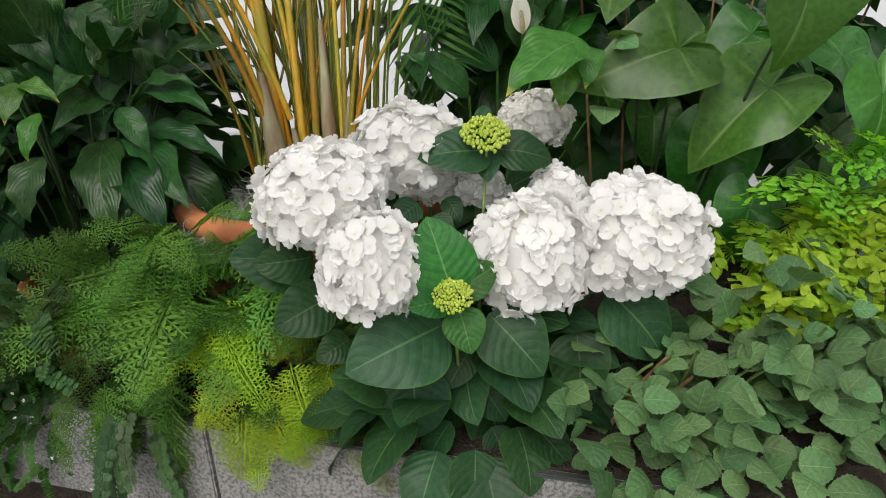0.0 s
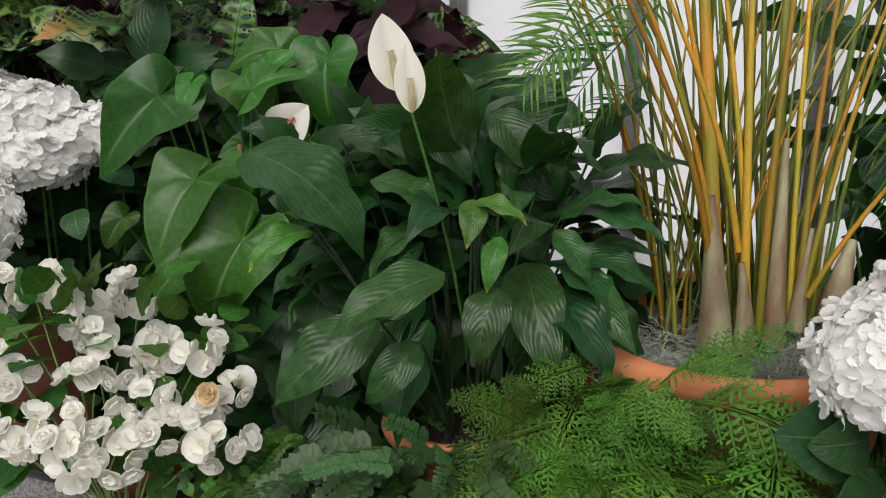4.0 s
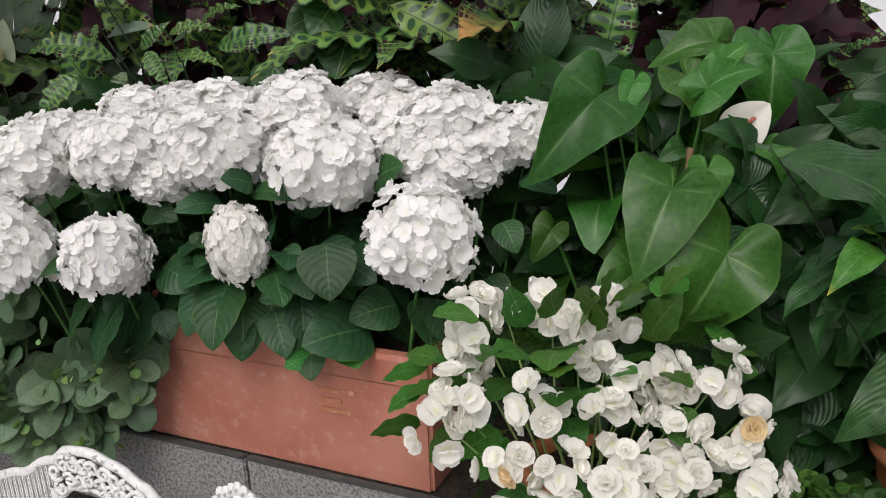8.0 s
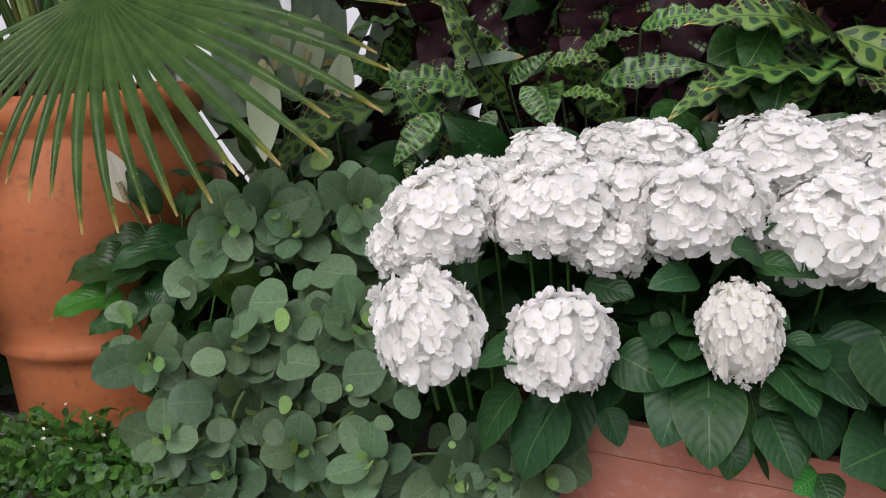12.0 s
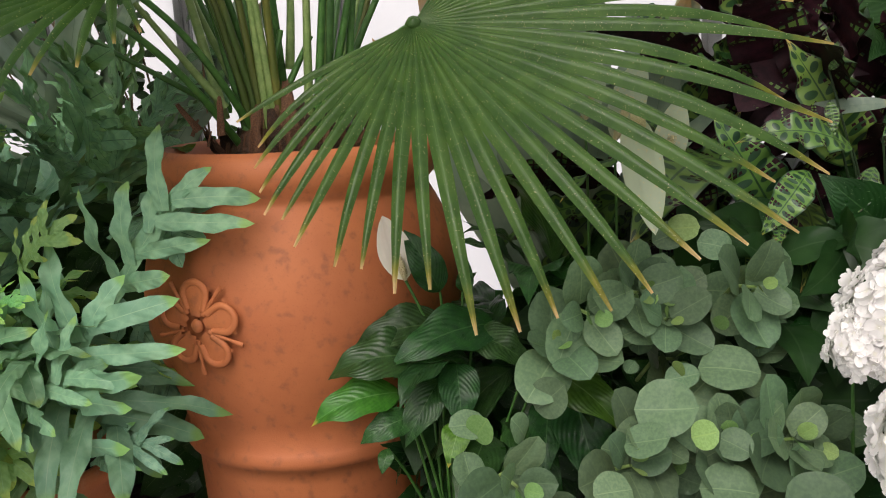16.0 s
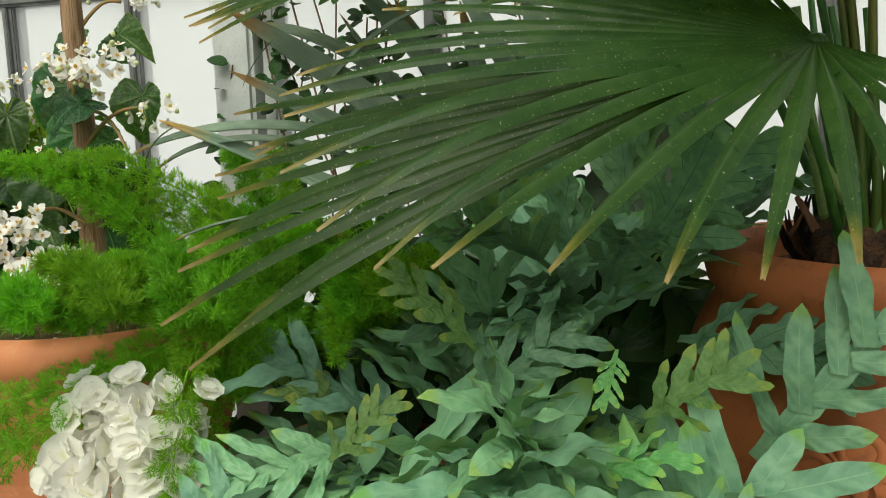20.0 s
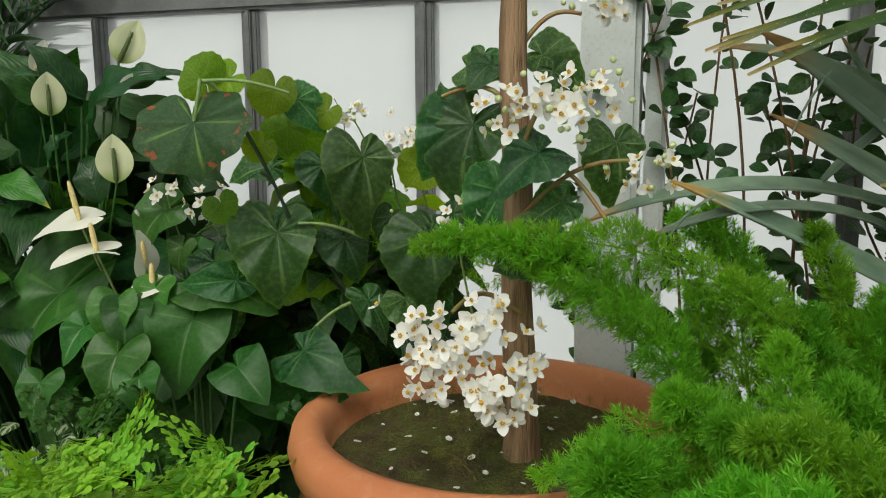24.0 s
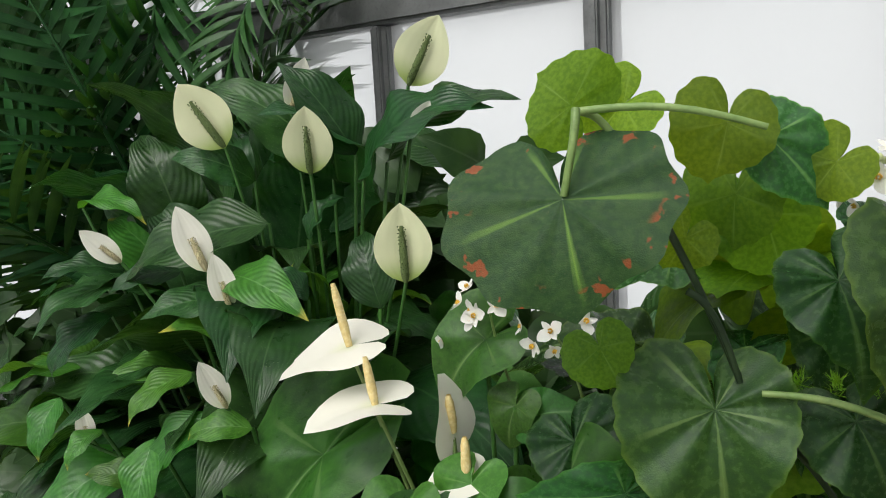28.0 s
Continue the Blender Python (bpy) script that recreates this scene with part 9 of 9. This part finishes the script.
# ---- large begonia beside it
bego = thing("begonia", "large-leaved begonia with one spotted burnt leaf", "begonia", (-5.15, 3.50, 0.30))
leaves(bego, "old_leaf", BEGO_O, [(-5.254, 3.190, 1.726, -5.228, 3.140, 1.619, 1.12)], (0.1, -0.9, 0.3), 0.05, 1.0, "old leaf with rust-red burnt spots")
BG1 = [(-5.030, 3.260, 1.644, -4.998, 3.220, 1.561, 1.2), (-4.954, 3.260, 1.658, -4.916, 3.220, 1.523, 0.9),
    (-5.134, 3.300, 1.506, -5.112, 3.240, 1.370, 1.05), (-5.086, 3.300, 1.769, -5.027, 3.280, 1.710, 0.9),
    (-4.812, 3.260, 1.508, -4.809, 3.200, 1.390, 1), (-4.904, 3.300, 1.538, -4.914, 3.280, 1.483, 1),
    (-5.005, 3.340, 1.489, -4.963, 3.300, 1.417, 1.1), (-4.876, 3.260, 1.381, -4.840, 3.200, 1.334, 1.2),
    (-5.287, 3.360, 1.436, -5.251, 3.300, 1.355, 1), (-5.076, 3.240, 1.279, -4.968, 3.160, 1.276, 0.9),
    (-4.953, 3.300, 1.367, -4.899, 3.260, 1.301, 0.7), (-5.223, 3.300, 1.409, -5.316, 3.240, 1.411, 0.7)]
leaves(bego, "leaf", BEGO_M, BG1, (0.15, -0.85, 0.4), 0.18, 1.0)
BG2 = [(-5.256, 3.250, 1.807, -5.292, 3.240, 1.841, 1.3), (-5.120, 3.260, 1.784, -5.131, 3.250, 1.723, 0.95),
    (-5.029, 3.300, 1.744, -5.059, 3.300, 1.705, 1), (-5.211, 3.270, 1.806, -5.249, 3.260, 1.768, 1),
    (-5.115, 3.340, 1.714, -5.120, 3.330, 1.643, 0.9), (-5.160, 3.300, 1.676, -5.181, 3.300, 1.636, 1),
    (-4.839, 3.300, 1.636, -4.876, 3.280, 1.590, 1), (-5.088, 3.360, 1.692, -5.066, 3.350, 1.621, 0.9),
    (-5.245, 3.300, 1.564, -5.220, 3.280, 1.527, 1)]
# leaves before the glazing, the backlight painted into their colour
leaves(bego, "leaf", BEGO_LIT, BG2, (0, -0.9, 0.3), 0.2, 1.0)
fill(bego, "leaf", BEGO_LIT + BEGO_M, (-5.04, 3.54, 1.58), (0.20, 0.10, 0.12), 18, 0.09, 0.3, 0.4, 214, 0.3)
fill(bego, "leaf", BEGO_M + BEGO_LIT, (-5.10, 3.62, 1.30), (0.36, 0.16, 0.34), 44, 0.13, 0.3, 0.5, 211, 0.4)
stems(bego, "branch", [(-5.245, 3.220, 1.801, -5.088, 3.240, 1.779, 1), (-5.245, 3.220, 1.801, -5.209, 3.240, 1.767, 1),
    (-5.242, 3.200, 1.803, -5.253, 3.190, 1.729, 1), (-4.983, 3.300, 1.366, -5.085, 3.300, 1.289, 1),
    (-4.962, 3.300, 1.497, -5.091, 3.300, 1.525, 1)], STEM_LIGHT, 0.0042, 0.01, 0.01, 0.8)
stems(bego, "branch", [(-5.214, 3.260, 1.767, -5.095, 3.320, 1.491, 1), (-5.095, 3.320, 1.491, -4.988, 3.360, 1.338, 1),
    (-5.157, 3.280, 1.628, -5.111, 3.300, 1.535, 1), (-5.037, 3.340, 1.405, -4.970, 3.400, 1.272, 1)], STEM_DARK, 0.0042, 0.02, 0.01, 0.8)
stems(bego, "twig", [(-5.04, 3.62, 1.60, -5.05, 3.64, 1.74), (-5.05, 3.64, 1.735, -5.07, 3.64, 1.775), (-5.05, 3.64, 1.735, -5.015, 3.64, 1.765)], STEM_DARK, 0.0018, 0.0, 0.01)
BEGO_SPOTS = [(-4.984, 3.340, 1.732), (-4.857, 3.300, 1.693), (-4.904, 3.300, 1.669), (-5.392, 3.400, 1.571), (-5.317, 3.400, 1.555), (-4.771, 3.100, 1.556)]
flowers(bego, STARS, BEGO_SPOTS, 0.017, 0.045, 9, 212)
stems(bego, "flower_stalk", [(x + 0.03, y + 0.08, z - 0.20, x, y, z) for x, y, z in BEGO_SPOTS], STEM_LIGHT, 0.0025, 0.02, 0.02)
flowers(bego, [sphere_geo(1, 4, 6).mesh("bud", BUD_PALE)], [(-4.974, 3.340, 1.742), (-4.848, 3.300, 1.702), (-4.914, 3.300, 1.577)], 0.0045, 0.035, 7, 213, name="bud")

# ---- white anthurium and peace lily at the west end
anw = thing("anthurium", "anthurium with flat white flowers, yellow spadices and long heart leaves", "anthurium", (-5.45, 3.60, 0.30))
AW1 = [(-5.670, 3.460, 1.345, -5.893, 3.360, 1.121, 0.52), (-5.333, 3.360, 1.315, -5.374, 3.280, 1.168, 0.85),
    (-5.449, 3.300, 1.347, -5.445, 3.240, 1.280, 1), (-5.406, 3.420, 1.535, -5.488, 3.380, 1.472, 0.9),
    (-5.590, 3.200, 1.223, -5.593, 3.140, 1.174, 1), (-5.366, 3.400, 1.459, -5.385, 3.380, 1.407, 1),
    (-5.393, 3.200, 1.235, -5.372, 3.140, 1.189, 1), (-5.543, 3.300, 1.310, -5.573, 3.240, 1.274, 1),
    (-5.197, 3.200, 1.257, -5.136, 3.140, 1.225, 1.1), (-5.293, 3.340, 1.397, -5.162, 3.260, 1.400, 0.8),
    (-5.451, 3.240, 1.269, -5.463, 3.160, 1.195, 1)]
leaves(anw, "leaf", ANTH_M, AW1, (0.1, -0.75, 0.6), 0.15, 1.05)
AW2 = [(-5.320, 3.310, 1.323, -5.359, 3.220, 1.198, 1), (-5.477, 3.300, 1.357, -5.472, 3.240, 1.289, 1),
    (-5.406, 3.340, 1.382, -5.428, 3.300, 1.315, 1), (-5.343, 3.400, 1.448, -5.291, 3.380, 1.476, 1)]
leaves(anw, "leaf", ANTH_B, AW2, (0.1, -0.75, 0.6), 0.15, 1.0)
stalks(anw, AW1 + AW2, (-5.45, 3.62, 0.34), STEM, 0.004)
fill(anw, "leaf", ANTH_M, (-5.45, 3.62, 1.10), (0.30, 0.14, 0.28), 26, 0.17, 0.3, 0.5, 221, 0.4, width=1.1)
FLAT_M = variants(lambda k: heart(HEART, 6, 32, 0.25, 0.10 + 0.1 * k, 0.04, 3, k + 30, lop=0.05), 2, "spathe", SPATHE)
for k, (at, tip, nrm, rod) in enumerate((((-5.600, 3.430, 1.515), (-5.700, 3.385, 1.490), (0.05, -0.22, 0.97), (-0.018, 0.0, 0.085)), ((-5.548, 3.390, 1.452), (-5.645, 3.350, 1.440), (-0.30, -0.25, 0.92), (-0.010, 0.0, 0.062)),
                                         ((-5.440, 3.380, 1.428), (-5.442, 3.375, 1.507), (1, -0.2, 0.3), (0.0, -0.01, 0.05)), ((-5.415, 3.350, 1.385), (-5.465, 3.320, 1.370), (0.2, -0.4, 0.9), (0.0, 0.0, 0.05)))):
    spathe = part("spathe", FLAT_M[k % 2], None, anw, "", local(anw, aim(at, tip, nrm)))
    root = Vector(at) - anw.matrix_basis.translation
    end = root + Vector(rod)
    part("spadix", Geo().tube([root, root.lerp(end, 0.3), root.lerp(end, 0.8), end], [0.0045, 0.0065, 0.0055, 0.003], 9).mesh("spadix", SPADIX_YELLOW), None, anw)
stems(anw, "flower_stalk", [(-5.46, 3.55, 0.9, -5.600, 3.430, 1.510), (-5.44, 3.55, 0.9, -5.548, 3.390, 1.447), (-5.42, 3.55, 0.9, -5.440, 3.380, 1.42), (-5.40, 3.55, 0.9, -5.415, 3.350, 1.39)], STEM_LIGHT, 0.0035, 0.02, 0.02, 0.8)

lily_w = thing("peace_lily", "peace lily with cream and greenish white spathes", "peace lily", (-5.85, 3.80, 0.30))
LW1 = [(-5.750, 3.700, 1.748, -5.916, 3.600, 1.921, 1.1), (-5.696, 3.680, 1.761, -5.785, 3.620, 1.930, 1.2),
    (-5.877, 3.660, 1.725, -5.971, 3.550, 1.800, 1), (-5.675, 3.660, 1.722, -5.454, 3.560, 1.878, 1.1),
    (-5.632, 3.660, 1.747, -5.417, 3.600, 1.879, 1), (-5.818, 3.600, 1.661, -6.073, 3.500, 1.606, 1.1),
    (-5.749, 3.600, 1.635, -5.689, 3.600, 1.724, 1), (-5.612, 3.560, 1.537, -5.654, 3.580, 1.674, 1.3),
    (-5.998, 3.600, 1.582, -6.075, 3.500, 1.580, 1.1), (-5.867, 3.550, 1.549, -5.971, 3.450, 1.549, 1.1),
    (-5.728, 3.550, 1.550, -5.765, 3.500, 1.618, 1.2), (-6.155, 3.600, 1.500, -6.268, 3.500, 1.407, 1),
    (-6.118, 3.600, 1.582, -6.220, 3.500, 1.606, 1)]
leaves(lily_w, "leaf", LILY_M, LW1, (0.1, -0.65, 0.75), 0.2, 1.2)
LW2 = [(-5.914, 3.500, 1.441, -5.988, 3.400, 1.397, 1.2), (-6.109, 3.500, 1.332, -6.137, 3.420, 1.299, 1.2),
    (-5.958, 3.450, 1.349, -5.945, 3.360, 1.238, 1.1), (-5.864, 3.480, 1.382, -5.982, 3.400, 1.298, 1),
    (-5.778, 3.450, 1.379, -5.881, 3.400, 1.388, 1), (-5.983, 3.440, 1.287, -6.064, 3.400, 1.308, 1.2),
    (-6.194, 3.500, 1.382, -6.195, 3.420, 1.297, 1.2), (-6.241, 3.650, 1.689, -6.064, 3.600, 1.703, 0.8),
    (-5.859, 3.540, 1.589, -5.681, 3.460, 1.562, 1), (-5.906, 3.400, 1.214, -5.908, 3.340, 1.186, 1.2)]
leaves(lily_w, "leaf", LILY_B, LW2, (0.1, -0.65, 0.75), 0.2, 1.2)
stalks(lily_w, LW1 + LW2, (-5.85, 3.80, 0.34), STEM, 0.004)
fill(lily_w, "leaf", LILY_M, (-5.92, 3.78, 1.26), (0.50, 0.18, 0.46), 110, 0.32, 0.5, 0.25, 231, 0.4, width=1.45)
fill(lily_w, "leaf", LILY_B, (-5.95, 3.72, 1.20), (0.48, 0.18, 0.42), 50, 0.25, 0.4, 0.35, 232, 0.6, width=1.3)
for a, b in zip([(-5.886, 3.600, 1.783), (-5.712, 3.560, 1.738), (-5.589, 3.660, 1.862), (-5.543, 3.500, 1.588)], [(-5.949, 3.580, 1.887), (-5.702, 3.540, 1.839), (-5.532, 3.660, 1.962), (-5.545, 3.500, 1.699)]):
    spathe_flower(lily_w, a, b, 0.36, SPATHE_GREEN, SPADIX_GREEN, (0.35, -0.9, 0.1), (-5.85, 3.78, 1.0), 0.62)
for a, b in zip([(-6.102, 3.580, 1.600), (-5.869, 3.500, 1.600), (-5.834, 3.500, 1.543), (-5.811, 3.440, 1.411), (-5.563, 3.600, 1.795), (-5.797, 3.660, 1.836), (-6.141, 3.500, 1.304)], [(-6.158, 3.550, 1.659), (-5.915, 3.500, 1.700), (-5.856, 3.500, 1.628), (-5.839, 3.420, 1.486), (-5.531, 3.600, 1.836), (-5.764, 3.660, 1.920), (-6.148, 3.500, 1.370)]):
    spathe_flower(lily_w, a, b, 0.24, SPATHE, SPADIX, (0.6, -0.7, 0.2), (-5.85, 3.78, 1.0), 0.40)
dark_palm = thing("feather_palm", "dark green feather palm in the corner", "palm", (-6.60, 4.20, 0.30))
DARK_M = [feather_frond(40 + k, 34, 0.34, 0.9, 0.045).mesh("frond", DARK_PALM) for k in range(2)]
leaves(dark_palm, "frond", DARK_M, [(-6.401, 4.000, 1.655, -6.564, 3.800, 2.283, 1), (-5.955, 4.000, 2.224, -6.114, 3.850, 1.767, 0.8),
    (-6.251, 4.100, 2.357, -6.434, 4.000, 1.722, 1), (-6.478, 4.000, 1.639, -6.762, 3.800, 1.935, 1),
    (-6.085, 4.100, 2.409, -5.984, 4.000, 2.012, 0.7), (-6.651, 4.100, 1.669, -6.764, 4.000, 2.111, 1)], (0.2, -0.7, 0.6), 0.2, 1.1)
mass(dark_palm, "frond", DARK_M, (-7.4, 4.05, 1.5), (-6.55, 4.35, 2.0), 22, 0.9, 242, (0.15, -0.2, 0.9), 0.8, 0.4, (0.3, -0.9, 0.2))
mass(dark_palm, "frond", DARK_M, (-6.9, 4.1, 1.2), (-6.4, 4.4, 1.7), 16, 0.9, 241, (0.0, -0.2, 0.8), 0.9, 0.4)
vari = thing("variegated_plant", "low bush with white-edged variegated leaves", "shrub", (-5.75, 3.45, 0.30))
mass(vari, "leaf", VARIEG_M, (-6.25, 3.25, 0.72), (-5.62, 3.48, 1.06), 150, 0.075, 251, (0.1, -0.7, 0.1), 1.0, 0.7)
mass(vari, "leaf", SHRUB_M, (-6.05, 3.30, 0.5), (-5.62, 3.5, 0.95), 40, 0.08, 252, (0.1, -0.7, 0.1), 1.0, 0.7)
moss_fern = thing("maidenhair_fern", "bright green maidenhair fern beside the wide pot", "fern", (-5.10, 3.10, 0.30))
mass(moss_fern, "frond", MAIDEN_G, (-5.62, 2.88, 0.80), (-5.12, 3.14, 1.17), 150, 0.15, 253, (0, -0.8, 0.15), 0.9, 0.5)
mass(moss_fern, "frond", MAIDEN_D, (-5.50, 3.14, 1.06), (-5.12, 3.30, 1.18), 8, 0.15, 254, (0, -0.7, 0.3), 0.9, 0.5)
shrub = thing("shrub", "climbing shrub with small dark leaves on the pillar", "shrub", (-4.10, 3.80, 0.30))
sr = random.Random(255)
for k in range(26):
    x0 = -4.48 + 1.05 * k / 25
    back = WALL_A.y + (WALL_B.y - WALL_A.y) * (WALL_A.x - x0) / (WALL_A.x - WALL_B.x)
    foot, top = Vector((x0 + 0.1, back - 0.16, sr.uniform(0.9, 1.3))), Vector((x0 + sr.uniform(-0.25, 0.20), back - sr.uniform(0.12, 0.30), sr.uniform(1.75, 2.45)))
    line = curve_pts(foot, top, 0, 0, 12, sr.uniform(-0.12, 0.12))
    so = shrub.matrix_basis.translation
    part("stem", Geo().tube([p - so for p in line], [0.0035 - 0.0001 * q for q in range(13)], 5).mesh("stem", STEM_BROWN), None, shrub)
    for j in range(30):
        p = line[sr.randrange(1, 13)]
        d = Vector((sr.uniform(-1, 1), sr.uniform(-0.9, 0.1), sr.uniform(-0.6, 0.5))).normalized()
        part("leaf", SHRUB_M[j % 2], None, shrub, "", local(shrub, aim(p + d * 0.012, p + d * sr.uniform(0.045, 0.075), (sr.uniform(-0.5, 0.5), -0.6, 0.6), 0, 1.25)))


# ---------------------------------------------------------------- white iron seat before the ledge
def iron_seat():
    ob = thing("iron_bench", "white ornate cast iron bench with scrolled back, paint chipped", "bench", (-1.66, 1.42, 0.0))
    turn = pose(0, 0, 0, 0, 0, BENCH_TURN)

    def scroll(cx, cz, r, turns, start, flip=1, w=0.005):
        pts = []
        for k in range(21):
            t = k / 20
            a = start + flip * turns * 6.2832 * t
            q = r * (1 - 0.85 * t)
            pts.append(turn @ Vector((cx + q * math.cos(a), -0.008 + rnd(-0.002, 0.002), cz + q * math.sin(a))))
        return Geo().tube(pts, [w * (1 - 0.3 * k / 20) for k in range(21)], 7)

    top = ((-0.60, 0.535), (-0.30, 0.622), (-0.225, 0.645), (-0.13, 0.690), (-0.08, 0.722), (-0.03, 0.726), (0.03, 0.712), (0.09, 0.684), (0.14, 0.640), (0.175, 0.604), (0.205, 0.604), (0.23, 0.655), (0.265, 0.712), (0.30, 0.728), (0.335, 0.708), (0.365, 0.650), (0.42, 0.595))

    def line(x):
        for (xa, za), (xb, zb) in zip(top, top[1:]):
            if xa <= x <= xb:
                t = (x - xa) / (xb - xa)
                t = t * t * (3 - 2 * t)
                return za + (zb - za) * t
        return 0.595
    rail = [turn @ Vector((x, 0, line(x))) for x in (-0.60 + 1.02 * k / 60 for k in range(61))]
    part("top_rail", Geo().tube(rail, 0.009, 8).mesh("top_rail", IRON_WHITE), None, ob)
    rail = [turn @ Vector((x, 0, line(x) - 0.075)) for x in (-0.13 + 0.55 * k / 40 for k in range(41))]
    part("lower_rail", Geo().tube(rail, 0.007, 8).mesh("lower_rail", IRON_WHITE), None, ob)
    # dark grey plate close behind the scrolls, from top rail to lower rail
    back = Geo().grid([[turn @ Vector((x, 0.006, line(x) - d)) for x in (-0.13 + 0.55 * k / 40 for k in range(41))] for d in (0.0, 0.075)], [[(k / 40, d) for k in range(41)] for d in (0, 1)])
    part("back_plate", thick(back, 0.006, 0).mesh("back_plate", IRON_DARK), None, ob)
    for k in range(22):
        x = -0.115 + 0.0245 * k
        z = line(x)
        part("scroll", scroll(x, z - 0.024, 0.017, 1.5, 1.1 * k, 1 if k % 2 else -1, 0.0048).mesh("scroll", IRON_WHITE), None, ob)
        part("scroll", scroll(x + 0.010, z - 0.054, 0.015, 1.4, 0.7 * k + 2, -1 if k % 2 else 1, 0.0045).mesh("scroll", IRON_WHITE), None, ob)
    for k in range(14):
        x = 0.215 + 0.012 * k
        part("petal_relief", sphere_geo(0.010, 5, 8, 1, 0.6, 1.3).mesh("petal_relief", IRON_WHITE), None, ob, "", turn @ pose(x, -0.004, line(x) + 0.004))
    for k in range(30):
        x = -0.135 - 0.0135 * k
        h = 0.115
        part("slat", box_bm(0.006, 0.008, h, 0.002), IRON_WHITE, ob, "", turn @ pose(x, 0, line(x) - h / 2 - 0.004))
    rail = [turn @ Vector((x, 0, line(x) - 0.12)) for x in (-0.56 + 0.43 * k / 20 for k in range(21))]
    part("lower_rail", Geo().tube(rail, 0.008, 8).mesh("lower_rail", IRON_WHITE), None, ob)
    part("seat", box_bm(0.95, 0.38, 0.025, 0.008), IRON_WHITE, ob, "", turn @ pose(-0.05, -0.20, 0.43))
    for x, y in ((-0.48, -0.37), (0.38, -0.37), (-0.48, -0.01), (0.38, -0.01)):
        part("leg", Geo().tube([turn @ Vector((x, y, 0.43)), turn @ Vector((x * 1.03, y, 0.2)), turn @ Vector((x * 1.06, y, 0.002))], [0.018, 0.013, 0.016], 8).mesh("leg", IRON_WHITE), None, ob)
    for x in (-0.46, -0.13, 0.19, 0.38):
        part("back_post", Geo().tube([turn @ Vector((x, 0, 0.42)), turn @ Vector((x, 0, line(x) - 0.05))], 0.012, 8).mesh("back_post", IRON_WHITE), None, ob)


iron_seat()


# ---- tufts of moss and fallen petals in the wide pot
TUFTS = [plume([(0, 0, 0), (0, 0.5, 0.25), (0, 1, 0)], 420, 0.30, 0.16, 60 + k).mesh("moss_tuft", MOSS_GREEN if k % 2 else MOSS) for k in range(4)]
mr = random.Random(31)
for k in range(170):
    a, q = mr.uniform(0, 6.28), 0.28 * math.sqrt(mr.random())
    p = BEGO_AT + Vector((q * math.cos(a), q * math.sin(a), 0.845))
    part("moss_tuft", TUFTS[k % 4], None, bego_pot, "", local(bego_pot, aim(p, p + Vector((mr.uniform(-1, 1), mr.uniform(-1, 1), 0.05)).normalized() * mr.uniform(0.05, 0.10), (0, 0, 1))))
# ---- fallen petals and bits on the moss of the wide pot
litter_geo = Geo()
for k in range(46):
    r = 0.27 * math.sqrt((k + 0.5) / 46)
    spot = Matrix.Translation((BEGO_AT.x + r * math.cos(k * 2.4), BEGO_AT.y + r * math.sin(k * 2.4), BEGO_AT.z + 0.852))
    litter_geo.put(petal(0.4, 0.3, 3, 3, 1.0, k), spot @ Matrix.Rotation(k * 1.7, 4, "Z") @ Matrix.Scale(0.008 + 0.010 * ((k * 37) % 10) / 10, 4))
litter = part("petal_litter", litter_geo.mesh("petal_litter", TREE_PETAL), None, None)
tagged(litter, "fallen white begonia petals on the moss", "petals", kind="stuff")
